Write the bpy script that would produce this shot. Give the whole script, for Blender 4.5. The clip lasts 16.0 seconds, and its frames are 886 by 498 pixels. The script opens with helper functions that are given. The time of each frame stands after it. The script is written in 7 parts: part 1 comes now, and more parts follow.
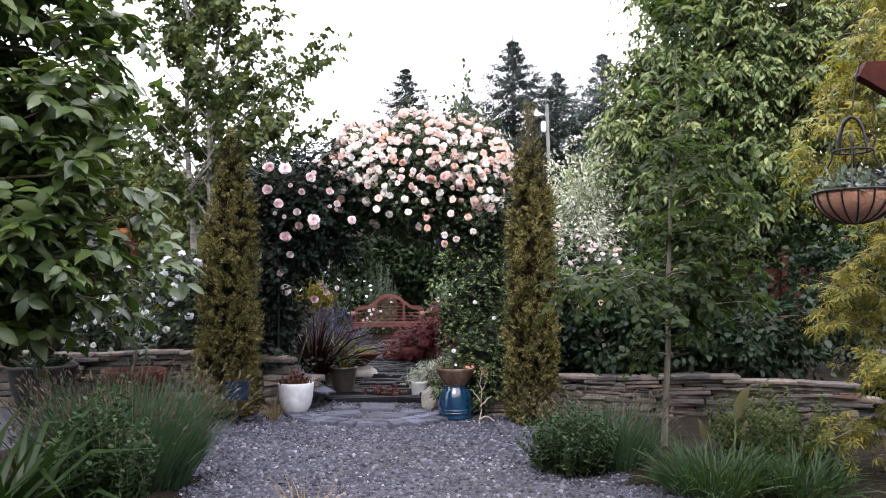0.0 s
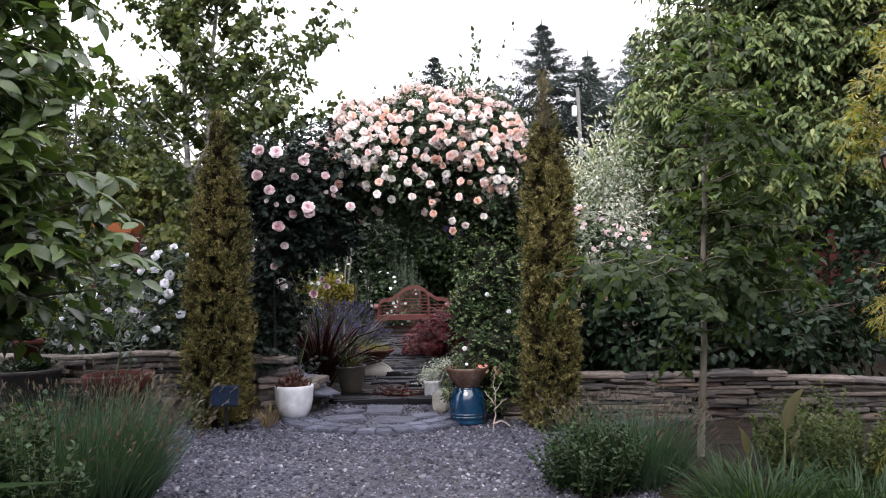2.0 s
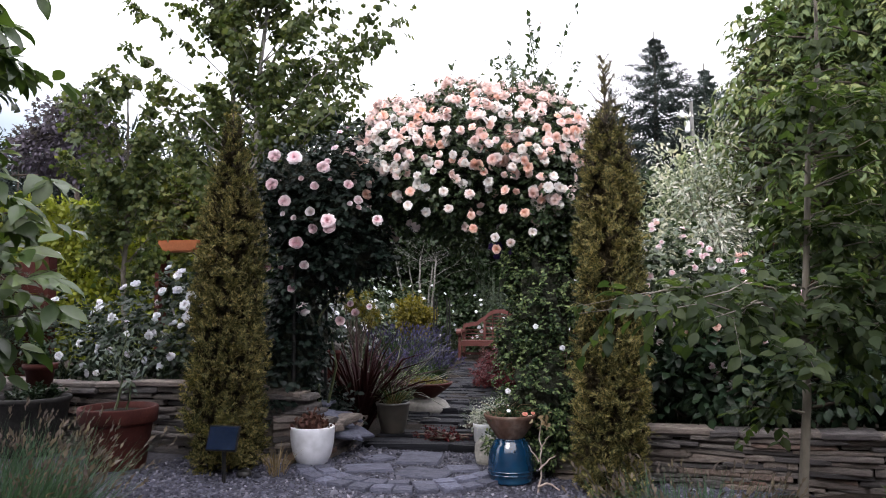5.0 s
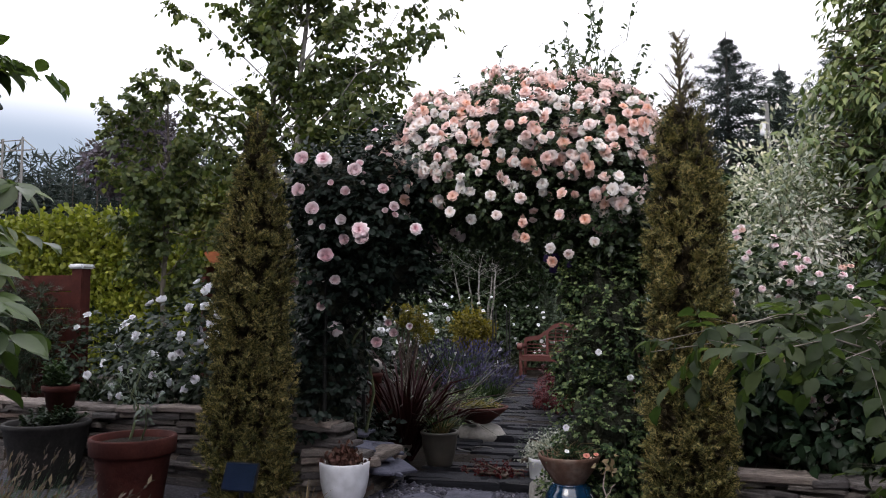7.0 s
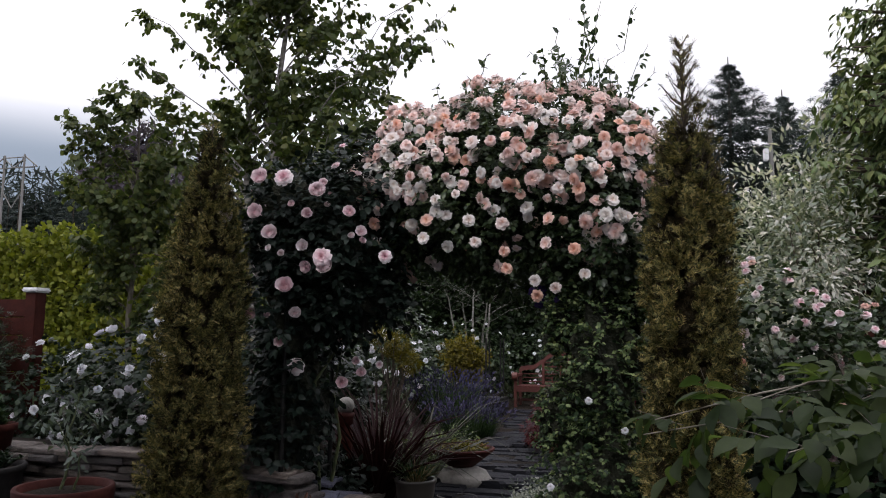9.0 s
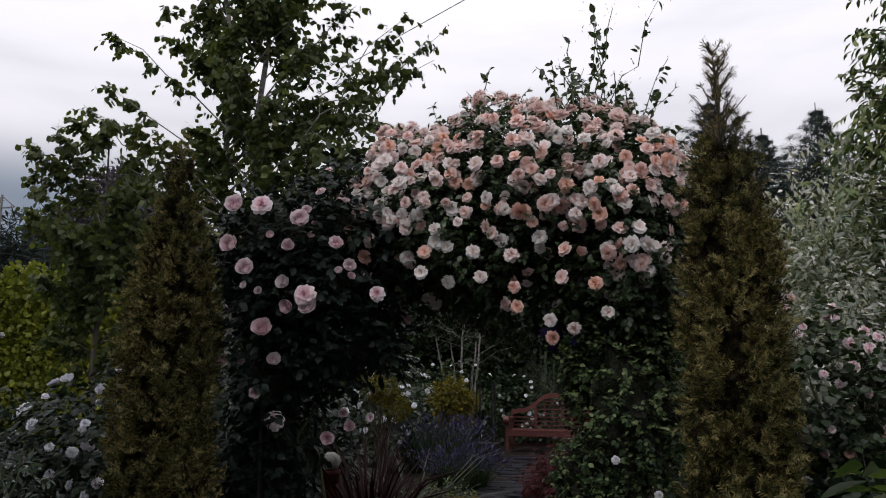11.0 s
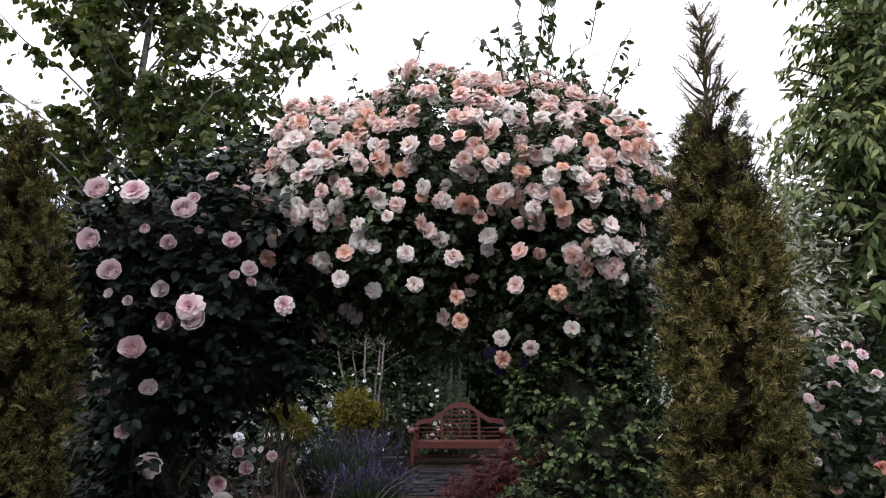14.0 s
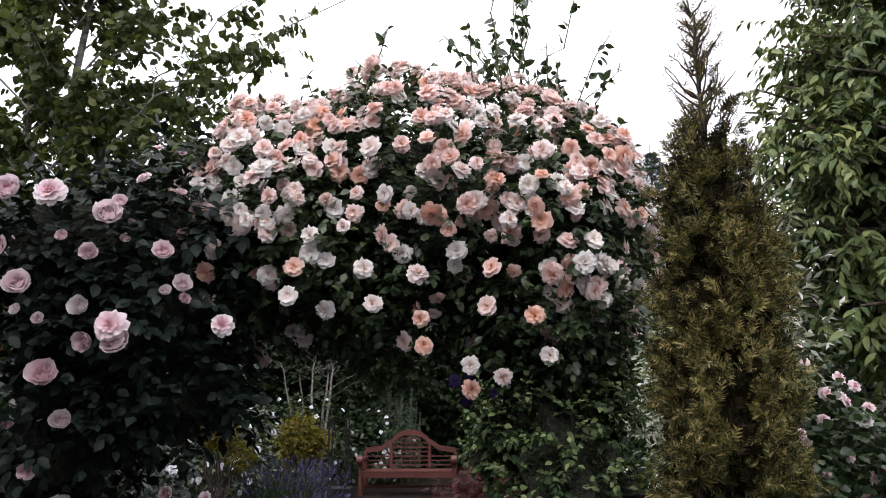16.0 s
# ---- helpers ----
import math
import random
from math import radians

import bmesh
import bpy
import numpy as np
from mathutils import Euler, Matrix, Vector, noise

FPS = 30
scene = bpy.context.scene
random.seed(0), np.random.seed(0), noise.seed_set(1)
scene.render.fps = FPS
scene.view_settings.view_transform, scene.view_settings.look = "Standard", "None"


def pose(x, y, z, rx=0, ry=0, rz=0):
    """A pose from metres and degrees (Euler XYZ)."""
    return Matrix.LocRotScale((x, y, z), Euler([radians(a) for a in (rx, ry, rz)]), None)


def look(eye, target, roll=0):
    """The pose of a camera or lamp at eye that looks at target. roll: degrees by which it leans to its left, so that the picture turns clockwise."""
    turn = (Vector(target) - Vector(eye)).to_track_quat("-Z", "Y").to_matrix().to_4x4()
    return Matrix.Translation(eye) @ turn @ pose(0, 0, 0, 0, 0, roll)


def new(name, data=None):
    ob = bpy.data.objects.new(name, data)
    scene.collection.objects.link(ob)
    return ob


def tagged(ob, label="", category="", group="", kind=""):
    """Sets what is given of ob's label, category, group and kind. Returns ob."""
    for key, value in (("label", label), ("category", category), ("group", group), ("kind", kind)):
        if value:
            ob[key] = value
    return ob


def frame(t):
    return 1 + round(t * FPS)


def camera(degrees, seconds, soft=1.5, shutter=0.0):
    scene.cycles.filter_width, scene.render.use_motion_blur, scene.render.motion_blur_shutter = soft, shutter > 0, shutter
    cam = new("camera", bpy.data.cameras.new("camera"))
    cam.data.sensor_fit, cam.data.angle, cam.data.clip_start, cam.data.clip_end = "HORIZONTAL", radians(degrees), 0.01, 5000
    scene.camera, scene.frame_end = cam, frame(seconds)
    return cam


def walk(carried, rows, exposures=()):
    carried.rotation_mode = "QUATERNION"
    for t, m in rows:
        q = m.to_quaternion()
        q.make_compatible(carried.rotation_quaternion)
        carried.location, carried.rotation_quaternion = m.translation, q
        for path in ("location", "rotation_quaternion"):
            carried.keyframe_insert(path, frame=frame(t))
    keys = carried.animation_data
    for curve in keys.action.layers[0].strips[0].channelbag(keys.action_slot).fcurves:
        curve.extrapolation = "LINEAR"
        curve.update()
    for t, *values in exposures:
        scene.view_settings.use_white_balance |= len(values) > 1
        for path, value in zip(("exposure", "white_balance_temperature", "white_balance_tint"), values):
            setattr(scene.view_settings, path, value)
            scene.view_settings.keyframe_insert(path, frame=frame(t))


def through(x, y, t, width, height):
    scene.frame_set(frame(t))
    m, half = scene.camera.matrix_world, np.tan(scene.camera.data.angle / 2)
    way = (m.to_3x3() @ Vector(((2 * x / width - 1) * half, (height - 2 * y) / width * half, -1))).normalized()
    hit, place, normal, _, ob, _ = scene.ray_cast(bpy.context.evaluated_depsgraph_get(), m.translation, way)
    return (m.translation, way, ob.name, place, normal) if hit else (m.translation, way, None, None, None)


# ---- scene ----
cam = camera(61.0, 16.0, soft=1.05)
PATH = [
    (0, (0.051, -0.292, 1.188), (0.038, 1.705, 1.296), -0.3),
    (0.5, (0.112, -0.151, 1.176), (0.082, 1.847, 1.264), -1.5),
    (1, (0.146, 0.03, 1.19), (0.051, 2.022, 1.34), -1.1),
    (1.5, (0.199, 0.2, 1.21), (0.103, 2.193, 1.345), -1.7),
    (2, (0.274, 0.375, 1.198), (0.168, 2.37, 1.281), -1.3),
    (2.5, (0.402, 0.56, 1.2), (0.21, 2.548, 1.307), -0.3),
    (3, (0.5, 0.712, 1.2), (0.307, 2.701, 1.279), -0.6),
    (3.5, (0.577, 0.893, 1.198), (0.368, 2.878, 1.326), -0.7),
    (4, (0.625, 1.127, 1.211), (0.339, 3.104, 1.322), -1.1),
    (4.5, (0.658, 1.27, 1.23), (0.352, 3.243, 1.348), -0.4),
    (5, (0.721, 1.447, 1.237), (0.323, 3.402, 1.38), -0.3),
    (7.5, (0.69, 2.355, 1.342), (0.12, 4.263, 1.526), -0.0),
    (8, (0.709, 2.557, 1.377), (0.149, 4.464, 1.598), 0.8),
    (8.5, (0.716, 2.656, 1.397), (0.145, 4.561, 1.606), 1.1),
    (9, (0.703, 2.711, 1.404), (0.135, 4.615, 1.63), 0.6),
    (11.5, (0.41, 3.368, 1.467), (-0.084, 5.276, 1.805), -0.3),
    (12, (0.368, 3.542, 1.491), (-0.08, 5.463, 1.818), -0.1),
    (12.5, (0.347, 3.614, 1.509), (-0.105, 5.537, 1.819), 0.3),
    (13, (0.319, 3.675, 1.516), (-0.089, 5.61, 1.815), 0.5),
    (13.5, (0.257, 3.759, 1.541), (-0.091, 5.701, 1.868), 0.3),
    (14, (0.175, 3.834, 1.554), (-0.078, 5.789, 1.89), -0.7),
    (14.5, (0.143, 3.875, 1.553), (-0.073, 5.837, 1.881), -0.2),
    (15, (0.118, 3.965, 1.548), (-0.084, 5.919, 1.92), -0.1),
    (15.5, (0.1, 4.063, 1.56), (-0.048, 6.022, 1.938), -0.4),
    (16, (0.09, 4.157, 1.579), (-0.031, 6.113, 1.977), -0.4),
]
EXPOSURES = [(0, 0.66), (1, 0.6), (2, 0.42), (3.5, 0.5), (5, 0.24), (7.5, -0.41), (9, -0.79), (11.5, -1.4), (12, -1.35), (13, -0.81), (14, -0.49), (16, -0.32)]
walk(cam, [(t, look(eye, target, roll)) for t, eye, target, roll in PATH], EXPOSURES)

# ---- sky and sun: a pale overcast evening ----
world = bpy.data.worlds.new("sky")
scene.world = world
world.use_nodes = True
wn, wl = world.node_tree.nodes, world.node_tree.links
wn.clear()
w_out = wn.new("ShaderNodeOutputWorld")
w_bg = wn.new("ShaderNodeBackground")
w_sky = wn.new("ShaderNodeTexSky")
w_sky.sky_type = "NISHITA"
w_sky.sun_disc = False
w_sky.sun_elevation, w_sky.sun_rotation = radians(47), radians(196)
w_tc = wn.new("ShaderNodeTexCoord")
w_map = wn.new("ShaderNodeMapping")
w_map.inputs["Scale"].default_value = (1.0, 1.0, 5.0)
w_noise = wn.new("ShaderNodeTexNoise")
w_noise.inputs["Scale"].default_value = 2.2
w_noise.inputs["Detail"].default_value = 5
w_ramp = wn.new("ShaderNodeValToRGB")
w_ramp.color_ramp.elements[0].position, w_ramp.color_ramp.elements[0].color = 0.36, (0.80, 0.80, 0.80, 1)
w_ramp.color_ramp.elements[1].position, w_ramp.color_ramp.elements[1].color = 0.56, (0.97, 0.97, 0.97, 1)
w_mix = wn.new("ShaderNodeMix")
w_mix.data_type = "RGBA"
w_mix.inputs[7].default_value = (15.6, 15.2, 16.4, 1)
w_sep = wn.new("ShaderNodeSeparateXYZ")
w_rise = wn.new("ShaderNodeMapRange")  # an overcast sky is about three times as bright overhead as at the horizon
w_rise.inputs[1].default_value, w_rise.inputs[2].default_value = 0.0, 1.0
w_rise.inputs[3].default_value, w_rise.inputs[4].default_value = 1.0, 2.7
w_over = wn.new("ShaderNodeVectorMath")
w_over.operation = "SCALE"
wl.new(w_tc.outputs["Generated"], w_map.inputs["Vector"])
wl.new(w_map.outputs[0], w_noise.inputs["Vector"])
wl.new(w_noise.outputs["Fac"], w_ramp.inputs[0])
wl.new(w_ramp.outputs[0], w_mix.inputs[0])
wl.new(w_sky.outputs[0], w_mix.inputs[6])
wl.new(w_tc.outputs["Generated"], w_sep.inputs[0])
wl.new(w_sep.outputs[2], w_rise.inputs[0])
# a low bank of blue-grey cloud in the west
w_west = wn.new("ShaderNodeMapRange")
w_west.interpolation_type = "SMOOTHSTEP"
w_west.inputs[1].default_value, w_west.inputs[2].default_value = -0.4, -0.68
w_low = wn.new("ShaderNodeMapRange")
w_low.interpolation_type = "SMOOTHSTEP"
w_low.inputs[1].default_value, w_low.inputs[2].default_value = 0.30, 0.20
w_both = wn.new("ShaderNodeMath")
w_both.operation = "MULTIPLY"
w_bank = wn.new("ShaderNodeMix")
w_bank.data_type = "RGBA"
w_bank.inputs[7].default_value = (4.6, 5.4, 6.8, 1)
wl.new(w_sep.outputs[0], w_west.inputs[0])
wl.new(w_sep.outputs[2], w_low.inputs[0])
wl.new(w_west.outputs[0], w_both.inputs[0])
wl.new(w_low.outputs[0], w_both.inputs[1])
wl.new(w_both.outputs[0], w_bank.inputs[0])
wl.new(w_mix.outputs[2], w_bank.inputs[6])
wl.new(w_bank.outputs[2], w_over.inputs[0])
wl.new(w_rise.outputs[0], w_over.inputs["Scale"])
wl.new(w_over.outputs[0], w_bg.inputs[0])
w_bg.inputs[1].default_value = 0.1
wl.new(w_bg.outputs[0], w_out.inputs[0])

sun_data = bpy.data.lights.new("sun", "SUN")
sun_data.energy, sun_data.angle, sun_data.color = 1.3, radians(22), (1.0, 0.965, 0.92)
sun = new("sun", sun_data)
sun.matrix_world = look((-4, -8, 15.5), (0, 6, 0))


# ---- materials ----
def ramp(nt, source, stops):
    r = nt.nodes.new("ShaderNodeValToRGB")
    while len(r.color_ramp.elements) < len(stops):
        r.color_ramp.elements.new(0.5)
    for e, (p, c) in zip(r.color_ramp.elements, stops):
        e.position, e.color = p, (*c, 1)
    nt.links.new(source, r.inputs[0])
    return r.outputs[0]


def mixed(nt, fac, a, b, blend="MIX"):
    m = nt.nodes.new("ShaderNodeMix")
    m.data_type, m.blend_type = "RGBA", blend
    for socket, v in ((m.inputs[0], fac), (m.inputs[6], a), (m.inputs[7], b)):
        if isinstance(v, (int, float)):
            socket.default_value = v
        elif isinstance(v, tuple):
            socket.default_value = (*v, 1)
        else:
            nt.links.new(v, socket)
    return m.outputs[2]


def noise_tex(nt, scale, detail=4, coords="Object", stretch=None):
    tc = nt.nodes.new("ShaderNodeTexCoord")
    src = tc.outputs[coords]
    if stretch:
        mp = nt.nodes.new("ShaderNodeMapping")
        mp.inputs["Scale"].default_value = stretch
        nt.links.new(src, mp.inputs["Vector"])
        src = mp.outputs[0]
    n = nt.nodes.new("ShaderNodeTexNoise")
    n.inputs["Scale"].default_value, n.inputs["Detail"].default_value = scale, detail
    nt.links.new(src, n.inputs["Vector"])
    return n.outputs["Fac"]


def begin(name):
    m = bpy.data.materials.new(name)
    m.use_nodes = True
    nt = m.node_tree
    return m, nt, nt.nodes["Principled BSDF"]


def bump(nt, bsdf, height, strength=0.4, distance=0.01):
    b = nt.nodes.new("ShaderNodeBump")
    b.inputs["Strength"].default_value, b.inputs["Distance"].default_value = strength, distance
    nt.links.new(height, b.inputs["Height"])
    nt.links.new(b.outputs[0], bsdf.inputs["Normal"])


def leaf_mat(name, stops, rough=0.5, glow=0.3, patch=1.3, patchy=0.5, spec=0.22, through=(1.15, 1.25, 0.55)):
    """Foliage: a colour for each leaf, drifting over the crown, with light passing through the blade."""
    m, nt, p = begin(name)
    g = nt.nodes.new("ShaderNodeNewGeometry")
    drift = noise_tex(nt, patch, 2)
    add = nt.nodes.new("ShaderNodeMix")
    add.data_type = "FLOAT"
    add.inputs[0].default_value = patchy
    nt.links.new(g.outputs["Random Per Island"], add.inputs[2])
    nt.links.new(drift, add.inputs[3])
    col = ramp(nt, add.outputs[0], stops)
    vein = noise_tex(nt, 60, 2)
    col = mixed(nt, 0.35, col, ramp(nt, vein, [(0.3, (0.5, 0.5, 0.5)), (0.75, (1, 1, 1))]), "MULTIPLY")
    nt.links.new(col, p.inputs["Base Color"])
    p.inputs["Roughness"].default_value = rough
    p.inputs["Specular IOR Level"].default_value = spec
    t = nt.nodes.new("ShaderNodeBsdfTranslucent")
    warm = mixed(nt, 1.0, col, through, "MULTIPLY")
    nt.links.new(warm, t.inputs["Color"])
    ms = nt.nodes.new("ShaderNodeMixShader")
    ms.inputs[0].default_value = glow
    nt.links.new(p.outputs[0], ms.inputs[1])
    nt.links.new(t.outputs[0], ms.inputs[2])
    nt.links.new(ms.outputs[0], nt.nodes["Material Output"].inputs["Surface"])
    return m


def petal_mat(name, outer, inner, reach=0.6, vary=None):
    """Petals: pale rims, deeper heart, each bloom its own tint."""
    m, nt, p = begin(name)
    tc = nt.nodes.new("ShaderNodeTexCoord")
    ln = nt.nodes.new("ShaderNodeVectorMath")
    ln.operation = "LENGTH"
    nt.links.new(tc.outputs["Object"], ln.inputs[0])
    info = nt.nodes.new("ShaderNodeObjectInfo")
    o = ramp(nt, info.outputs["Random"], outer)
    i = ramp(nt, info.outputs["Random"], inner)
    f = ramp(nt, ln.outputs["Value"], [(0.1, (0, 0, 0)), (reach, (1, 1, 1))])
    col = mixed(nt, f, i, o)
    col = mixed(nt, 0.3, col, ramp(nt, noise_tex(nt, 3.5, 3), [(0.3, (0.8, 0.74, 0.7)), (0.7, (1, 1, 1))]), "MULTIPLY")
    nt.links.new(col, p.inputs["Base Color"])
    p.inputs["Roughness"].default_value = 0.6
    p.inputs["Specular IOR Level"].default_value = 0.2
    t = nt.nodes.new("ShaderNodeBsdfTranslucent")
    nt.links.new(col, t.inputs["Color"])
    ms = nt.nodes.new("ShaderNodeMixShader")
    ms.inputs[0].default_value = 0.3
    nt.links.new(p.outputs[0], ms.inputs[1])
    nt.links.new(t.outputs[0], ms.inputs[2])
    nt.links.new(ms.outputs[0], nt.nodes["Material Output"].inputs["Surface"])
    return m


def solid_mat(name, stops, scale=8.0, rough=0.7, metal=0.0, relief=0.3, depth=0.01, stretch=None, fine=40, spec=0.5, coat=0.0, by_object=0.0, cool=False):
    """Mineral, wood, metal and paint: two scales of mottling and fine relief."""
    m, nt, p = begin(name)
    a = noise_tex(nt, scale, 5, "Object", stretch)
    col = ramp(nt, a, stops)
    b = noise_tex(nt, fine, 4, "Object", stretch)
    col = mixed(nt, 0.5, col, ramp(nt, b, [(0.3, (0.45, 0.45, 0.45)), (0.7, (1, 1, 1))]), "MULTIPLY")
    if by_object:
        info = nt.nodes.new("ShaderNodeObjectInfo")
        tints = [(0.0, (0.3, 0.3, 0.35)), (0.4, (0.7, 0.7, 0.78)), (0.75, (0.95, 0.96, 1.06)), (1.0, (1.3, 1.32, 1.48))] if cool else [(0.0, (0.38, 0.38, 0.42)), (0.35, (0.75, 0.74, 0.76)), (0.7, (1.05, 0.97, 0.92)), (0.93, (1.38, 1.24, 1.14)), (1.0, (1.05, 0.62, 0.5))]
        col = mixed(nt, by_object, col, ramp(nt, info.outputs["Random"], tints), "MULTIPLY")
    nt.links.new(col, p.inputs["Base Color"])
    p.inputs["Roughness"].default_value, p.inputs["Metallic"].default_value = rough, metal
    p.inputs["Specular IOR Level"].default_value = spec
    p.inputs["Coat Weight"].default_value = coat
    p.inputs["Coat Roughness"].default_value = 0.08
    bump(nt, p, b, relief, depth)
    return m


M_MAGNOLIA = leaf_mat("broad glossy leaf", [(0.15, (0.0254, 0.0452, 0.0182)), (0.5, (0.059, 0.0952, 0.027)), (0.85, (0.118, 0.156, 0.0408))], 0.36, 0.3, spec=0.45)
M_BIRCH = leaf_mat("birch leaf", [(0.2, (0.04068, 0.06178, 0.0251)), (0.55, (0.08085, 0.1059, 0.0402)), (0.85, (0.171, 0.1772, 0.0624))], 0.5, 0.38)
M_OLIVE = leaf_mat("yellowish shrub leaf", [(0.2, (0.0484, 0.0685, 0.0202)), (0.55, (0.104, 0.121, 0.0323)), (0.85, (0.194, 0.178, 0.0565))], 0.55, 0.35)
M_DOGWOOD = leaf_mat("drooping tree leaf", [(0.2, (0.05613, 0.08988, 0.03765)), (0.5, (0.1241, 0.1693, 0.06097)), (0.85, (0.2631, 0.2759, 0.1019))], 0.45, 0.13)
M_SAPLING = leaf_mat("soft ovate leaf", [(0.2, (0.02296, 0.0395, 0.01658)), (0.5, (0.04119, 0.06278, 0.02472)), (0.85, (0.07822, 0.1023, 0.04138))], 0.5, 0.58)
M_GOLD_MAPLE = leaf_mat("golden maple leaf", [(0.2, (0.08853, 0.1051, 0.02587)), (0.5, (0.1762, 0.1751, 0.04296)), (0.8, (0.3675, 0.2737, 0.05174))], 0.5, 0.4)
M_LAUREL = leaf_mat("dark laurel leaf", [(0.2, (0.00854, 0.019, 0.0105)), (0.55, (0.0167, 0.0333, 0.0167)), (0.9, (0.0357, 0.0571, 0.0262))], 0.4, 0.15)
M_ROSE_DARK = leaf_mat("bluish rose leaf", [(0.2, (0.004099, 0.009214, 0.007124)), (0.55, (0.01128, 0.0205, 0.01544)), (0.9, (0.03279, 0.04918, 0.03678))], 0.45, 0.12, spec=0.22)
M_ROSE_LEAF = leaf_mat("rose leaf", [(0.2, (0.01853, 0.03485, 0.01751)), (0.55, (0.04335, 0.06987, 0.03077)), (0.9, (0.103, 0.134, 0.05678))], 0.36, 0.2, spec=0.4)
M_BUSH_LEAF = leaf_mat("dark green rose bush leaf", [(0.2, (0.008, 0.016, 0.010)), (0.55, (0.020, 0.034, 0.019)), (0.9, (0.046, 0.066, 0.036))], 0.45, 0.15, spec=0.2)
M_VINE = leaf_mat("small vine leaf", [(0.25, (0.01504, 0.03233, 0.01341)), (0.5, (0.05263, 0.08721, 0.03452)), (0.72, (0.1504, 0.1986, 0.08605)), (0.9, (0.3208, 0.3787, 0.1717))], 0.45, 0.25, 1.3, 0.3)
M_CYPRESS = leaf_mat("golden cypress spray", [(0.22, (0.02487, 0.03207, 0.01319)), (0.45, (0.09284, 0.09446, 0.03562)), (0.62, (0.2039, 0.1791, 0.0658)), (0.85, (0.4458, 0.3432, 0.1451))], 0.75, 0.15, 3.0, 0.4, 0.15)
M_DEAD_SHADE_SPRAY = leaf_mat("dead inner spray darkened as shade", [(0.2, (0.0136, 0.0119, 0.0068)), (0.55, (0.034, 0.0272, 0.0136)), (0.9, (0.0765, 0.0561, 0.0306))], 0.9, 0.05, 3.0, 0.45, 0.1)
# dark green of its own, lowered further for the shade of trees
M_HEDGE_DARK = leaf_mat("dark hedge leaf", [(0.2, (0.00732, 0.0155, 0.00654)), (0.55, (0.0184, 0.0347, 0.0122)), (0.9, (0.0408, 0.0654, 0.0204))], 0.45, 0.2, 0.6)
M_HEDGE_GOLD = leaf_mat("lime hedge leaf", [(0.2, (0.07656, 0.0987, 0.01056)), (0.55, (0.1595, 0.1792, 0.021)), (0.9, (0.2697, 0.2716, 0.03708))], 0.55, 0.35)
M_FIR = leaf_mat("fir needle", [(0.2, (0.0122, 0.0204, 0.0204)), (0.55, (0.0266, 0.0387, 0.0347)), (0.9, (0.0612, 0.0765, 0.0633))], 0.7, 0.1)
M_SPRUCE = leaf_mat("grey-green spruce needle", [(0.2, (0.0315, 0.0459, 0.049)), (0.55, (0.077, 0.102, 0.098)), (0.9, (0.1925, 0.221, 0.2013))], 0.7, 0.1)
M_SILVER = leaf_mat("white-edged leaf", [(0.2, (0.1415, 0.1849, 0.134)), (0.5, (0.3808, 0.4076, 0.3586)), (0.8, (0.8807, 0.8189, 0.835))], 0.6, 0.3)
M_GREY_LEAF = leaf_mat("grey woolly leaf", [(0.2, (0.0693, 0.0927, 0.07716)), (0.55, (0.1314, 0.162, 0.1381)), (0.9, (0.2319, 0.2634, 0.2319))], 0.75, 0.2)
M_GRASS = leaf_mat("grass blade", [(0.2, (0.0125, 0.0323, 0.01346)), (0.5, (0.02856, 0.06061, 0.02448)), (0.9, (0.07592, 0.1055, 0.03794))], 0.5, 0.3)
M_STRAP = leaf_mat("lance leaf", [(0.2, (0.005436, 0.01525, 0.0043)), (0.5, (0.01506, 0.03218, 0.008596)), (0.9, (0.03916, 0.06117, 0.01935))], 0.45, 0.3)
M_LAVENDER = leaf_mat("lavender stem", [(0.2, (0.02462, 0.05327, 0.03023)), (0.5, (0.0491, 0.0936, 0.05387)), (0.9, (0.09355, 0.1501, 0.09463))], 0.65, 0.25)
M_LAV_BUD = leaf_mat("lavender bud", [(0.2, (0.06084, 0.04816, 0.04284)), (0.55, (0.1039, 0.08223, 0.0713)), (0.9, (0.1826, 0.1512, 0.09527))], 0.8, 0.2)
M_PURPLE = leaf_mat("violet catmint flower", [(0.2, (0.03168, 0.02805, 0.0702)), (0.55, (0.05964, 0.05227, 0.126)), (0.9, (0.1123, 0.1045, 0.1932))], 0.7, 0.2)
M_HERB = leaf_mat("herb leaf", [(0.2, (0.01098, 0.0258, 0.01163)), (0.5, (0.02746, 0.05311, 0.02326)), (0.9, (0.06864, 0.1027, 0.04845))], 0.6, 0.25)
M_YELLOW = leaf_mat("yellow shrub leaf", [(0.2, (0.05855, 0.05508, 0.007128)), (0.5, (0.1271, 0.1045, 0.01073)), (0.9, (0.1993, 0.1598, 0.02134))], 0.6, 0.3)
M_RED_LEAF = leaf_mat("wine red maple leaf", [(0.2, (0.02746, 0.00306, 0.004709)), (0.5, (0.06278, 0.0061, 0.008784)), (0.9, (0.1171, 0.01225, 0.01469))], 0.55, 0.3)
M_FLAX = leaf_mat("bronze flax blade", [(0.2, (0.0096, 0.0032, 0.004)), (0.6, (0.0256, 0.008, 0.0096)), (0.9, (0.08, 0.044, 0.036))], 0.6, 0.1, spec=0.08)
M_BROWN_LEAF = leaf_mat("olive-brown folded leaf", [(0.2, (0.03, 0.028, 0.012)), (0.55, (0.06, 0.055, 0.022)), (0.9, (0.11, 0.10, 0.05))], 0.55, 0.25)
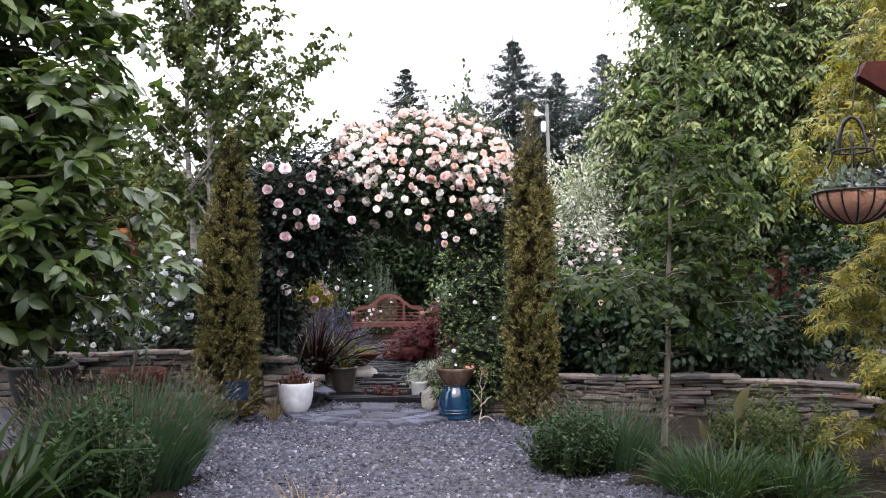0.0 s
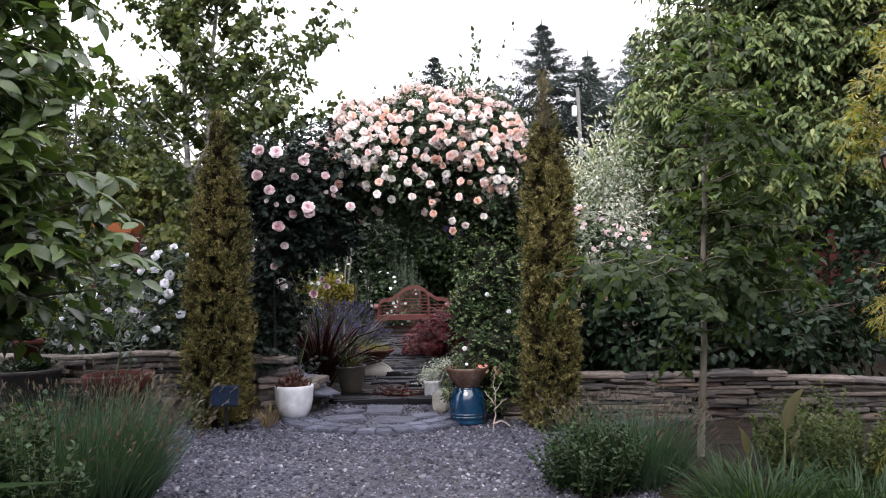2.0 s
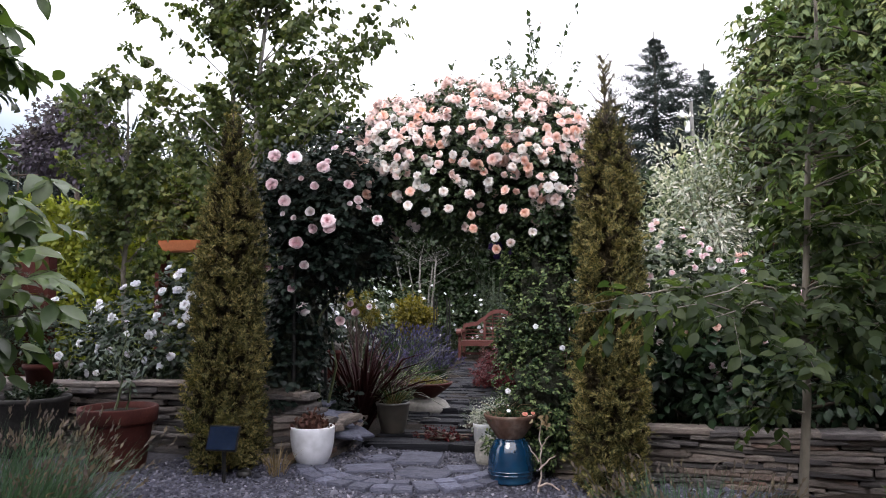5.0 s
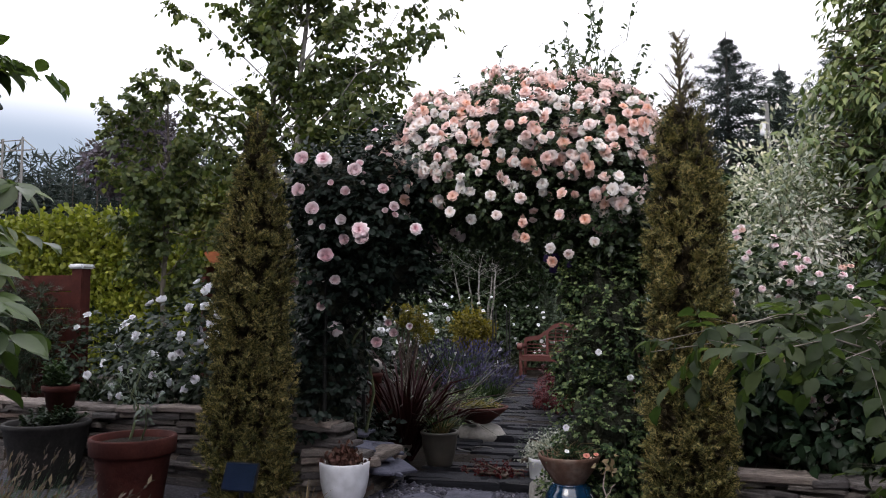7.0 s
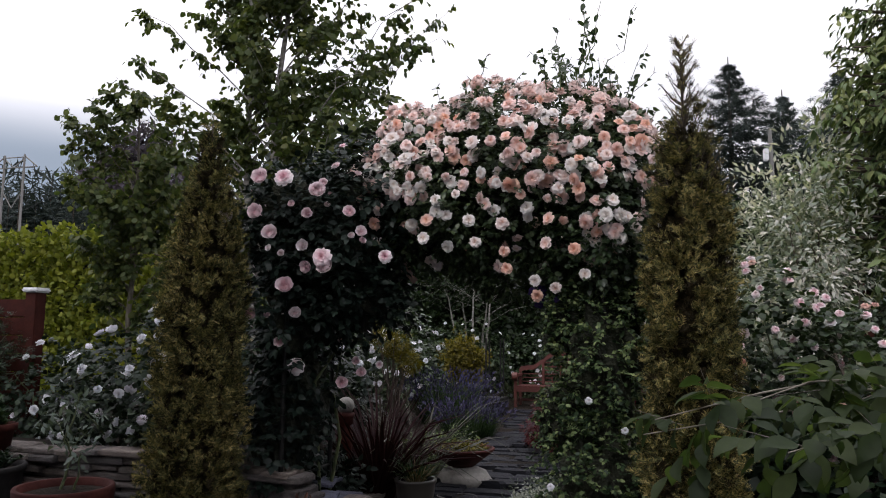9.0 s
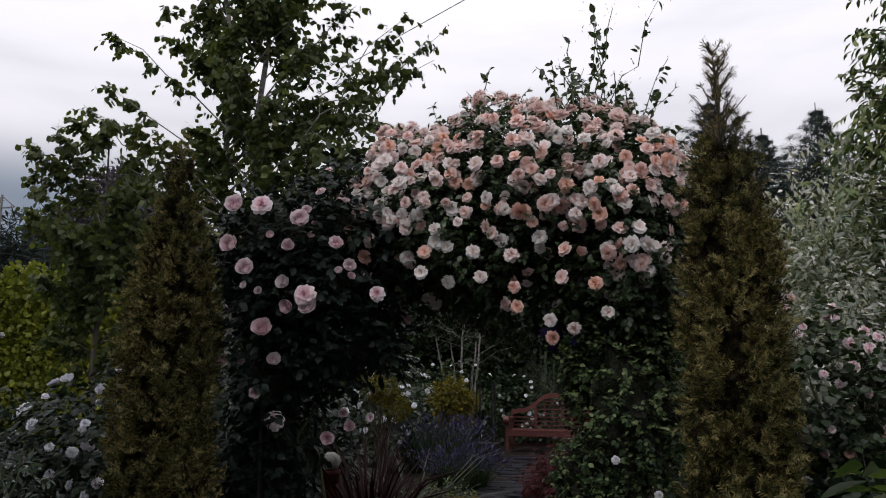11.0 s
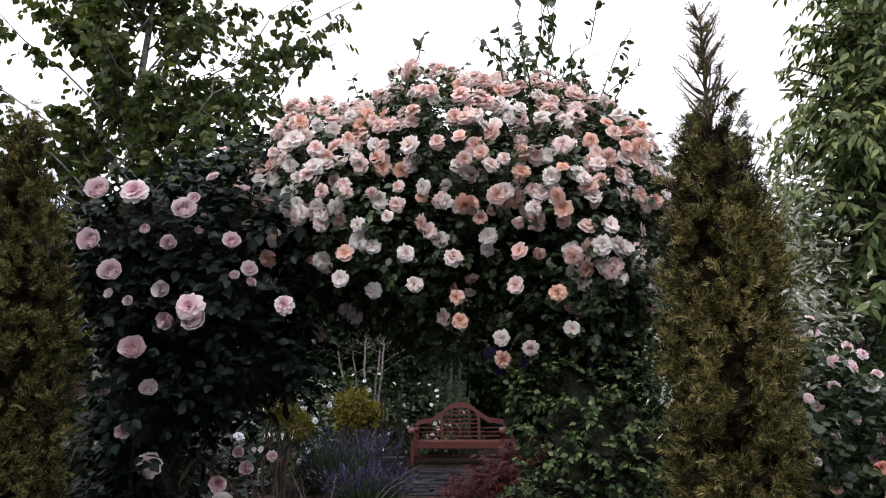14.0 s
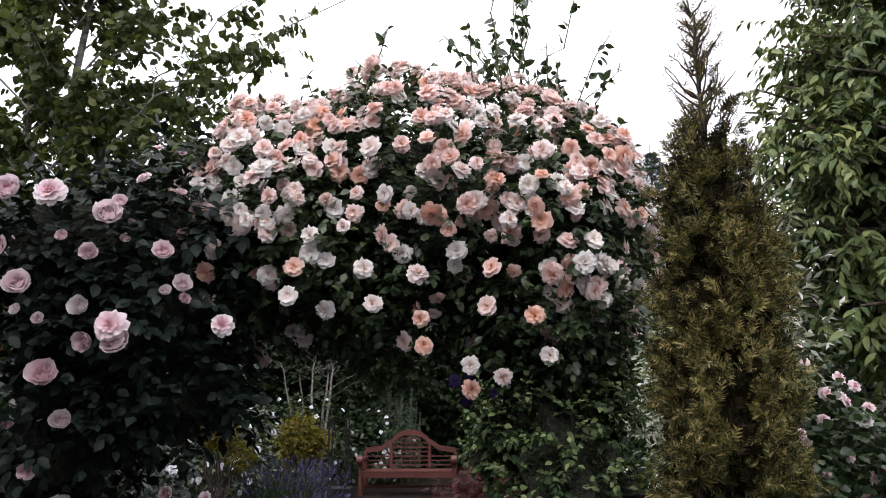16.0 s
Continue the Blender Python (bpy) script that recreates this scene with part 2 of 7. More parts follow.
M_DRY = leaf_mat("dry straw", [(0.2, (0.119, 0.0864, 0.0486)), (0.5, (0.205, 0.151, 0.0864)), (0.9, (0.313, 0.248, 0.162))], 0.8, 0.2)
M_STRAW_GREEN = leaf_mat("pale-edged grass blade", [(0.2, (0.0225, 0.0255, 0.0195)), (0.55, (0.05625, 0.057, 0.0435)), (0.9, (0.1425, 0.1312, 0.1013))], 0.6, 0.2)
M_SUCCULENT = leaf_mat("reddish succulent", [(0.2, (0.0408, 0.0204, 0.0163)), (0.5, (0.09, 0.0367, 0.0286)), (0.9, (0.163, 0.09, 0.0696))], 0.6, 0.15)
M_ALYSSUM = leaf_mat("tiny white flower", [(0.1, (0.304, 0.324, 0.304)), (0.6, (0.506, 0.513, 0.513)), (0.9, (0.574, 0.574, 0.581))], 0.7, 0.25)

M_BLUSH = petal_mat("blush petal", [(0.0, (0.90, 0.84, 0.86)), (0.5, (0.90, 0.76, 0.80)), (1.0, (0.90, 0.89, 0.90))], [(0.0, (0.82, 0.42, 0.52)), (0.5, (0.84, 0.54, 0.60)), (1.0, (0.86, 0.70, 0.73))], 0.85)
M_APRICOT = petal_mat("apricot petal", [(0.0, (0.90, 0.89, 0.88)), (0.28, (0.90, 0.86, 0.85)), (0.5, (0.90, 0.77, 0.76)), (0.75, (0.90, 0.70, 0.67)), (1.0, (0.90, 0.60, 0.49))], [(0.0, (0.90, 0.84, 0.78)), (0.28, (0.90, 0.76, 0.68)), (0.5, (0.90, 0.64, 0.55)), (0.75, (0.88, 0.56, 0.44)), (1.0, (0.86, 0.46, 0.29))], 0.75)
M_WHITE_PETAL = petal_mat("white petal", [(0.0, (0.80, 0.81, 0.86)), (0.6, (0.82, 0.83, 0.88)), (1.0, (0.78, 0.75, 0.82))], [(0.0, (0.78, 0.76, 0.74)), (1.0, (0.74, 0.67, 0.70))], 0.5)
M_PALE_CREST = leaf_mat("pale rose bloom", [(0.2, (0.90, 0.86, 0.85)), (0.5, (0.90, 0.75, 0.72)), (0.85, (0.86, 0.60, 0.53))], 0.6, 0.42, 9.0, 0.6, 0.2, (1.0, 0.97, 0.95))
M_CORAL = petal_mat("coral petal", [(0.0, (0.76, 0.56, 0.50)), (0.5, (0.74, 0.42, 0.36)), (1.0, (0.72, 0.26, 0.20))], [(0.0, (0.66, 0.34, 0.26)), (1.0, (0.60, 0.16, 0.10))], 0.5)
M_VIOLET_PETAL = petal_mat("violet clematis petal", [(0.0, (0.021, 0.0105, 0.0595)), (1.0, (0.0315, 0.0175, 0.084))], [(0.0, (0.0175, 0.007, 0.042)), (1.0, (0.028, 0.014, 0.063))], 0.5)

M_BARK = solid_mat("brown bark", [(0.3, (0.05, 0.038, 0.03)), (0.7, (0.13, 0.10, 0.08))], 14, 0.9, relief=0.7, stretch=(1, 1, 0.25))
M_PALE_BARK = solid_mat("pale birch bark", [(0.35, (0.112, 0.101, 0.091)), (0.55, (0.266, 0.252, 0.231)), (0.8, (0.364, 0.35, 0.329))], 10, 0.75, relief=0.4, stretch=(1, 1, 2.5))
M_GREY_BARK = solid_mat("grey-brown bark", [(0.3, (0.09915, 0.08595, 0.0687)), (0.7, (0.2115, 0.1845, 0.1515))], 16, 0.85, relief=0.5, stretch=(1, 1, 0.3))
M_GREEN_STEM = solid_mat("green stem", [(0.3, (0.06, 0.085, 0.03)), (0.7, (0.12, 0.14, 0.06))], 20, 0.6)
M_SLATE = solid_mat("weathered slate", [(0.25, (0.0898, 0.08263, 0.08228)), (0.5, (0.1851, 0.1694, 0.1616)), (0.75, (0.3188, 0.2877, 0.2654))], 7, 0.85, relief=0.8, depth=0.012, stretch=(1, 1, 4), by_object=0.85, spec=0.12)
M_PAVER = solid_mat("grey paving slate", [(0.25, (0.06468, 0.0672, 0.09139)), (0.5, (0.1156, 0.119, 0.1557)), (0.8, (0.1823, 0.186, 0.2352))], 5, 0.75, relief=0.5, by_object=0.6, spec=0.12, cool=True)
# dark slate, taken near black so its colour carries the shrubs' shade
M_PATH = solid_mat("path slate darkened as shade", [(0.25, (0.00714, 0.007395, 0.00918)), (0.5, (0.01632, 0.01683, 0.0204)), (0.8, (0.03162, 0.03213, 0.03774))], 5, 0.7, relief=0.5, by_object=0.9, spec=0.12, cool=True)
M_SOIL = solid_mat("dark soil", [(0.3, (0.00984, 0.007448, 0.005488)), (0.7, (0.02744, 0.0204, 0.01488))], 9, 0.95, relief=0.9, depth=0.03, spec=0.12)
M_TERRACOTTA = solid_mat("terracotta", [(0.25, (0.03264, 0.007344, 0.00578)), (0.55, (0.06256, 0.01519, 0.01156)), (0.8, (0.0928, 0.02938, 0.02312))], 6, 0.8, relief=0.25, spec=0.2)
M_COIR = solid_mat("clay coloured coir liner", [(0.25, (0.288, 0.136, 0.08)), (0.55, (0.384, 0.2, 0.128)), (0.8, (0.448, 0.264, 0.176))], 9, 0.9, relief=0.5, fine=90)
M_WHITE_GLAZE = solid_mat("white glazed clay", [(0.3, (0.684, 0.6912, 0.7384)), (0.7, (0.779, 0.7872, 0.8424))], 5, 0.35, relief=0.06, fine=12)
M_BLUE_GLAZE = solid_mat("blue glaze", [(0.3, (0.003, 0.020, 0.052)), (0.55, (0.005, 0.036, 0.088)), (0.8, (0.013, 0.070, 0.13))], 4, 0.12, relief=0.08, fine=10, coat=0.8)
M_DARK_GLAZE = solid_mat("dark brown glaze", [(0.3, (0.035, 0.032, 0.028)), (0.7, (0.075, 0.066, 0.055))], 5, 0.3, relief=0.1, fine=14, coat=0.3)
M_GREY_CLAY = solid_mat("grey clay", [(0.3, (0.016, 0.0152, 0.01518)), (0.7, (0.0368, 0.0342, 0.033))], 5, 0.75, relief=0.25, spec=0.2)
M_BENCH = solid_mat("red-brown painted wood", [(0.3, (0.07661, 0.01793, 0.01418)), (0.7, (0.1146, 0.03007, 0.0232))], 6, 0.55, relief=0.2, stretch=(0.33, 0.85, 0.85))
M_RED_WOOD = solid_mat("rust red wood stain", [(0.3, (0.03, 0.00675, 0.00525)), (0.7, (0.0638, 0.015, 0.0105))], 6, 0.75, relief=0.25, spec=0.15)
M_ORANGE = solid_mat("faded orange paint", [(0.3, (0.33, 0.096, 0.03)), (0.7, (0.42, 0.144, 0.054))], 5, 0.6, relief=0.15)
M_IRON = solid_mat("black iron", [(0.3, (0.012, 0.012, 0.013)), (0.7, (0.035, 0.032, 0.03))], 20, 0.5, 0.6, relief=0.2)
# blue in the base colour stands for sky mirrored in dark glass
M_PANEL = solid_mat("solar glass tinted as reflected sky", [(0.3, (0.0081, 0.01386, 0.03024)), (0.7, (0.01215, 0.02016, 0.04385))], 3, 0.15, relief=0.0, coat=0.7)
M_PLUM = leaf_mat("plum purple leaf", [(0.2, (0.05, 0.04, 0.06)), (0.55, (0.09, 0.075, 0.105)), (0.9, (0.15, 0.13, 0.17))], 0.6, 0.3)
M_POLE = solid_mat("weathered pole wood", [(0.3, (0.165, 0.16, 0.149)), (0.7, (0.253, 0.248, 0.237))], 3, 0.85, relief=0.3, stretch=(3, 3, 0.3))
M_WHITE_PAINT = solid_mat("white paint", [(0.3, (0.68, 0.69, 0.71)), (0.7, (0.78, 0.79, 0.80))], 6, 0.5, relief=0.05)
M_BLEACHED = solid_mat("bleached driftwood", [(0.3, (0.26, 0.20, 0.18)), (0.7, (0.42, 0.34, 0.30))], 12, 0.85, relief=0.4)
M_AGED_CLAY = solid_mat("weathered clay", [(0.25, (0.075, 0.036, 0.026)), (0.5, (0.14, 0.085, 0.065)), (0.75, (0.24, 0.19, 0.16))], 9, 0.9, relief=0.6, spec=0.1)
M_ROCK = solid_mat("pale rock", [(0.3, (0.231, 0.217, 0.203)), (0.7, (0.385, 0.364, 0.336))], 6, 0.85, relief=0.6)
M_STUCCO = solid_mat("grey render", [(0.3, (0.20, 0.19, 0.18)), (0.7, (0.28, 0.27, 0.25))], 1.5, 0.9, relief=0.3)
# near-black colour stands in for shade inside dense foliage
M_SHADE_CORE = solid_mat("near-black inner shade", [(0.3, (0.012, 0.014, 0.008)), (0.7, (0.035, 0.04, 0.02))], 12, 0.95, relief=0.9, depth=0.05)
M_CABLE = solid_mat("black cable", [(0.3, (0.03, 0.03, 0.03)), (0.7, (0.05, 0.05, 0.05))], 10, 0.7)


def gravel_mat(name, island):
    m, nt, p = begin(name)
    stones = [(0.0, (0.024, 0.024, 0.034)), (0.4, (0.053, 0.053, 0.074)), (0.75, (0.092, 0.092, 0.124)), (0.97, (0.17, 0.167, 0.20)), (1.0, (0.32, 0.31, 0.35))]
    if island:
        g = nt.nodes.new("ShaderNodeNewGeometry")
        col = ramp(nt, g.outputs["Random Per Island"], stones)
        h = noise_tex(nt, 60, 3)
    else:
        tc = nt.nodes.new("ShaderNodeTexCoord")
        v = nt.nodes.new("ShaderNodeTexVoronoi")
        v.inputs["Scale"].default_value = 55
        nt.links.new(tc.outputs["Object"], v.inputs["Vector"])
        col = ramp(nt, v.outputs["Color"], stones)
        col = mixed(nt, 0.6, col, ramp(nt, v.outputs["Distance"], [(0.0, (1, 1, 1)), (0.75, (0.3, 0.3, 0.3))]), "MULTIPLY")
        far = noise_tex(nt, 0.35, 3)
        col = mixed(nt, ramp(nt, far, [(0.45, (0, 0, 0)), (0.6, (0.35, 0.35, 0.35))]), col, (0.06, 0.054, 0.045))
        h = v.outputs["Distance"]
    col = mixed(nt, 0.4, col, ramp(nt, noise_tex(nt, 1.6, 3), [(0.35, (0.62, 0.6, 0.6)), (0.65, (1, 1, 1))]), "MULTIPLY")
    nt.links.new(col, p.inputs["Base Color"])
    p.inputs["Roughness"].default_value = 0.85
    p.inputs["Specular IOR Level"].default_value = 0.2
    bump(nt, p, h, 0.6, 0.012)
    return m


M_GRAVEL = gravel_mat("gravel bed", False)
M_PEBBLE = gravel_mat("gravel stone", True)


# ---- building tools ----
def mesh_from(name, verts, tris, mats, smooth=False, index=None):
    """A mesh from arrays of corners and of faces that all have the same number of corners."""
    verts, tris = np.asarray(verts, np.float32).reshape(-1, 3), np.asarray(tris, np.int32)
    k = tris.shape[1]
    me = bpy.data.meshes.new(name)
    me.vertices.add(len(verts))
    me.vertices.foreach_set("co", verts.ravel())
    me.loops.add(tris.size)
    me.loops.foreach_set("vertex_index", tris.ravel())
    me.polygons.add(len(tris))
    me.polygons.foreach_set("loop_start", np.arange(0, tris.size, k, dtype=np.int32))
    if smooth:
        me.polygons.foreach_set("use_smooth", np.ones(len(tris), bool))
    for m in (mats if isinstance(mats, (list, tuple)) else [mats]):
        me.materials.append(m)
    if index is not None:
        me.polygons.foreach_set("material_index", np.asarray(index, np.int32))
    me.update(calc_edges=True)
    me.validate()
    return me


def thing(name, at, label, category, group="", kind=""):
    """An empty at the base of a thing, which carries its parts."""
    ob = new(name)
    ob.location = at
    return tagged(ob, label, category, group, kind)


def put(name, me, parent=None, label="", m=None, kind=""):
    """Links a mesh as one object. Mesh coordinates of parts are relative to the thing's base."""
    ob = new(name, me)
    ob.parent = parent
    if m is not None:
        ob.matrix_local = m
    if label:
        ob["label"] = label
    if kind:
        ob["kind"] = kind
    return ob


def part(name, bm, material, parent, label="", smooth=False):
    me = bpy.data.meshes.new(name)
    bm.to_mesh(me)
    bm.free()
    me.materials.append(material)
    if smooth:
        for f in me.polygons:
            f.use_smooth = True
    return put(name, me, parent, label)


def under(child, owner):
    """Hangs a part under another part without moving it."""
    child.parent = owner
    child.matrix_parent_inverse = owner.matrix_basis.inverted()
    return child


def unit(v):
    return v / np.maximum(np.linalg.norm(v, axis=-1, keepdims=True), 1e-9)


# Blade outlines: across, along, out of the blade.
LEAF = (np.array([(0, 0, 0), (-0.30, 0.38, 0.07), (0, 0.42, -0.03), (0.30, 0.38, 0.07), (-0.2, 0.74, 0.02), (0.2, 0.74, 0.02), (0, 1, -0.14)]),
        np.array([(0, 2, 1), (0, 3, 2), (1, 2, 4), (2, 3, 5), (2, 5, 4), (4, 5, 6)]))
OVAL = (np.array([(0, 0, 0), (-0.17, 0.14, 0.03), (0.17, 0.14, 0.03), (-0.29, 0.36, 0.06), (0, 0.38, -0.02), (0.29, 0.36, 0.06), (-0.27, 0.58, 0.04), (0, 0.6, -0.04), (0.27, 0.58, 0.04), (-0.14, 0.82, -0.02), (0.14, 0.82, -0.02), (0, 1, -0.16)]),
        np.array([(0, 4, 1), (0, 2, 4), (1, 4, 3), (2, 5, 4), (3, 4, 7), (3, 7, 6), (4, 5, 8), (4, 8, 7), (6, 7, 9), (7, 10, 9), (7, 8, 10), (9, 10, 11)]))
SMALL = (np.array([(0, 0, 0), (-0.33, 0.5, 0.08), (0.33, 0.5, 0.08), (0, 1, -0.06)]), np.array([(0, 2, 1), (1, 2, 3)]))
ROUND = (np.array([(0, 0, 0), (-0.42, 0.35, 0.06), (0.42, 0.35, 0.06), (-0.28, 0.75, 0.0), (0.28, 0.75, 0.0), (0, 1, -0.08)]),
         np.array([(0, 2, 1), (1, 2, 4), (1, 4, 3), (3, 4, 5)]))
NARROW = (np.array([(0, 0, 0), (-0.13, 0.45, 0.05), (0.13, 0.45, 0.05), (0, 1, -0.10)]), np.array([(0, 2, 1), (1, 2, 3)]))


def fan(count, spread, width, droop):
    """A hand of narrow fingers from one point, as one blade outline."""
    v, t = [], []
    for i in range(count):
        a = spread * (i / (count - 1) - 0.5)
        ln = 1 - 0.35 * abs(i / (count - 1) - 0.5) * 2
        d, s = np.array([math.sin(a), math.cos(a), 0]), np.array([math.cos(a), -math.sin(a), 0])
        k = len(v)
        v += [d * 0.05, d * ln * 0.55 - s * width, d * ln * 0.55 + s * width + (0, 0, 0.03), d * ln + (0, 0, -droop)]
        t += [(k, k + 2, k + 1), (k + 1, k + 2, k + 3)]
    return np.array(v), np.array(t)


PALM = fan(5, 2.6, 0.075, 0.12)


def fern(pairs):
    """A flat scaly spray: short fingers in pairs along a midrib."""
    v, t = [(-0.02, 0, 0), (0.02, 0, 0), (0, 1, 0.05)], [(0, 1, 2)]
    for i in range(pairs):
        y = 0.10 + 0.74 * i / pairs
        ln = 0.42 * (1 - 0.55 * i / pairs)
        for sgn in (-1, 1):
            k = len(v)
            v += [(0, y - 0.07, 0.01), (sgn * 0.03, y + 0.11, 0.01), (sgn * ln * 0.85, y + ln * 0.7, 0.05)]
            t.append((k, k + 1, k + 2) if sgn < 0 else (k, k + 2, k + 1))
    return np.array(v, float), np.array(t)


FERN = fern(4)
BRUSH = fan(4, 1.9, 0.045, 0.1)


def blades(p, along, out, size, shape, width=1.0):
    """Arrays for many blades: where each starts, which way it grows, which way its face looks, its length."""
    sv, st = shape
    n = len(p)
    a = unit(along)
    x = unit(np.cross(a, out) + 1e-6)
    z = np.cross(x, a)
    s = np.broadcast_to(np.asarray(size, float).reshape(-1, 1, 1), (n, 1, 1))
    v = p[:, None] + s * (width * sv[None, :, 0:1] * x[:, None] + sv[None, :, 1:2] * a[:, None] + sv[None, :, 2:3] * z[:, None])
    t = st[None] + (np.arange(n) * len(sv))[:, None, None]
    return v.reshape(-1, 3), t.reshape(-1, 3)


def join(*pieces):
    v, t, k = [], [], 0
    for pv, pt in pieces:
        v.append(np.asarray(pv, float).reshape(-1, 3))
        t.append(np.asarray(pt) + k)
        k += len(v[-1])
    return np.concatenate(v), np.concatenate(t)


def sphere_dirs(rng, n):
    return unit(rng.normal(size=(n, 3)))


def crown(rng, blobs, clumps, per, clump_r, size, shape, droop=0.2, shell=0.55, width=1.0, flat=0.0, up=0.35):
    """Leaves in clumps near the skin of a few overlapping blobs (centre, radii). Returns arrays and the clump centres."""
    weights = np.array([r[0] * r[1] + r[1] * r[2] + r[0] * r[2] for _, r in blobs])
    which = rng.choice(len(blobs), clumps, p=weights / weights.sum())
    c = np.array([b[0] for b in blobs], float)[which]
    r = np.array([b[1] for b in blobs], float)[which]
    d = sphere_dirs(rng, clumps)
    rad = shell + (1.08 - shell) * rng.random((clumps, 1)) ** 0.7
    rad *= 1 + 0.16 * np.sin(3.1 * d[:, :1] + 5 * d[:, 1:2] + which[:, None]) + 0.10 * rng.normal(size=(clumps, 1))
    centre = c + r * d * rad
    n = clumps * per
    own = np.repeat(np.arange(clumps), per)
    spread = clump_r * (0.6 + 0.8 * rng.random((clumps, 1)))
    off = sphere_dirs(rng, n) * rng.random((n, 1)) ** 0.5
    off[:, 2] *= 1 - flat
    p = centre[own] + off * spread[own]
    outward = unit(d[own] * 0.8 + off * 0.6)
    along = unit(outward * 0.6 + off * 0.7 + rng.normal(size=(n, 3)) * 0.35 + np.array([0, 0, -droop]))
    face = unit(np.array([0, 0, up]) + outward * 0.7 + rng.normal(size=(n, 3)) * 0.35)
    s = size * (0.6 + 0.7 * rng.random(n))
    return blades(p, along, face, s, shape, width), centre


def tube(points, radii, sides=7):
    """A tapering round stem along points."""
    pts = np.asarray(points, float)
    tan = unit(np.gradient(pts, axis=0))
    ref = np.where(np.abs(tan[:, 2:3]) > 0.9, np.array([[1.0, 0, 0]]), np.array([[0, 0, 1.0]]))
    x = unit(np.cross(tan, ref))
    y = np.cross(tan, x)
    a = np.arange(sides) * 2 * math.pi / sides
    ring = np.cos(a)[None, :, None] * x[:, None] + np.sin(a)[None, :, None] * y[:, None]
    v = (pts[:, None] + ring * np.asarray(radii, float).reshape(-1, 1, 1)).reshape(-1, 3)
    t = []
    for i in range(len(pts) - 1):
        for j in range(sides):
            p0, p1 = i * sides + j, i * sides + (j + 1) % sides
            t += [(p0, p1, p1 + sides), (p0, p1 + sides, p0 + sides)]
    return v, np.array(t)


def bough(rng, a, b, r0, r1, sag=0.1, steps=5, sides=6, wander=0.035):
    """A stem that wanders from a to b."""
    a, b = np.asarray(a, float), np.asarray(b, float)
    s = np.linspace(0, 1, steps + 1)[:, None]
    ln = np.linalg.norm(b - a)
    pts = a + (b - a) * s + rng.normal(size=(steps + 1, 3)) * wander * ln * np.sin(s * math.pi) + np.array([0, 0, 1]) * sag * ln * np.sin(s * math.pi)
    return tube(pts, r0 + (r1 - r0) * s[:, 0], sides)


def lathe(bm, profile, segments=28, z0=0.0):
    """Turns a profile of (radius, height) round the z axis into bm."""
    rings = []
    for r, z in profile:
        rings.append([bm.verts.new((r * math.cos(2 * math.pi * i / segments), r * math.sin(2 * math.pi * i / segments), z + z0)) for i in range(segments)])
    for a, b in zip(rings, rings[1:]):
        for i in range(segments):
            j = (i + 1) % segments
            bm.faces.new((a[i], a[j], b[j], b[i]))
    return rings


def box(bm, size, centre, bevel=0.0, turn=None):
    """A box, its edges rounded off, into bm."""
    made = bmesh.ops.create_cube(bm, size=1.0)["verts"]
    bmesh.ops.scale(bm, vec=size, verts=made)
    if bevel:
        edges = list({e for v in made for e in v.link_edges})
        made = [v for v in bmesh.ops.bevel(bm, geom=edges, offset=bevel, segments=2, affect="EDGES")["verts"]]
    m = Matrix.Translation(centre) @ (turn if turn is not None else Matrix.Identity(4))
    bmesh.ops.transform(bm, matrix=m, verts=made)


def box_part(name, size, centre, mat, parent, bevel=0.008, turn=None, label=""):
    bm = bmesh.new()
    box(bm, size, (0, 0, 0), bevel)
    me = bpy.data.meshes.new(name)
    bm.to_mesh(me)
    bm.free()
    me.materials.append(mat)
    return put(name, me, parent, label, Matrix.Translation(centre) @ (turn if turn is not None else Matrix.Identity(4)))


def smoothstep(a, b, x):
    s = np.clip((x - a) / (b - a), 0, 1)
    return s * s * (3 - 2 * s)


def ground_z(x, y):
    """The lie of the land: almost level, tilting a little across the gravel."""
    x, y = np.asarray(x, float), np.asarray(y, float)
    return 0 * y - 0.018 * np.clip(x, -3, 3) * (1 - smoothstep(8, 12, y))


def gz(x, y):
    return float(ground_z(x, y))


# ---- ground ----
def build_ground():
    xs = np.concatenate([[-2500, -400, -90, -40, -20], np.linspace(-10, 10, 81), [20, 40, 90, 400, 2500]])
    ys = np.concatenate([[-2500, -400, -60, -20], np.linspace(-8, 24, 129), [40, 80, 160, 500, 2500]])
    gx, gy = np.meshgrid(xs, ys)
    z = ground_z(gx, gy)
    v = np.stack([gx, gy, z], -1).reshape(-1, 3)
    w = len(xs)
    q = [(j * w + i, j * w + i + 1, (j + 1) * w + i + 1, (j + 1) * w + i) for j in range(len(ys) - 1) for i in range(w - 1)]
    ob = new("ground", mesh_from("ground", v, np.array(q), M_GRAVEL, True))
    tagged(ob, "grey crushed gravel ground of the garden", "ground", kind="structure")


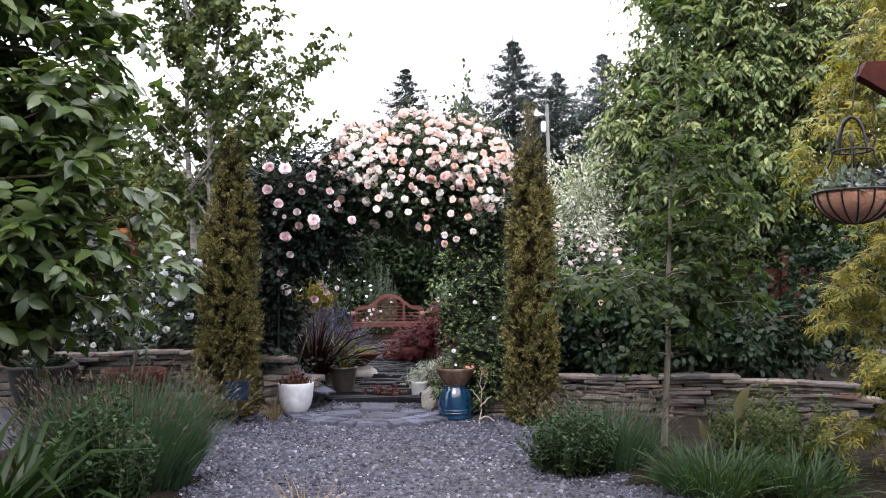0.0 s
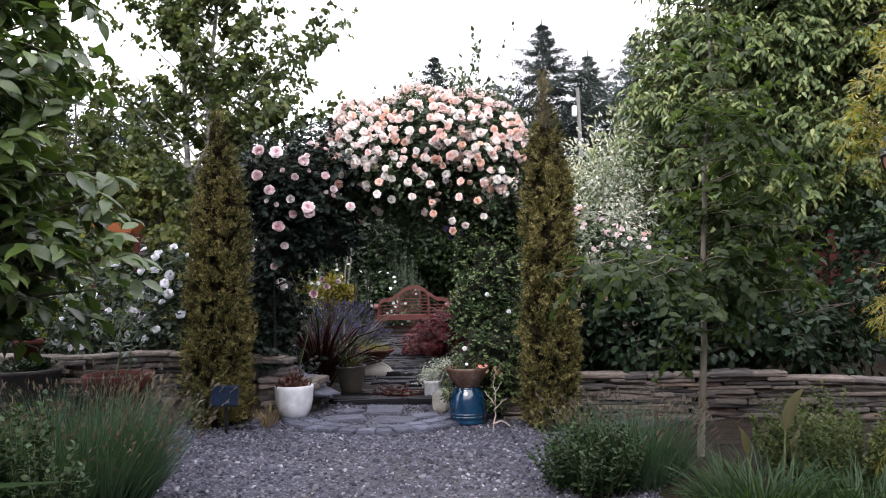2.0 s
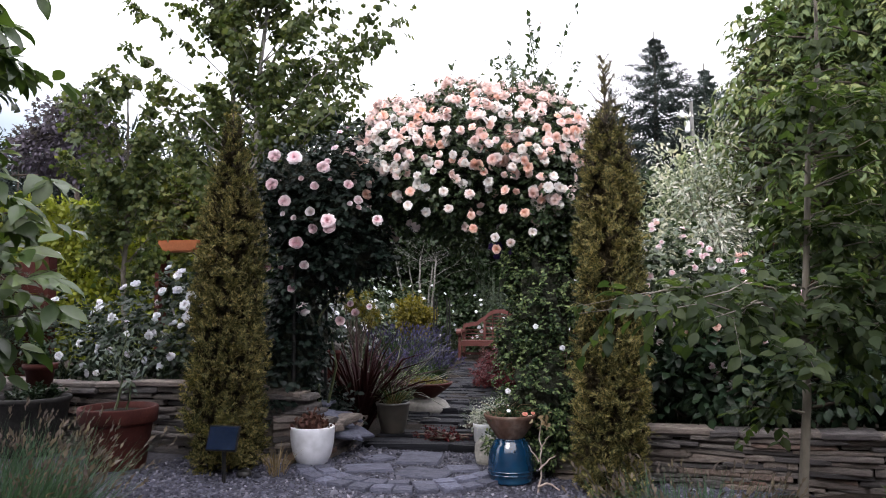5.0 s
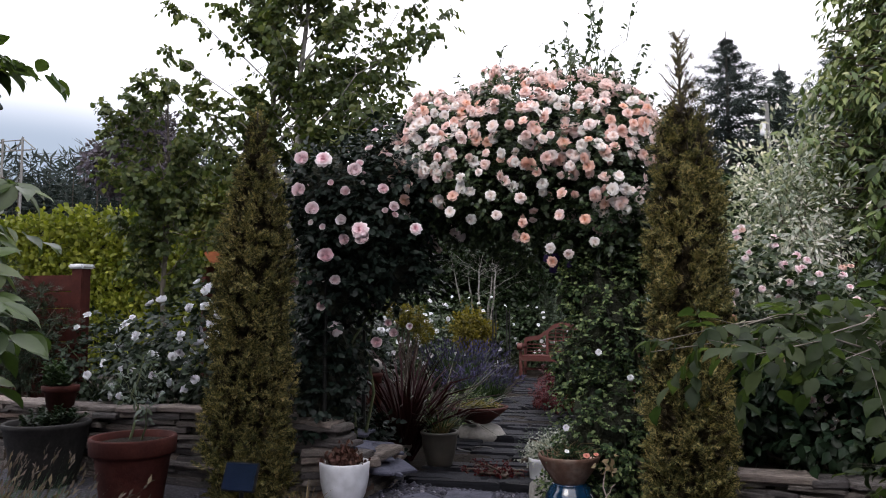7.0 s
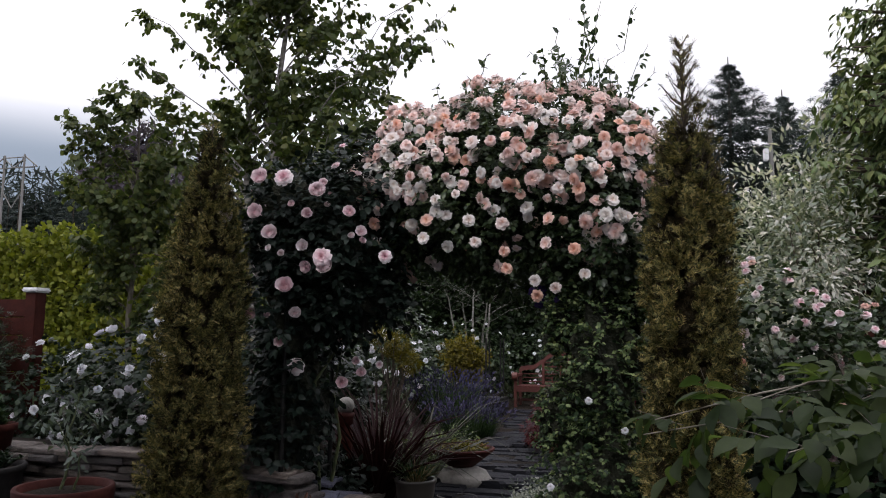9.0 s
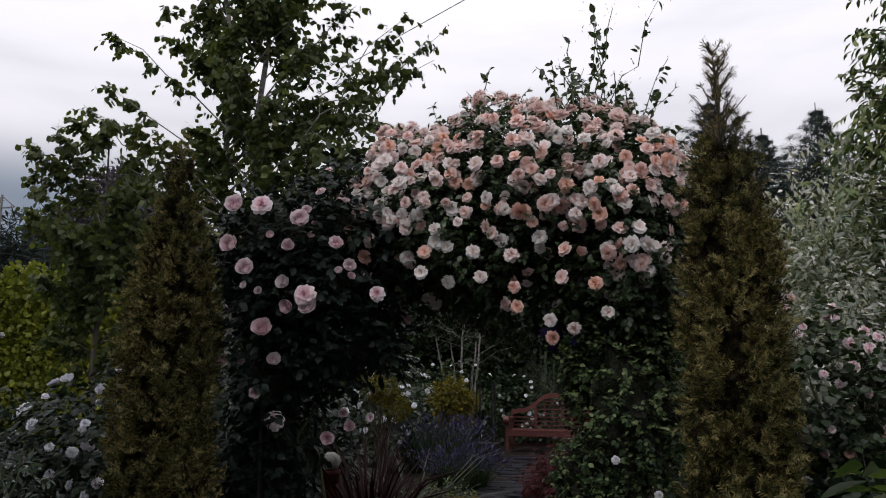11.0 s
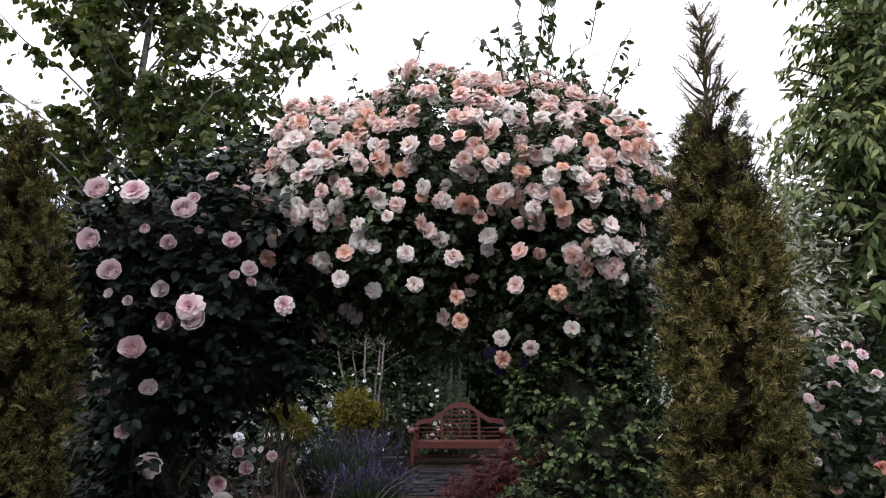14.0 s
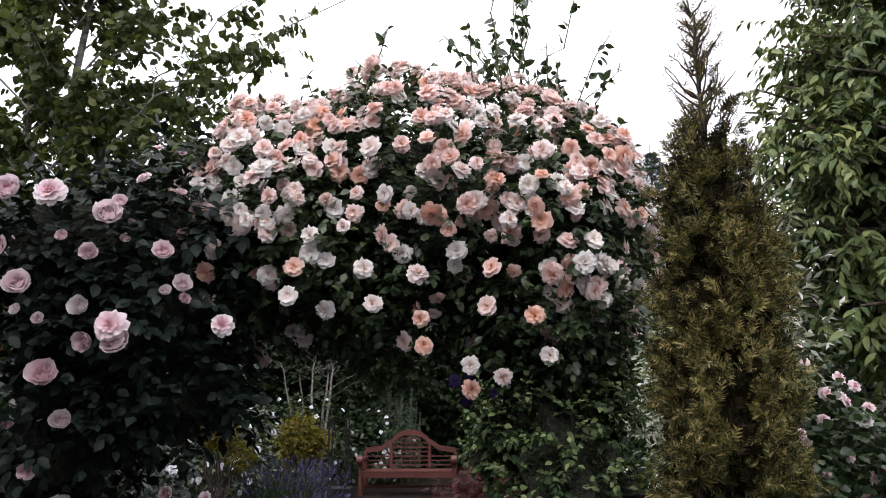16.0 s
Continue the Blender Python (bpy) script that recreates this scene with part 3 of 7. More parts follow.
def build_pebbles():
    """Loose angular stones over the gravel in front of the arch."""
    rng = np.random.default_rng(11)
    n = 21000
    x, y = rng.uniform(-2.5, 1.9, n), rng.uniform(3.9, 7.7, n)
    s = rng.uniform(0.006, 0.017, n) * (1 + (rng.random(n) < 0.03))
    base = np.array([(1, 0, 0), (-0.5, 0.85, 0), (-0.5, -0.85, 0), (0.35, 0.55, 0.7), (-0.75, 0.05, 0.62), (0.4, -0.6, 0.72)], float)
    tris = np.array([(0, 1, 3), (1, 4, 3), (1, 2, 4), (2, 5, 4), (2, 0, 5), (0, 3, 5), (3, 4, 5)])
    a = rng.uniform(0, 6.283, n)
    tilt = rng.normal(size=(n, 6, 1)) * 0.16
    v = base[None] * (1 + rng.normal(size=(n, 6, 3)) * 0.2)
    rx = v[..., 0] * np.cos(a)[:, None] - v[..., 1] * np.sin(a)[:, None]
    ry = v[..., 0] * np.sin(a)[:, None] + v[..., 1] * np.cos(a)[:, None]
    p = np.stack([rx, ry, v[..., 2] + tilt[..., 0]], -1) * s[:, None, None]
    p += np.stack([x, y, ground_z(x, y) - 0.001], -1)[:, None]
    t = tris[None] + (np.arange(n) * 6)[:, None, None]
    ob = new("gravel", mesh_from("gravel", p, t.reshape(-1, 3), M_PEBBLE))
    tagged(ob, "loose grey and brown crushed gravel stones", "gravel", kind="stuff")


def slab_meshes(rng, mat, count, rough=0.1, rise=1.0, square=1.25):
    """Irregular slabs one unit long, wide and high, with chipped edges."""
    out = []
    for _ in range(count):
        k = 9
        a = np.sort(np.concatenate([math.pi / 4 + np.arange(4) * math.pi / 2 + rng.normal(size=4) * 0.06, rng.uniform(0, 6.283, k - 4)])) if square > 1.3 else np.sort(rng.uniform(0, 6.283, k) * 0.25 + np.arange(k) * 6.283 / k * 0.95)
        sq = 1 / np.maximum(np.abs(np.cos(a)), np.abs(np.sin(a)))
        r = 0.5 * np.minimum(sq, square) * (1 + rng.normal(size=k) * rough)
        ring = np.stack([r * np.cos(a), r * np.sin(a)], -1)
        bm = bmesh.new()
        layers = []
        for f, z in ((0.93, 0.0), (1.0, 0.18), (0.99, 0.8), (0.92, 1.0)):
            layers.append([bm.verts.new((x * f, y * f, z * rise + rng.normal() * 0.04)) for x, y in ring])
        for lo, hi in zip(layers, layers[1:]):
            for i in range(k):
                bm.faces.new((lo[i], lo[(i + 1) % k], hi[(i + 1) % k], hi[i]))
        bm.faces.new(layers[-1])
        bm.faces.new(layers[0][::-1])
        me = bpy.data.meshes.new("slab")
        bm.to_mesh(me)
        bm.free()
        me.materials.append(mat)
        out.append(me)
    return out


def slate_wall(name, ends, tops, depth, seed, meshes, label, course=(0.022, 0.052), length=(0.16, 0.58)):
    """Dry-stacked slates along a line of points on the plan; tops gives the height at each point."""
    rng = np.random.default_rng(seed)
    ends = [np.array(e, float) for e in ends]
    wall = thing(name, (0, 0, 0), label, "stone wall", kind="structure")
    seg = [np.linalg.norm(b - a) for a, b in zip(ends, ends[1:])]
    total = sum(seg)

    def along(s):
        for i, ln in enumerate(seg):
            if s <= ln or i == len(seg) - 1:
                f = s / ln
                d = (ends[i + 1] - ends[i]) / ln
                return ends[i] + (ends[i + 1] - ends[i]) * f, d, tops[i] + (tops[i + 1] - tops[i]) * f
            s -= ln
    # earth and rubble behind the face
    cv, ct = [], []
    steps = max(6, int(total / 0.25))
    for i in range(steps + 1):
        c, d, top = along(total * i / steps)
        nrm = np.array([-d[1], d[0]])
        z0 = gz(*c)
        for o in (0.06, depth + 0.35):
            q = c + nrm * o
            cv += [(q[0], q[1], z0 - 0.05), (q[0], q[1], z0 + top - 0.05)]
    for i in range(steps):
        k = i * 4
        ct += [(k, k + 4, k + 5, k + 1), (k + 1, k + 5, k + 7, k + 3), (k + 2, k + 3, k + 7, k + 6)]
    put("rubble", mesh_from("rubble", cv, np.array(ct), M_SOIL), wall)
    z = -0.02
    while z < max(tops):
        h = rng.uniform(*course)
        s = rng.uniform(-0.15, 0.0)
        while s < total:
            ln = rng.uniform(*length) * (0.8 if z + h > max(tops) - 0.06 else 1.0)
            c, d, top = along(min(max(s + ln / 2, 0), total))
            if z + h * 0.6 < top:
                nrm = np.array([-d[1], d[0]])
                cap = z + 1.7 * h > top
                dep = depth * rng.uniform(0.8, 1.15) * (1.06 if cap else 1)
                q = c + nrm * (dep / 2 + rng.normal() * 0.014 - (0.02 if cap else 0))
                hh = h * rng.uniform(0.86, 1.02)
                m = Matrix.Translation((q[0], q[1], gz(*c) + z + 0.02 * math.sin(s * 2.3 + z * 9 + seed) + rng.normal() * 0.003)) @ Matrix.Rotation(math.atan2(d[1], d[0]) + rng.normal() * 0.05, 4, "Z") @ Matrix.Rotation(rng.normal() * 0.014 - 0.046 * math.cos(s * 2.3 + z * 9 + seed) * 0.8, 4, "Y") @ Matrix.Diagonal((ln * 1.03, dep, hh * 1.06, 1))
                put("stone", meshes[rng.integers(len(meshes))], wall, m=m)
            s += ln * rng.uniform(0.92, 1.02)
        z += h * 0.98
    return wall


def build_paving(meshes, steps):
    """Half circle of pavers between the pots, and slate steps that lead on to the bench."""
    rng = np.random.default_rng(21)
    ring = thing("paved_circle", (0, 0, 0), "two curved rows of grey pavers edging a small gravel circle", "paving", kind="structure")
    c = np.array([-0.68, 7.08])
    for r, n, w in ((0.80, 15, 0.12), (0.665, 12, 0.12)):
        for i in range(n):
            a = math.radians(188 + 164 * (i + 0.5) / n) + rng.normal() * 0.012
            p = c + r * np.array([math.cos(a), math.sin(a)])
            ln = r * math.radians(164) / n * rng.uniform(0.88, 0.97)
            put("paver", meshes[rng.integers(len(meshes))], ring, m=Matrix.Translation((p[0], p[1], gz(*p) - 0.03)) @ Matrix.Rotation(a + math.pi / 2, 4, "Z") @ Matrix.Diagonal((ln * 1.04, w * 1.04, rng.uniform(0.055, 0.07), 1)))
    for x, y, lx, ly, t in ((-0.66, 7.30, 0.34, 0.44, 0.08), (-0.95, 6.86, 0.36, 0.26, 0.4), (-0.52, 6.80, 0.40, 0.28, -0.2), (-0.98, 7.22, 0.22, 0.2, 0.9), (-0.27, 7.02, 0.24, 0.2, 0.3)):
        put("flagstone", meshes[rng.integers(len(meshes))], ring, m=Matrix.Translation((x, y, gz(x, y) - 0.035)) @ Matrix.Rotation(t, 4, "Z") @ Matrix.Diagonal((lx, ly, 0.055, 1)))
    path = thing("slate_path", (0, 0, 0), "path of long flat slate slabs leading to the bench", "path", kind="structure")
    y = 7.62
    while y < 16.5:
        d = rng.uniform(0.09, 0.19) * (1.0 if y < 11 else 1.5)
        xc = -0.68 - (y - 7.6) * 0.075
        level = 0.035 + 0.03 * math.sin(y * 2.1) if y < 9.5 else 0.015
        x, right = xc - rng.uniform(0.5, 0.66), xc + rng.uniform(0.42, 0.58)
        while x < right:
            ln = rng.uniform(0.24, 0.72)
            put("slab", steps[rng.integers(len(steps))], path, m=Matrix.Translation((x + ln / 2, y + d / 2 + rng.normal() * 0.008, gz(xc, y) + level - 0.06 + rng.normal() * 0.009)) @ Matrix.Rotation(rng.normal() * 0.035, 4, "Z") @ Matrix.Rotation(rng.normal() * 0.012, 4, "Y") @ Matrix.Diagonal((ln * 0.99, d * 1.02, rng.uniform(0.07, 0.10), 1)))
            x += ln + rng.uniform(0.0, 0.03)
        y += d + rng.uniform(0.0, 0.025)


def build_beds():
    """Raised soil behind the walls."""
    for name, x0, x1, y0, y1, z in (("soil_bed_left", -7.5, -2.15, 7.05, 12.0, 0.42), ("soil_bed_right", 0.8, 6.5, 7.05, 12.0, 0.30)):
        xs, ys = np.linspace(x0, x1, 24), np.linspace(y0, y1, 20)
        gx, gy = np.meshgrid(xs, ys)
        rng = np.random.default_rng(5)
        edge = np.minimum.reduce([smoothstep(x0 - 0.01, x0 + 0.3, gx), smoothstep(-x1 - 0.01, -x1 + 0.3, -gx), smoothstep(-y1 - 0.01, -y1 + 0.5, -gy), smoothstep(y0 - 0.3, y0 + 0.02, gy)])
        gzz = ground_z(gx, gy) - 0.06 + (z + 0.03 + rng.normal(size=gx.shape) * 0.02) * edge
        q = [(j * 24 + i, j * 24 + i + 1, (j + 1) * 24 + i + 1, (j + 1) * 24 + i) for j in range(19) for i in range(23)]
        ob = new(name, mesh_from(name, np.stack([gx, gy, gzz], -1).reshape(-1, 3), np.array(q), M_SOIL, True))
        tagged(ob, "dark garden soil of a raised planting bed", "soil", kind="structure")


def build_front_bed():
    """Dark earth and litter in the beds at both edges of the gravel."""
    rng = np.random.default_rng(8)
    for name, cx, cy, rx, ry in (("soil_patch_right", 2.5, 5.4, 1.55, 1.45), ("soil_patch_left", -2.6, 3.9, 1.25, 1.35)):
        v, q, n, rings = [], [], 48, 8
        wob = 1 + 0.07 * np.sin(np.arange(n) * 2 * math.pi / n * 3 + cx) + 0.05 * rng.normal(size=n)
        for k in range(1, rings + 1):
            for i in range(n):
                a = 2 * math.pi * i / n
                x, y = cx + rx * k / rings * wob[i] * math.cos(a), cy + ry * k / rings * wob[i] * math.sin(a)
                v.append((x, y, gz(x, y) + (0.035 if k < rings else -0.01) + (abs(rng.normal()) * 0.012 if k < rings else 0)))
        for k in range(rings - 1):
            for i in range(n):
                q.append((k * n + i, (k + 1) * n + i, (k + 1) * n + (i + 1) % n, k * n + (i + 1) % n))
        top = len(v)
        v.append((cx, cy, gz(cx, cy) + 0.035))
        tris = [(a, b, c) for a, b, c, _ in q] + [(a, c, d) for a, _, c, d in q] + [(top, i, (i + 1) % n) for i in range(n)]
        ob = new(name, mesh_from(name, v, np.array(tris), M_SOIL, True))
        tagged(ob, "dark planted earth at the edge of the gravel", "soil", kind="structure")


def build_border():
    """Planted earth on both sides of the path beyond the arch."""
    xs, ys = np.linspace(-9, 7, 60), np.linspace(8.0, 21.5, 60)
    gx, gy = np.meshgrid(xs, ys)
    rng = np.random.default_rng(6)
    z = ground_z(gx, gy) + 0.012 + np.abs(rng.normal(size=gx.shape)) * 0.018
    q = [(j * 60 + i, j * 60 + i + 1, (j + 1) * 60 + i + 1, (j + 1) * 60 + i) for j in range(59) for i in range(59)]
    ob = new("soil_border", mesh_from("soil_border", np.stack([gx, gy, z], -1).reshape(-1, 3), np.array(q), M_SOIL, True))
    tagged(ob, "dark earth of the flower borders beyond the arch", "soil", kind="structure")


# ---- roses ----
def petal(rng, turn, r0, length, width, lift, curl, cup, ruff=1.0):
    """One cupped petal, its rim waved and notched."""
    v = []
    phase = rng.uniform(0, 6.28)
    for j, s in enumerate((0.0, 0.55, 1.0)):
        e = lift - curl * s
        dist = r0 + length * s * math.cos(e)
        h = length * s * math.sin(e) + 0.02
        w = width * (0.5, 1.75, 1.55)[j]
        for u in (-1, -0.35, 0.35, 1):
            a = turn + u * w / max(dist, 0.12) * 0.62
            wave = math.sin(phase + u * 4.2)
            rr = dist * (1.0 - 0.10 * abs(u) ** 2) + ruff * (0.07 * wave + rng.normal() * 0.045) * s * s
            v.append((rr * math.cos(a), rr * math.sin(a), h + cup * abs(u) * s + ruff * (0.10 * wave + rng.normal() * 0.05) * s * s))
    t = []
    for j in range(2):
        for i in range(3):
            k = j * 4 + i
            t += [(k, k + 1, k + 5), (k, k + 5, k + 4)]
    return np.array(v), np.array(t)


def bloom_mesh(seed, mat, rings, name="bloom", ruff=1.0):
    rng = np.random.default_rng(seed)
    got = []
    for count, r0, length, width, lift, curl, cup in rings:
        start = rng.uniform(0, 6.28)
        for i in range(count):
            got.append(petal(rng, start + i * 2 * math.pi / count + rng.normal() * 0.08, r0, length * rng.uniform(0.9, 1.08), width, lift + rng.normal() * 0.08, curl, cup, ruff))
    v, t = join(*got)
    t[t % 12 == 1] = 1  # all petals meet at the heart
    return mesh_from(name, v, t, mat)


FULL = [(8, 0.10, 0.95, 0.40, 0.12, 0.35, 0.05), (9, 0.12, 0.80, 0.34, 0.45, 0.3, 0.10), (8, 0.12, 0.62, 0.26, 0.8, 0.25, 0.10), (7, 0.08, 0.46, 0.2, 1.1, 0.15, 0.06), (5, 0.03, 0.36, 0.16, 1.35, 0.0, 0.03)]
GLOBE = [(7, 0.50, 0.62, 0.60, 0.30, -0.55, 0.06), (8, 0.36, 0.62, 0.44, 0.55, -0.55, 0.05), (9, 0.24, 0.56, 0.30, 0.8, -0.45, 0.05), (9, 0.14, 0.50, 0.22, 1.0, -0.35, 0.04), (7, 0.06, 0.42, 0.16, 1.2, -0.2, 0.03)]
RUFFLE = [(7, 0.08, 0.95, 0.46, 0.25, 0.55, -0.04), (7, 0.10, 0.86, 0.40, 0.62, 0.4, 0.02), (7, 0.08, 0.66, 0.32, 0.95, 0.3, 0.02), (5, 0.05, 0.5, 0.24, 1.25, 0.1, 0.02)]
OPEN = [(6, 0.06, 0.98, 0.56, 0.15, 0.3, 0.06), (6, 0.08, 0.8, 0.44, 0.5, 0.2, 0.05), (5, 0.05, 0.42, 0.26, 1.0, 0.1, 0.02)]
LOOSE = [(7, 0.08, 0.95, 0.42, 0.05, 0.5, 0.0), (8, 0.1, 0.74, 0.32, 0.45, 0.35, 0.06), (7, 0.06, 0.46, 0.22, 0.95, 0.2, 0.05)]
BUD = [(4, 0.02, 0.95, 0.36, 1.15, -0.45, 0.12), (3, 0.01, 1.0, 0.26, 1.35, -0.3, 0.06)]
TINY = [(6, 0.06, 0.9, 0.5, 0.3, 0.2, 0.1), (4, 0.04, 0.5, 0.34, 1.0, 0.0, 0.05)]


def facing(p, d, size, spin=0.0):
    q = Vector(d).to_track_quat("Z", "Y").to_matrix().to_4x4()
    return Matrix.Translation(p) @ q @ Matrix.Rotation(spin, 4, "Z") @ Matrix.Scale(size, 4)


def rose_leaves(rng, p, n_dir, size, shape=OVAL):
    """Sprigs of five leaflets at each point."""
    n = len(p)
    a = unit(n_dir * 0.6 + rng.normal(size=(n, 3)) * 0.5 + np.array([0, 0, -0.25]))
    side = unit(np.cross(a, np.array([0, 0, 1.0])) + rng.normal(size=(n, 3)) * 0.2)
    got = []
    for along_f, side_f in ((1.0, 0.0), (0.55, 0.75), (0.55, -0.75), (0.0, 0.8), (0.0, -0.8)):
        start = p + a * (size * 1.05 * (along_f + 0.1)) + side * (side_f * size * 0.12)
        d = unit(a * (0.35 + along_f) + side * side_f * 1.1 + np.array([0, 0, -0.12]))
        face = unit(n_dir * 0.5 + np.array([0, -0.1, 0.75]) + rng.normal(size=(n, 3)) * 0.45)
        got.append(blades(start, d, face, size * rng.uniform(0.75, 1.15, n), shape, 1.15))
    return join(*got)


def shell_points(rng, blobs, n, low=0.72, front=0.0, outer=False):
    if outer:
        got_p, got_d = shell_points(rng, blobs, n * 4, low, front)
        free = np.ones(len(got_p), bool)
        for c, r in blobs:
            free &= (((got_p - np.array(c)) / np.array(r)) ** 2).sum(1) > (low - 0.08) ** 2
        return got_p[free][:n], got_d[free][:n]
    w = np.array([r[0] * r[1] + r[1] * r[2] + r[0] * r[2] for _, r in blobs])
    k = rng.choice(len(blobs), n, p=w / w.sum())
    c, r = np.array([b[0] for b in blobs], float)[k], np.array([b[1] for b in blobs], float)[k]
    d = sphere_dirs(rng, n)
    d[:, 1] = np.where(rng.random(n) < front, -np.abs(d[:, 1]), d[:, 1])
    f = low + (1.04 - low) * rng.random((n, 1)) ** 0.6
    f *= 1 + 0.07 * np.sin(7 * d[:, :1] + 4 * d[:, 2:3] + k[:, None])
    return c + r * d * f, unit(d / r)


def climbing_rose(name, base, blobs, sprigs, leaf_size, leaf, label, canes, seed, front=None):
    rng = np.random.default_rng(seed)
    rose = thing(name, base, label, "rose")
    b = np.array(base)
    p, d = shell_points(rng, blobs, sprigs, 0.62, 0.35, True)
    pi, di = shell_points(rng, blobs, sprigs // 5, 0.5)
    p, d = np.concatenate([p, pi]), np.concatenate([d, di])
    if front:
        p[:, 1] = np.maximum(p[:, 1], front + 0.06 * rng.random(len(p)))
    put("foliage", mesh_from("foliage", *rose_leaves(rng, p - b, d, leaf_size), leaf), rose)
    # solid dark blobs added as the shade between the leaves
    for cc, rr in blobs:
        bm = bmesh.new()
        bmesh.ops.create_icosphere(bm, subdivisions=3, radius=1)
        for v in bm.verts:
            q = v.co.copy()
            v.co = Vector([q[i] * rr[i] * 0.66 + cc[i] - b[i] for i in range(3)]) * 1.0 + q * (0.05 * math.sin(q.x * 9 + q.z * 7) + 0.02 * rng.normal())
        part("shade_core", bm, M_SHADE_CORE, rose, "solid near-black core coloured as shade behind the leaves")
    stems = []
    for a, e in canes:
        stems.append(bough(rng, np.array(a) - b, np.array(e) - b, 0.014, 0.006, 0.08, 7, 5))
    put("cane", mesh_from("cane", *join(*stems), M_GREEN_STEM, True), rose)
    return rose, rng


def add_blooms(rose, meshes, places, dirs, sizes, rng, name="bloom"):
    b = rose.location
    for p, d, s in zip(places, dirs, sizes):
        put(name, meshes[rng.integers(len(meshes))], rose, m=facing(Vector(p) - b, d, s, rng.uniform(0, 6.28)))


APRICOT_BLOBS = [((-0.15, 7.45, 2.33), (0.80, 0.74, 0.64)), ((0.30, 7.35, 2.22), (0.42, 0.65, 0.55)), ((-0.65, 7.4, 2.33), (0.55, 0.62, 0.54)), ((0.33, 7.12, 1.90), (0.34, 0.40, 0.26))]
BLUSH_BLOBS = [((-1.36, 7.2, 2.04), (0.58, 0.56, 0.52)), ((-1.05, 7.35, 2.32), (0.48, 0.58, 0.40)), ((-1.55, 7.05, 2.18), (0.34, 0.40, 0.30)), ((-1.58, 7.2, 1.62), (0.30, 0.42, 0.55)), ((-1.25, 7.25, 1.65), (0.42, 0.4, 0.28)), ((-1.72, 7.2, 0.75), (0.24, 0.33, 0.62)), ((-1.62, 7.25, 1.0), (0.24, 0.33, 0.42))]
VINE_BLOBS = [((0.36, 7.1, 1.25), (0.30, 0.34, 0.58)), ((0.32, 7.05, 0.62), (0.34, 0.34, 0.48)), ((0.40, 7.05, 0.42), (0.26, 0.26, 0.30)), ((0.45, 7.2, 1.6), (0.2, 0.3, 0.3)), ((0.12, 7.05, 0.95), (0.16, 0.16, 0.22)), ((0.18, 6.95, 0.24), (0.3, 0.22, 0.2)), ((0.14, 7.1, 1.45), (0.14, 0.16, 0.2))]


def build_arch():
    """The hidden iron arch that carries the climbers."""
    arch = thing("rose_arch", (-0.6, 7.3, 0), "black iron garden arch grown over with climbing roses", "arch")
    for y in (-0.35, 0.35):
        pts = [(-0.98, y, 0)] + [(-0.98, y, 1.5)] + [(-0.98 + 0.98 * (1 - math.cos(a)), y, 1.5 + 0.75 * math.sin(a)) for a in np.linspace(0.2, math.pi - 0.2, 9)] + [(0.98, y, 1.5), (0.98, y, 0)]
        v, t = tube(np.array(pts), np.full(len(pts), 0.016), 6)
        put("hoop", mesh_from("hoop", v, t, M_IRON, True), arch)
    for x, z in ((-0.98, 0.5), (-0.98, 1.0), (-0.98, 1.5), (-0.5, 2.1), (0, 2.24), (0.5, 2.1), (0.98, 1.5), (0.98, 1.0), (0.98, 0.5)):
        put("rung", mesh_from("rung", *tube(np.array([(x, -0.35, z), (x, 0.35, z)]), [0.009, 0.009], 5), M_IRON), arch)


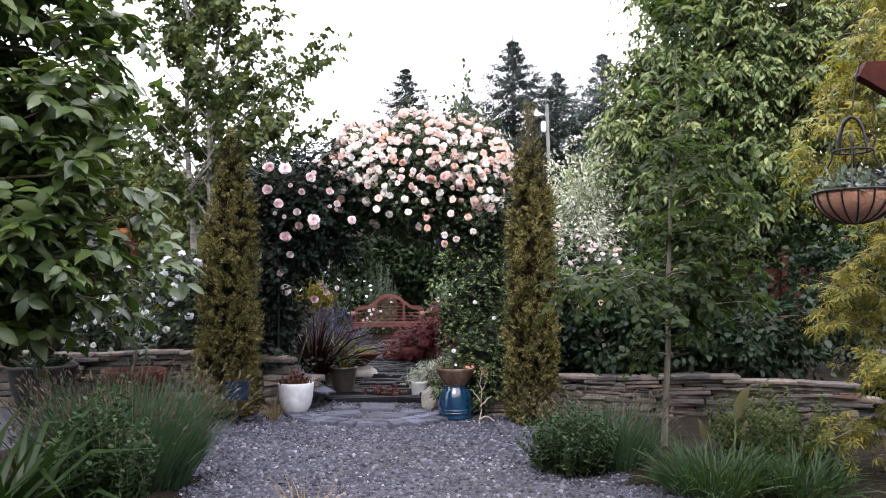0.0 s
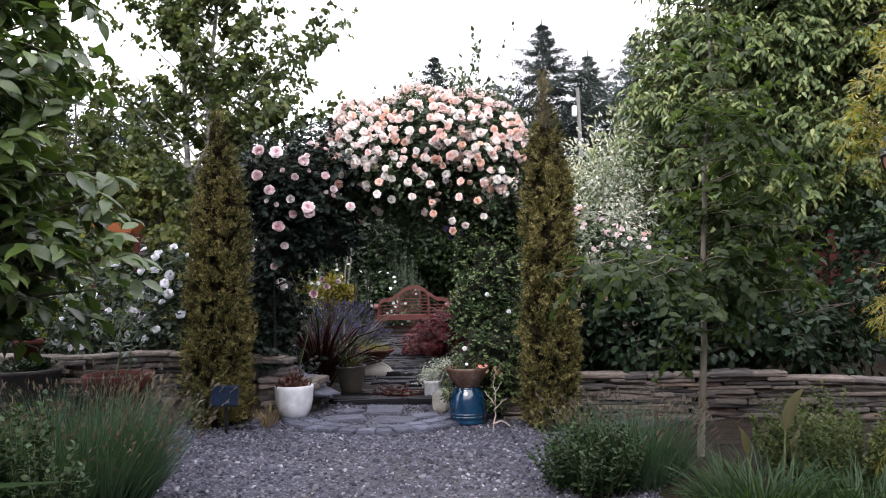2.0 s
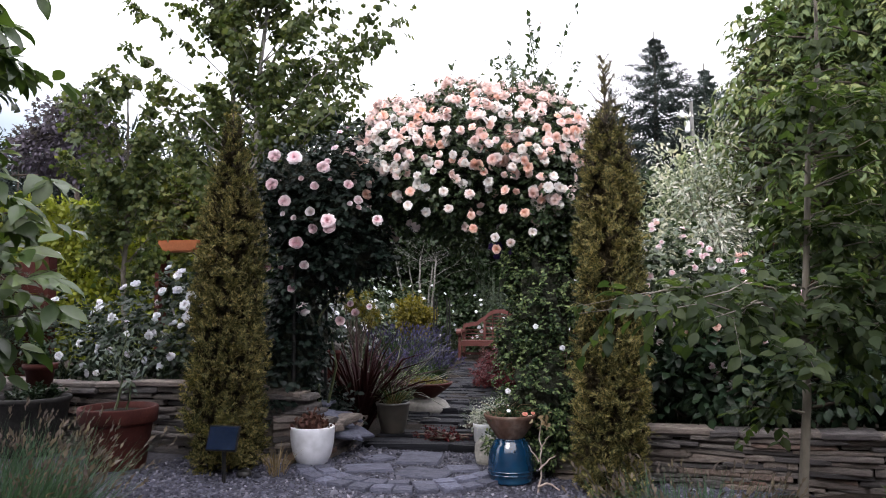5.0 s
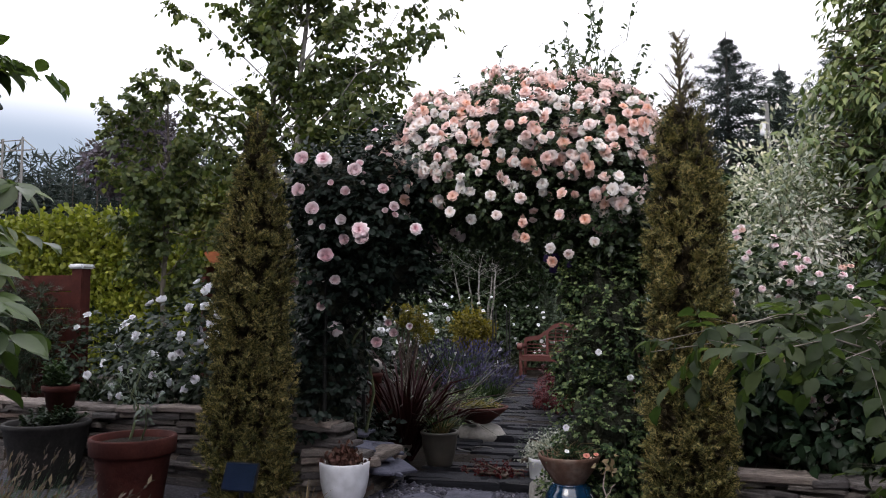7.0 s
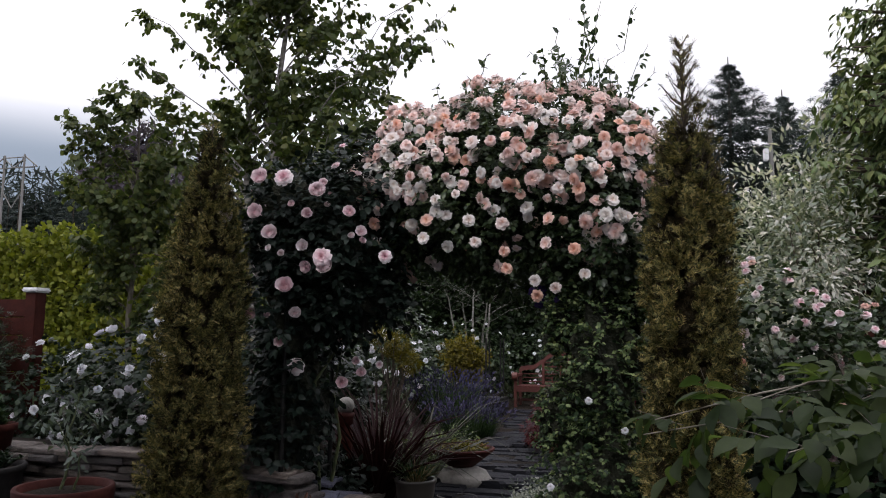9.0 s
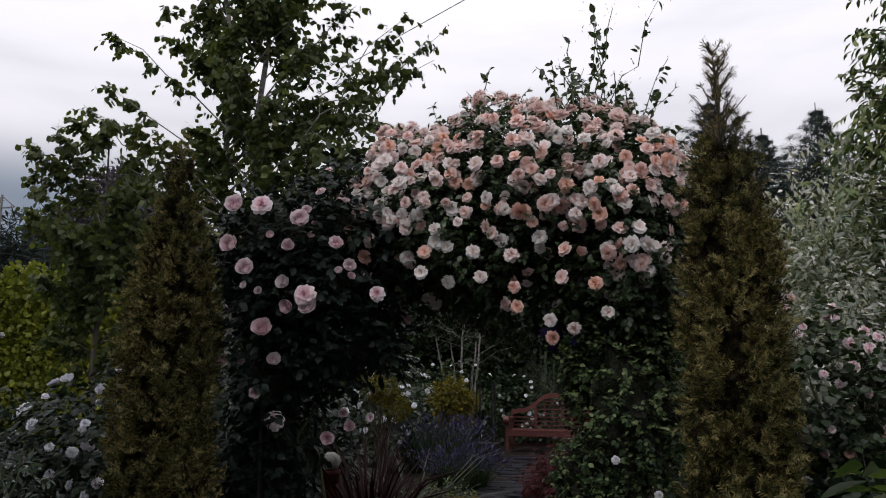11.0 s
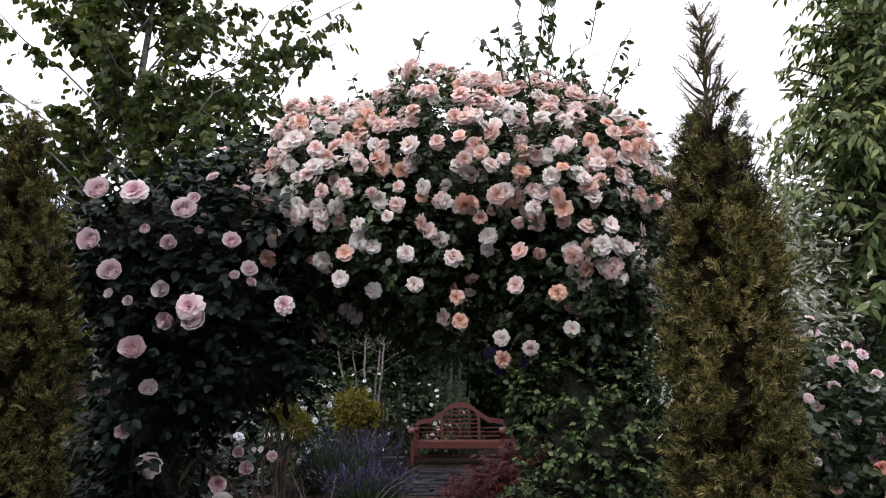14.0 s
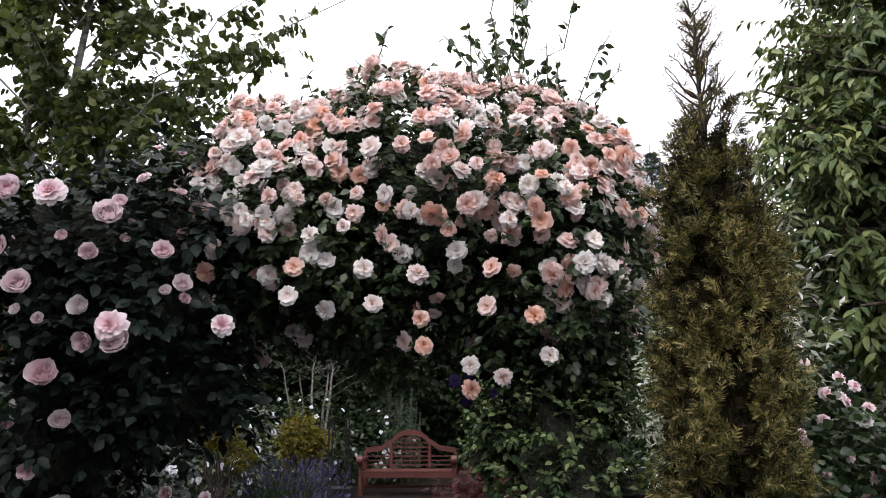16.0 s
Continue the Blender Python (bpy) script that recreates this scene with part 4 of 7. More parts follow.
def build_roses():
    full_a, loose_a, bud_a = [bloom_mesh(1, M_APRICOT, FULL), bloom_mesh(2, M_APRICOT, RUFFLE), bloom_mesh(3, M_APRICOT, RUFFLE), bloom_mesh(8, M_APRICOT, RUFFLE)], [bloom_mesh(4, M_APRICOT, OPEN), bloom_mesh(5, M_APRICOT, OPEN), bloom_mesh(6, M_APRICOT, LOOSE)], [bloom_mesh(7, M_APRICOT, BUD, "bud")]
    globe_b, bud_b = [bloom_mesh(k, M_BLUSH, GLOBE, ruff=0.55) for k in (11, 12, 13)] + [bloom_mesh(14, M_BLUSH, FULL, ruff=0.6)], [bloom_mesh(15, M_BLUSH, BUD, "bud")]
    rose, rng = climbing_rose("climbing_rose", (0.32, 7.3, gz(0.32, 7.3)), APRICOT_BLOBS, 5600, 0.038, M_ROSE_LEAF, "climbing rose covered in peach and pale pink blooms over an arch", [((0.36 + 0.04 * i, 7.3 + 0.1 * i, 0), (0.40 + 0.06 * i, 7.3, 1.9)) for i in range(3)], 31)
    # crowded blooms over the top and right flank, scattered ones below
    p, d = shell_points(rng, APRICOT_BLOBS[:3], 9000, 0.97, 0.5, True)
    keep = (p[:, 1] < 7.6) & (p[:, 2] > 1.78) & ((p[:, 1] < 7.3) | (p[:, 2] > 2.5))
    top = smoothstep(1.85, 2.4, p[:, 2])
    right = smoothstep(0.15, 0.5, p[:, 0])
    drift = np.array([noise.noise(Vector(q) * 4.5) for q in p])
    chance = (0.14 + 0.75 * top + 0.4 * right) * np.clip(0.75 + 1.9 * drift, 0.04, 1.5)
    keep &= rng.random(len(p)) < chance
    p, d = p[keep], d[keep]
    # trusses of two to seven blooms that overlap one another
    chosen, free = [], np.ones(len(p), bool)
    for i in range(len(p)):
        if len(chosen) >= 1080:
            break
        if not free[i]:
            continue
        near = np.linalg.norm(p - p[i], axis=1)
        mates = np.flatnonzero((near < 0.10) & free)
        crowd = int(rng.integers(1, 8)) if p[i, 2] > 2.2 or p[i, 0] > 0.25 else int(rng.integers(1, 4))
        truss = []
        for k in mates[np.argsort(near[mates])]:
            if len(truss) < crowd and all(np.linalg.norm(p[k] - p[q]) > 0.04 for q in truss):
                truss.append(int(k))
        chosen += truss
        free &= near > rng.uniform(0.07, 0.135) * (1.0 if p[i, 2] > 2.15 or p[i, 0] > 0.2 else 1.7)
    p, d = p[chosen], unit(d[chosen] + np.array([0, -0.3, 0.2]) + rng.normal(size=(len(chosen), 3)) * 0.5)
    p = p + d * rng.uniform(-0.015, 0.035, (len(p), 1))
    first = np.argsort(p[:, 1] + 0.25 * p[:, 2])[:300]
    rest = np.setdiff1d(np.arange(len(p)), first)
    size = rng.uniform(0.027, 0.044, len(p))
    add_blooms(rose, full_a + loose_a, (p + d * 0.03)[first], d[first], size[first], rng)
    if len(rest):
        far = []
        for k in rest:
            me = (full_a + loose_a)[rng.integers(7)]
            v = np.empty(len(me.vertices) * 3, np.float32)
            me.vertices.foreach_get("co", v)
            t = np.empty(len(me.polygons) * 3, np.int32)
            me.polygons.foreach_get("vertices", t)
            m = np.array(facing((p[k] + d[k] * 0.03) - np.array(rose.location), d[k], size[k], rng.uniform(0, 6.28)))
            far.append((v.reshape(-1, 3) @ m[:3, :3].T + m[:3, 3], t.reshape(-1, 3)))
        put("crest_blooms", mesh_from("crest_blooms", *join(*far), M_PALE_CREST, True), rose, "pale pink blooms crowding the crest", kind="stuff")
    # hanging singles along the lower rim
    low = [(0.02, 1.70), (0.13, 1.66), (0.29, 1.73), (-0.14, 1.77), (-0.15, 1.86), (0.24, 1.86), (0.08, 1.90), (-0.32, 1.92), (-0.16, 2.02), (0.10, 2.03), (-0.02, 2.10), (0.38, 2.0), (0.47, 1.92), (-0.62, 1.95), (-0.60, 2.05), (0.02, 1.62), (-0.35, 2.04), (0.30, 2.03), (-0.70, 2.18)]
    q = np.array([(x, 6.74 + 0.05 * rng.normal() * (i % 2), z) for i, (x, z) in enumerate(low)])
    add_blooms(rose, full_a + loose_a[:1], q, [(rng.normal() * 0.25, -1, 0.15 + rng.normal() * 0.2) for _ in low], rng.uniform(0.032, 0.042, len(low)), rng)
    p, d = shell_points(rng, APRICOT_BLOBS, 110, 0.98, 0.6)
    add_blooms(rose, bud_a, p + d * 0.05, unit(d + np.array([0, 0, 0.6])), rng.uniform(0.012, 0.02, len(p)), rng, "bud")
    # wild shoots above the dome
    sv, lv, tips = [], [], []
    for i in range(100):
        tall = i < 5
        x = rng.uniform(0.10, 0.30) if tall else rng.uniform(0.05, 0.45) if i < 22 else rng.uniform(-0.85, 0.62)
        h = rng.uniform(0.58, 0.86) if tall else rng.uniform(0.22, 0.42) if i < 22 else rng.uniform(0.08, 0.26)
        a = np.array([x, 7.35 + rng.normal() * 0.2, 2.88 - 0.42 * abs(x + 0.15) ** 1.5])
        e = a + np.array([rng.normal() * 0.13 + 0.08 if tall else rng.normal() * 0.14, rng.normal() * 0.1, h])
        sv.append(bough(rng, a, e, 0.005, 0.002, 0.02, 5, 4))
        k = int(6 + h * (12 if tall else 24))
        s = rng.uniform(0.25, 1.0, k)[:, None]
        lp = a + (e - a) * s
        lv.append(blades(lp, unit(rng.normal(size=(k, 3)) + np.array([0, 0, 0.1])), unit(rng.normal(size=(k, 3)) * 0.6 + np.array([0, -0.4, 0.8])), rng.uniform(0.026, 0.055, k) * (1.25 if tall else 1.0), OVAL))
        tips.append(e)
    bl = np.array(rose.location)
    v, t = join(*sv)
    put("shoots", mesh_from("shoots", v - bl, t, M_GREEN_STEM), rose, kind="stuff")
    v, t = join(*lv)
    put("shoot_leaves", mesh_from("shoot_leaves", v - bl, t, M_ROSE_LEAF), rose, kind="stuff")
    more = [np.array(e) + rng.normal(size=3) * np.array([0.05, 0.04, 0.05]) for e in tips[:10] for _ in range(7)]
    add_blooms(rose, bud_a, tips + more, [unit(rng.normal(size=3) * 0.5 + np.array([0, 0, 1.0])) for _ in tips + more], [0.013] * len(tips + more), rng, "bud")

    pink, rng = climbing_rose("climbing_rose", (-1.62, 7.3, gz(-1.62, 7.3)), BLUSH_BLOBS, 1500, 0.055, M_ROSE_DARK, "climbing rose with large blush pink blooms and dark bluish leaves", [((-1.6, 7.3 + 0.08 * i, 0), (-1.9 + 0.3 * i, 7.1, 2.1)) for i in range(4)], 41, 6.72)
    large = [(-1.22, 6.60, 2.22), (-1.60, 6.62, 2.32), (-1.61, 6.60, 2.11), (-1.51, 6.59, 1.98), (-1.47, 6.72, 1.68), (-1.46, 6.64, 2.32), (-1.19, 6.62, 1.84), (-1.18, 6.66, 1.78), (-1.52, 6.98, 1.20), (-1.84, 6.65, 2.10)]
    middling = [(-1.31, 6.66, 2.10), (-1.05, 6.68, 2.10), (-0.99, 6.72, 1.99), (-0.85, 6.75, 1.85), (-1.75, 6.80, 1.52), (-1.45, 6.82, 1.52), (-1.16, 7.18, 1.16), (-1.27, 7.13, 1.10), (-1.36, 6.72, 1.92), (-1.34, 6.74, 1.80)]
    little = [(-1.41, 6.66, 2.16), (-1.55, 6.66, 1.90), (-1.47, 6.66, 1.87), (-1.64, 6.82, 1.51), (-1.20, 7.18, 1.23), (-1.06, 7.23, 1.21), (-1.31, 7.2, 1.36), (-1.19, 6.62, 2.27), (-1.19, 6.68, 2.15), (-1.06, 6.74, 1.97)]
    for spots, lo, hi in ((large, 0.050, 0.060), (middling, 0.037, 0.045), (little, 0.022, 0.031)):
        add_blooms(pink, globe_b, spots, [(0.25 + rng.normal() * 0.25, -1, 0.3 + rng.normal() * 0.22) for _ in spots], rng.uniform(lo, hi, len(spots)), rng)
    p, d = shell_points(rng, BLUSH_BLOBS[:5], 14, 1.0, 0.85)
    add_blooms(pink, globe_b, p, unit(d + np.array([0, -0.3, 0.1]) + rng.normal(size=p.shape) * 0.3), rng.uniform(0.024, 0.036, len(p)), rng)
    p, d = shell_points(rng, BLUSH_BLOBS[:5], 46, 1.14, 0.6)
    add_blooms(pink, bud_b, p, unit(d + np.array([0, 0, 0.7])), rng.uniform(0.014, 0.024, len(p)), rng, "bud")
    p, d = shell_points(rng, BLUSH_BLOBS[1:2], 34, 1.0, 0.5)
    p[:, 2] = np.maximum(p[:, 2], 2.42)
    add_blooms(pink, bud_b + globe_b[3:], p, unit(d + np.array([0, 0, 0.7])), rng.uniform(0.015, 0.028, len(p)), rng, "bud")

    vine, rng = climbing_rose("climbing_vine", (0.42, 7.15, gz(0.42, 7.15)), VINE_BLOBS, 2100, 0.029, M_VINE, "light green small-leaved climber clothing the arch leg", [((0.42, 7.15, 0), (0.35, 7.0, 1.5)), ((0.5, 7.2, 0), (0.5, 7.2, 1.7))], 51)
    violet = [bloom_mesh(61, M_VIOLET_PETAL, [(6, 0.05, 0.95, 0.42, 0.1, 0.2, 0.05)])]
    pts = [(0.0 + 0.05 * rng.normal(), 7.05 + 0.03 * rng.normal(), 1.66 + 0.035 * rng.normal()) for _ in range(6)]
    add_blooms(vine, violet, pts, [(rng.normal() * 0.4, -1, rng.normal() * 0.4) for _ in pts], rng.uniform(0.024, 0.032, 6), rng)
    small = [bloom_mesh(62, M_WHITE_PETAL, FULL)]
    pts = [(0.30, 6.74, 1.07), (0.10, 6.74, 0.62), (0.48, 6.78, 0.92), (0.22, 6.72, 0.40)]
    add_blooms(vine, small, pts, [(0.1, -1, 0.3)] * 4, [0.02] * 4, rng)


def rose_bush(name, base, blobs, sprigs, leaf_size, leaf, meshes, blooms, size, label, seed, front=0.7, group=""):
    rng = np.random.default_rng(seed)
    bush = thing(name, base, label, "rose bush", group)
    b = np.array(base)
    p, d = shell_points(rng, blobs, sprigs, 0.45)
    put("foliage", mesh_from("foliage", *rose_leaves(rng, p - b, d, leaf_size, ROUND), leaf), bush)
    stems = [bough(rng, (rng.normal() * 0.05, rng.normal() * 0.05, 0), q - b, 0.012, 0.004, 0.06, 5, 5) for q in p[:14]]
    put("stems", mesh_from("stems", *join(*stems), M_GREEN_STEM), bush, kind="stuff")
    p, d = shell_points(rng, blobs, blooms, 0.98, front)
    add_blooms(bush, meshes, p, unit(d + np.array([0, -0.3, 0.3]) + rng.normal(size=p.shape) * 0.2), rng.uniform(0.7, 1.2, blooms) * size, rng)
    return bush


# ---- conifers and trees ----
def cypress(base, height, radius, tufts, seed, label, bare=0.0):
    """A narrow column of upright feathery tufts with dark gaps between them."""
    rng = np.random.default_rng(seed)
    tree = thing("cypress", base, label, "conifer", "pair of cypress columns")
    def column(f):
        return radius * np.interp(f, [0, 0.08, 0.3, 0.55, 0.68, 0.77, 0.86, 0.93, 0.97, 1.0], [0.88, 0.98, 1.0, 0.96, 0.84, 0.60, 0.33, 0.13, 0.04, 0.01])

    def sprays(count, inner, outer, lo, hi, mat, name, label=""):
        h = rng.random(count * 3) * height * (0.95 if bare else 1.0)
        h = h[rng.random(count * 3) < (0.04 + 0.96 * column(h / height) / radius) * (1 - 0.93 * bare * smoothstep(0.70, 0.87, h / height))][:count]
        f = h / height
        a = rng.uniform(0, 6.283, len(h))
        gap = np.array([noise.noise(Vector((math.cos(u) * 3.2, math.sin(u) * 3.2 + seed, w * 7.0))) for u, w in zip(a, h)])
        open_here = (gap > -0.13) | (outer < 0.9)
        h, f, a = h[open_here], f[open_here], a[open_here]
        count = len(h)
        bulge = 1 + 0.07 * np.sin(2 * a + h * 5 + seed) + 0.09 * np.sin(5 * a - h * 9) + 0.09 * np.sin(9 * a + h * 17) + 0.06 * rng.normal(size=count)
        r = column(f) * (inner + (outer - inner) * rng.random(count) ** 0.6) * bulge
        lean = 0.02 * np.sin(h * 1.7 + seed) * f
        centre = np.stack([r * np.cos(a) + lean, r * np.sin(a), h], -1)
        per = 8
        own = np.repeat(np.arange(count), per)
        n = len(own)
        out = np.stack([np.cos(a), np.sin(a), np.zeros(count)], -1)[own]
        grow = unit(out * rng.uniform(0.3, 1.2, (count, 1))[own] + np.array([0, 0, 0.85]) + (rng.normal(size=(count, 3)) * 0.35)[own])
        s = rng.random((n, 1))
        span = (rng.uniform(0.05, 0.11, (count, 1)) * np.clip(1.2 - 0.5 * f, 0.4, 1.2)[:, None])[own]
        p = centre[own] + grow * s * span + rng.normal(size=(n, 3)) * 0.008
        along = unit(grow + rng.normal(size=(n, 3)) * 0.45)
        face = unit(out + rng.normal(size=(n, 3)) * 0.6)
        size = rng.uniform(lo, hi, n) * (1.1 - 0.4 * s[:, 0]) * np.clip(1.15 - 0.4 * f[own], 0.6, 1)
        put(name, mesh_from(name, *blades(p, along, face, size, FERN, 1.0), mat), tree, label)
    sprays(int(tufts * 1.15), 0.62, 1.0, 0.04, 0.082, M_CYPRESS, "foliage")
    # inner sprays: dead brown, coloured dark so the gaps look shaded
    sprays(tufts // 2, 0.1, 0.72, 0.06, 0.09, M_DEAD_SHADE_SPRAY, "inner_foliage", "dead brown sprays coloured dark as shade inside the column")
    pts = np.array([(0.02 * math.sin(z * 1.7 + seed) * z / height, 0, z) for z in np.linspace(0, height * (0.93 if bare else 1.0), 9)])
    put("trunk", mesh_from("trunk", *tube(pts, np.linspace(0.055, 0.004, 9)), M_BARK, True), tree)
    if bare:
        tw, sp = [], []
        for _ in range(190):
            z = rng.uniform(height * 0.62, height * 0.97)
            a = rng.uniform(0, 6.283)
            ln = rng.uniform(0.14, 0.32) * max(0.2, 1.15 - 0.95 * (z - height * 0.62) / (height * 0.38))
            sway = 0.02 * math.sin(z * 1.7 + seed) * z / height
            e = np.array([sway + math.cos(a) * ln * 0.68, math.sin(a) * ln * 0.68, z + ln * 0.75])
            o = np.array([sway, 0, z])
            tw.append(bough(rng, o, e, 0.005, 0.0015, -0.05, 4, 4))
            k = 6
            q = o + (e - o) * rng.uniform(0.3, 1, k)[:, None]
            sp.append(blades(q, unit((e - o)[None] * 3 + rng.normal(size=(k, 3)) * 0.5), sphere_dirs(rng, k), rng.uniform(0.02, 0.045, k), BRUSH))
        put("twigs", mesh_from("twigs", *join(*tw), M_BARK), tree, kind="stuff")
        put("tip_sprays", mesh_from("tip_sprays", *join(*sp), M_CYPRESS), tree, kind="stuff")
    return tree


def crown_branches(rng, foot, head, blobs, limbs, twigs, per, twig_len, size, shape, r0, droop=0.3, spread=0.9, width=1.0, up=0.6, start=0.25, rise=0.35):
    """Limbs from a trunk, twigs off the limbs, leaves in two ranks along the twigs."""
    foot, head = np.asarray(foot, float), np.asarray(head, float)
    w = np.array([r[0] * r[1] * r[2] for _, r in blobs]) ** 0.67
    k = rng.choice(len(blobs), limbs, p=w / w.sum())
    c, r = np.array([b[0] for b in blobs], float)[k], np.array([b[1] for b in blobs], float)[k]
    d = sphere_dirs(rng, limbs)
    tip = c + r * d * (0.55 + 0.5 * rng.random((limbs, 1)) ** 0.5)
    rel = tip - foot
    f = np.clip((rel[:, 2] - rise * np.linalg.norm(rel[:, :2], axis=1)) / (head - foot)[2], 0.10, 0.98)
    root = foot + (head - foot) * f[:, None]
    wood, leaves = [], []
    for a, b, g in zip(root, tip, f):
        wood.append(bough(rng, a, b, r0 * 0.34 * (1.12 - g), r0 * 0.05, 0.07, 5, 5))
    own = np.repeat(np.arange(limbs), twigs)
    n = len(own)
    s = start + (1 - start) * rng.random((n, 1)) ** 0.75
    sag = 0.07 * np.linalg.norm(tip - root, axis=1)[own][:, None] * np.sin(s * math.pi)
    at = root[own] + (tip - root)[own] * s + np.array([0, 0, 1.0]) * sag
    ldir = unit(tip - root)[own]
    td = unit(ldir * 0.8 + sphere_dirs(rng, n) * spread + np.array([0, 0, -0.35 * droop]))
    tl = twig_len * rng.uniform(0.4, 1.15, (n, 1))
    for i in rng.choice(n, min(n, 260), replace=False):
        wood.append(tube(np.array([at[i], at[i] + td[i] * tl[i]]), [r0 * 0.05, r0 * 0.02], 3))
    o2 = np.repeat(np.arange(n), per)
    m = len(o2)
    j = (np.tile(np.arange(per), n)[:, None] + rng.random((m, 1))) / per
    p = at[o2] + td[o2] * tl[o2] * j + np.array([0, 0, -1.0]) * droop * 0.35 * tl[o2] * j ** 2
    side = unit(np.cross(td[o2], np.array([0, 0, 1.0])) + 1e-4) * np.where(np.tile(np.arange(per), n) % 2, 1, -1)[:, None]
    along = unit(td[o2] * 0.55 + side * 0.8 + np.array([0, 0, -droop]) + rng.normal(size=(m, 3)) * 0.3)
    face = unit(np.array([0, 0, up]) + unit(tip - c)[own][o2] * 0.45 + rng.normal(size=(m, 3)) * 0.32)
    return blades(p, along, face, size * rng.uniform(0.6, 1.15, m), shape, width), wood


def branch_tree(name, base, trunk_top, r0, blobs, limbs, twigs, per, twig_len, size, shape, leaf, bark, label, category, seed, stems=1, group="", **kw):
    """A tree grown limb by limb."""
    rng = np.random.default_rng(seed)
    tree = thing(name, base, label, category, group)
    b = np.array(base, float)
    head = np.array(trunk_top, float)
    wood, got = [], []
    for k in range(stems):
        shift = np.array([rng.normal() * 0.15, rng.normal() * 0.1, 0]) if stems > 1 else np.zeros(3)
        f0, h0 = b + shift, head + shift * 4
        wood.append(bough(rng, f0 - b, h0 - b, r0 / math.sqrt(stems), r0 * 0.14, 0.0, 9, 9, 0.007))
        (v, t), w = crown_branches(rng, f0, h0, blobs, limbs // stems, twigs, per, twig_len, size, shape, r0 / math.sqrt(stems), **kw)
        got.append((v - b, t))
        wood += [(wv - b, wt) for wv, wt in w]
    put("crown", mesh_from("crown", *join(*got), leaf), tree)
    put("trunk", mesh_from("trunk", *join(*wood), bark, True), tree)
    return tree


def leafy_tree(name, base, trunk_top, r0, blobs, clumps, per, clump_r, size, shape, leaf, bark, label, category, seed, droop=0.2, limbs=18, shell=0.55, group="", up=0.35, width=1.0, stems=1, flat=0.0):
    """A tree: tapered trunk, limbs out to its clumps, and a crown of separate leaves."""
    rng = np.random.default_rng(seed)
    tree = thing(name, base, label, category, group)
    b = np.array(base, float)
    (v, t), centres = crown(rng, blobs, clumps, per, clump_r, size, shape, droop, shell, width, flat, up)
    put("crown", mesh_from("crown", v - b, t, leaf), tree)
    top = np.array(trunk_top, float)
    wood = []
    for k in range(stems):
        shift = np.array([rng.normal() * 0.12, rng.normal() * 0.08, 0]) if stems > 1 else np.zeros(3)
        foot = shift * 0.8
        head = top - b + shift * 5
        wood.append(bough(rng, foot, head, r0 / math.sqrt(stems), r0 * 0.25, 0.0, 9, 8))
        for c in centres[rng.choice(len(centres), min(limbs, len(centres)), replace=False)]:
            q = c - b
            f = np.clip((q[2] - 0.35 * np.linalg.norm((q - foot)[:2])) / max(head[2], 0.1), 0.18, 0.97)
            s = foot + (head - foot) * f
            wood.append(bough(rng, s, q, r0 * 0.32 * (1.15 - f), r0 * 0.05, 0.06, 5, 5))
    put("trunk", mesh_from("trunk", *join(*wood), bark, True), tree)
    return tree


def fir(base, height, radius, seed, label, n=5200, mat=M_FIR):
    """A far conifer: tiers of drooping boughs thinning to a spire."""
    rng = np.random.default_rng(seed)
    tree = thing("fir", base, label, "conifer", "far conifers")
    tiers = 25
    k = rng.integers(0, tiers, n)
    f = 1 - (1 - k / tiers) ** 1.25
    bough_no = rng.integers(0, 6, n)
    a = k * 2.4 + bough_no * 1.047 + rng.normal(size=n) * 0.17 * (1.3 - 0.8 * rng.random(n))
    reach = np.minimum(radius, 0.72 * height * (1 - f) + 0.1) * (0.55 + 0.6 * np.abs(np.sin(bough_no * 2.3 + k * 1.7)))
    s = rng.random(n) ** 0.7
    r = reach * s
    z = height * (0.06 + 0.92 * f) - r * 0.22 + 0.2 * r * s + rng.normal(size=n) * height * 0.004
    p = np.stack([r * np.cos(a), r * np.sin(a), z], -1)
    out = np.stack([np.cos(a), np.sin(a), np.full(n, -0.25)], -1)
    along = unit(out + rng.normal(size=(n, 3)) * 0.4)
    face = unit(np.array([0, 0, 1.0]) + rng.normal(size=(n, 3)) * 0.3)
    put("foliage", mesh_from("foliage", *blades(p, along, face, np.minimum(0.95, 0.10 * height * (1 - f) + 0.28) * rng.uniform(0.5, 1.1, n), BRUSH, 1.3), mat), tree)
    put("trunk", mesh_from("trunk", *tube(np.array([(0, 0, 0), (0, 0, height * 0.5), (0, 0, height)]), [radius * 0.09, radius * 0.05, radius * 0.008], 7), M_BARK), tree)
    return tree


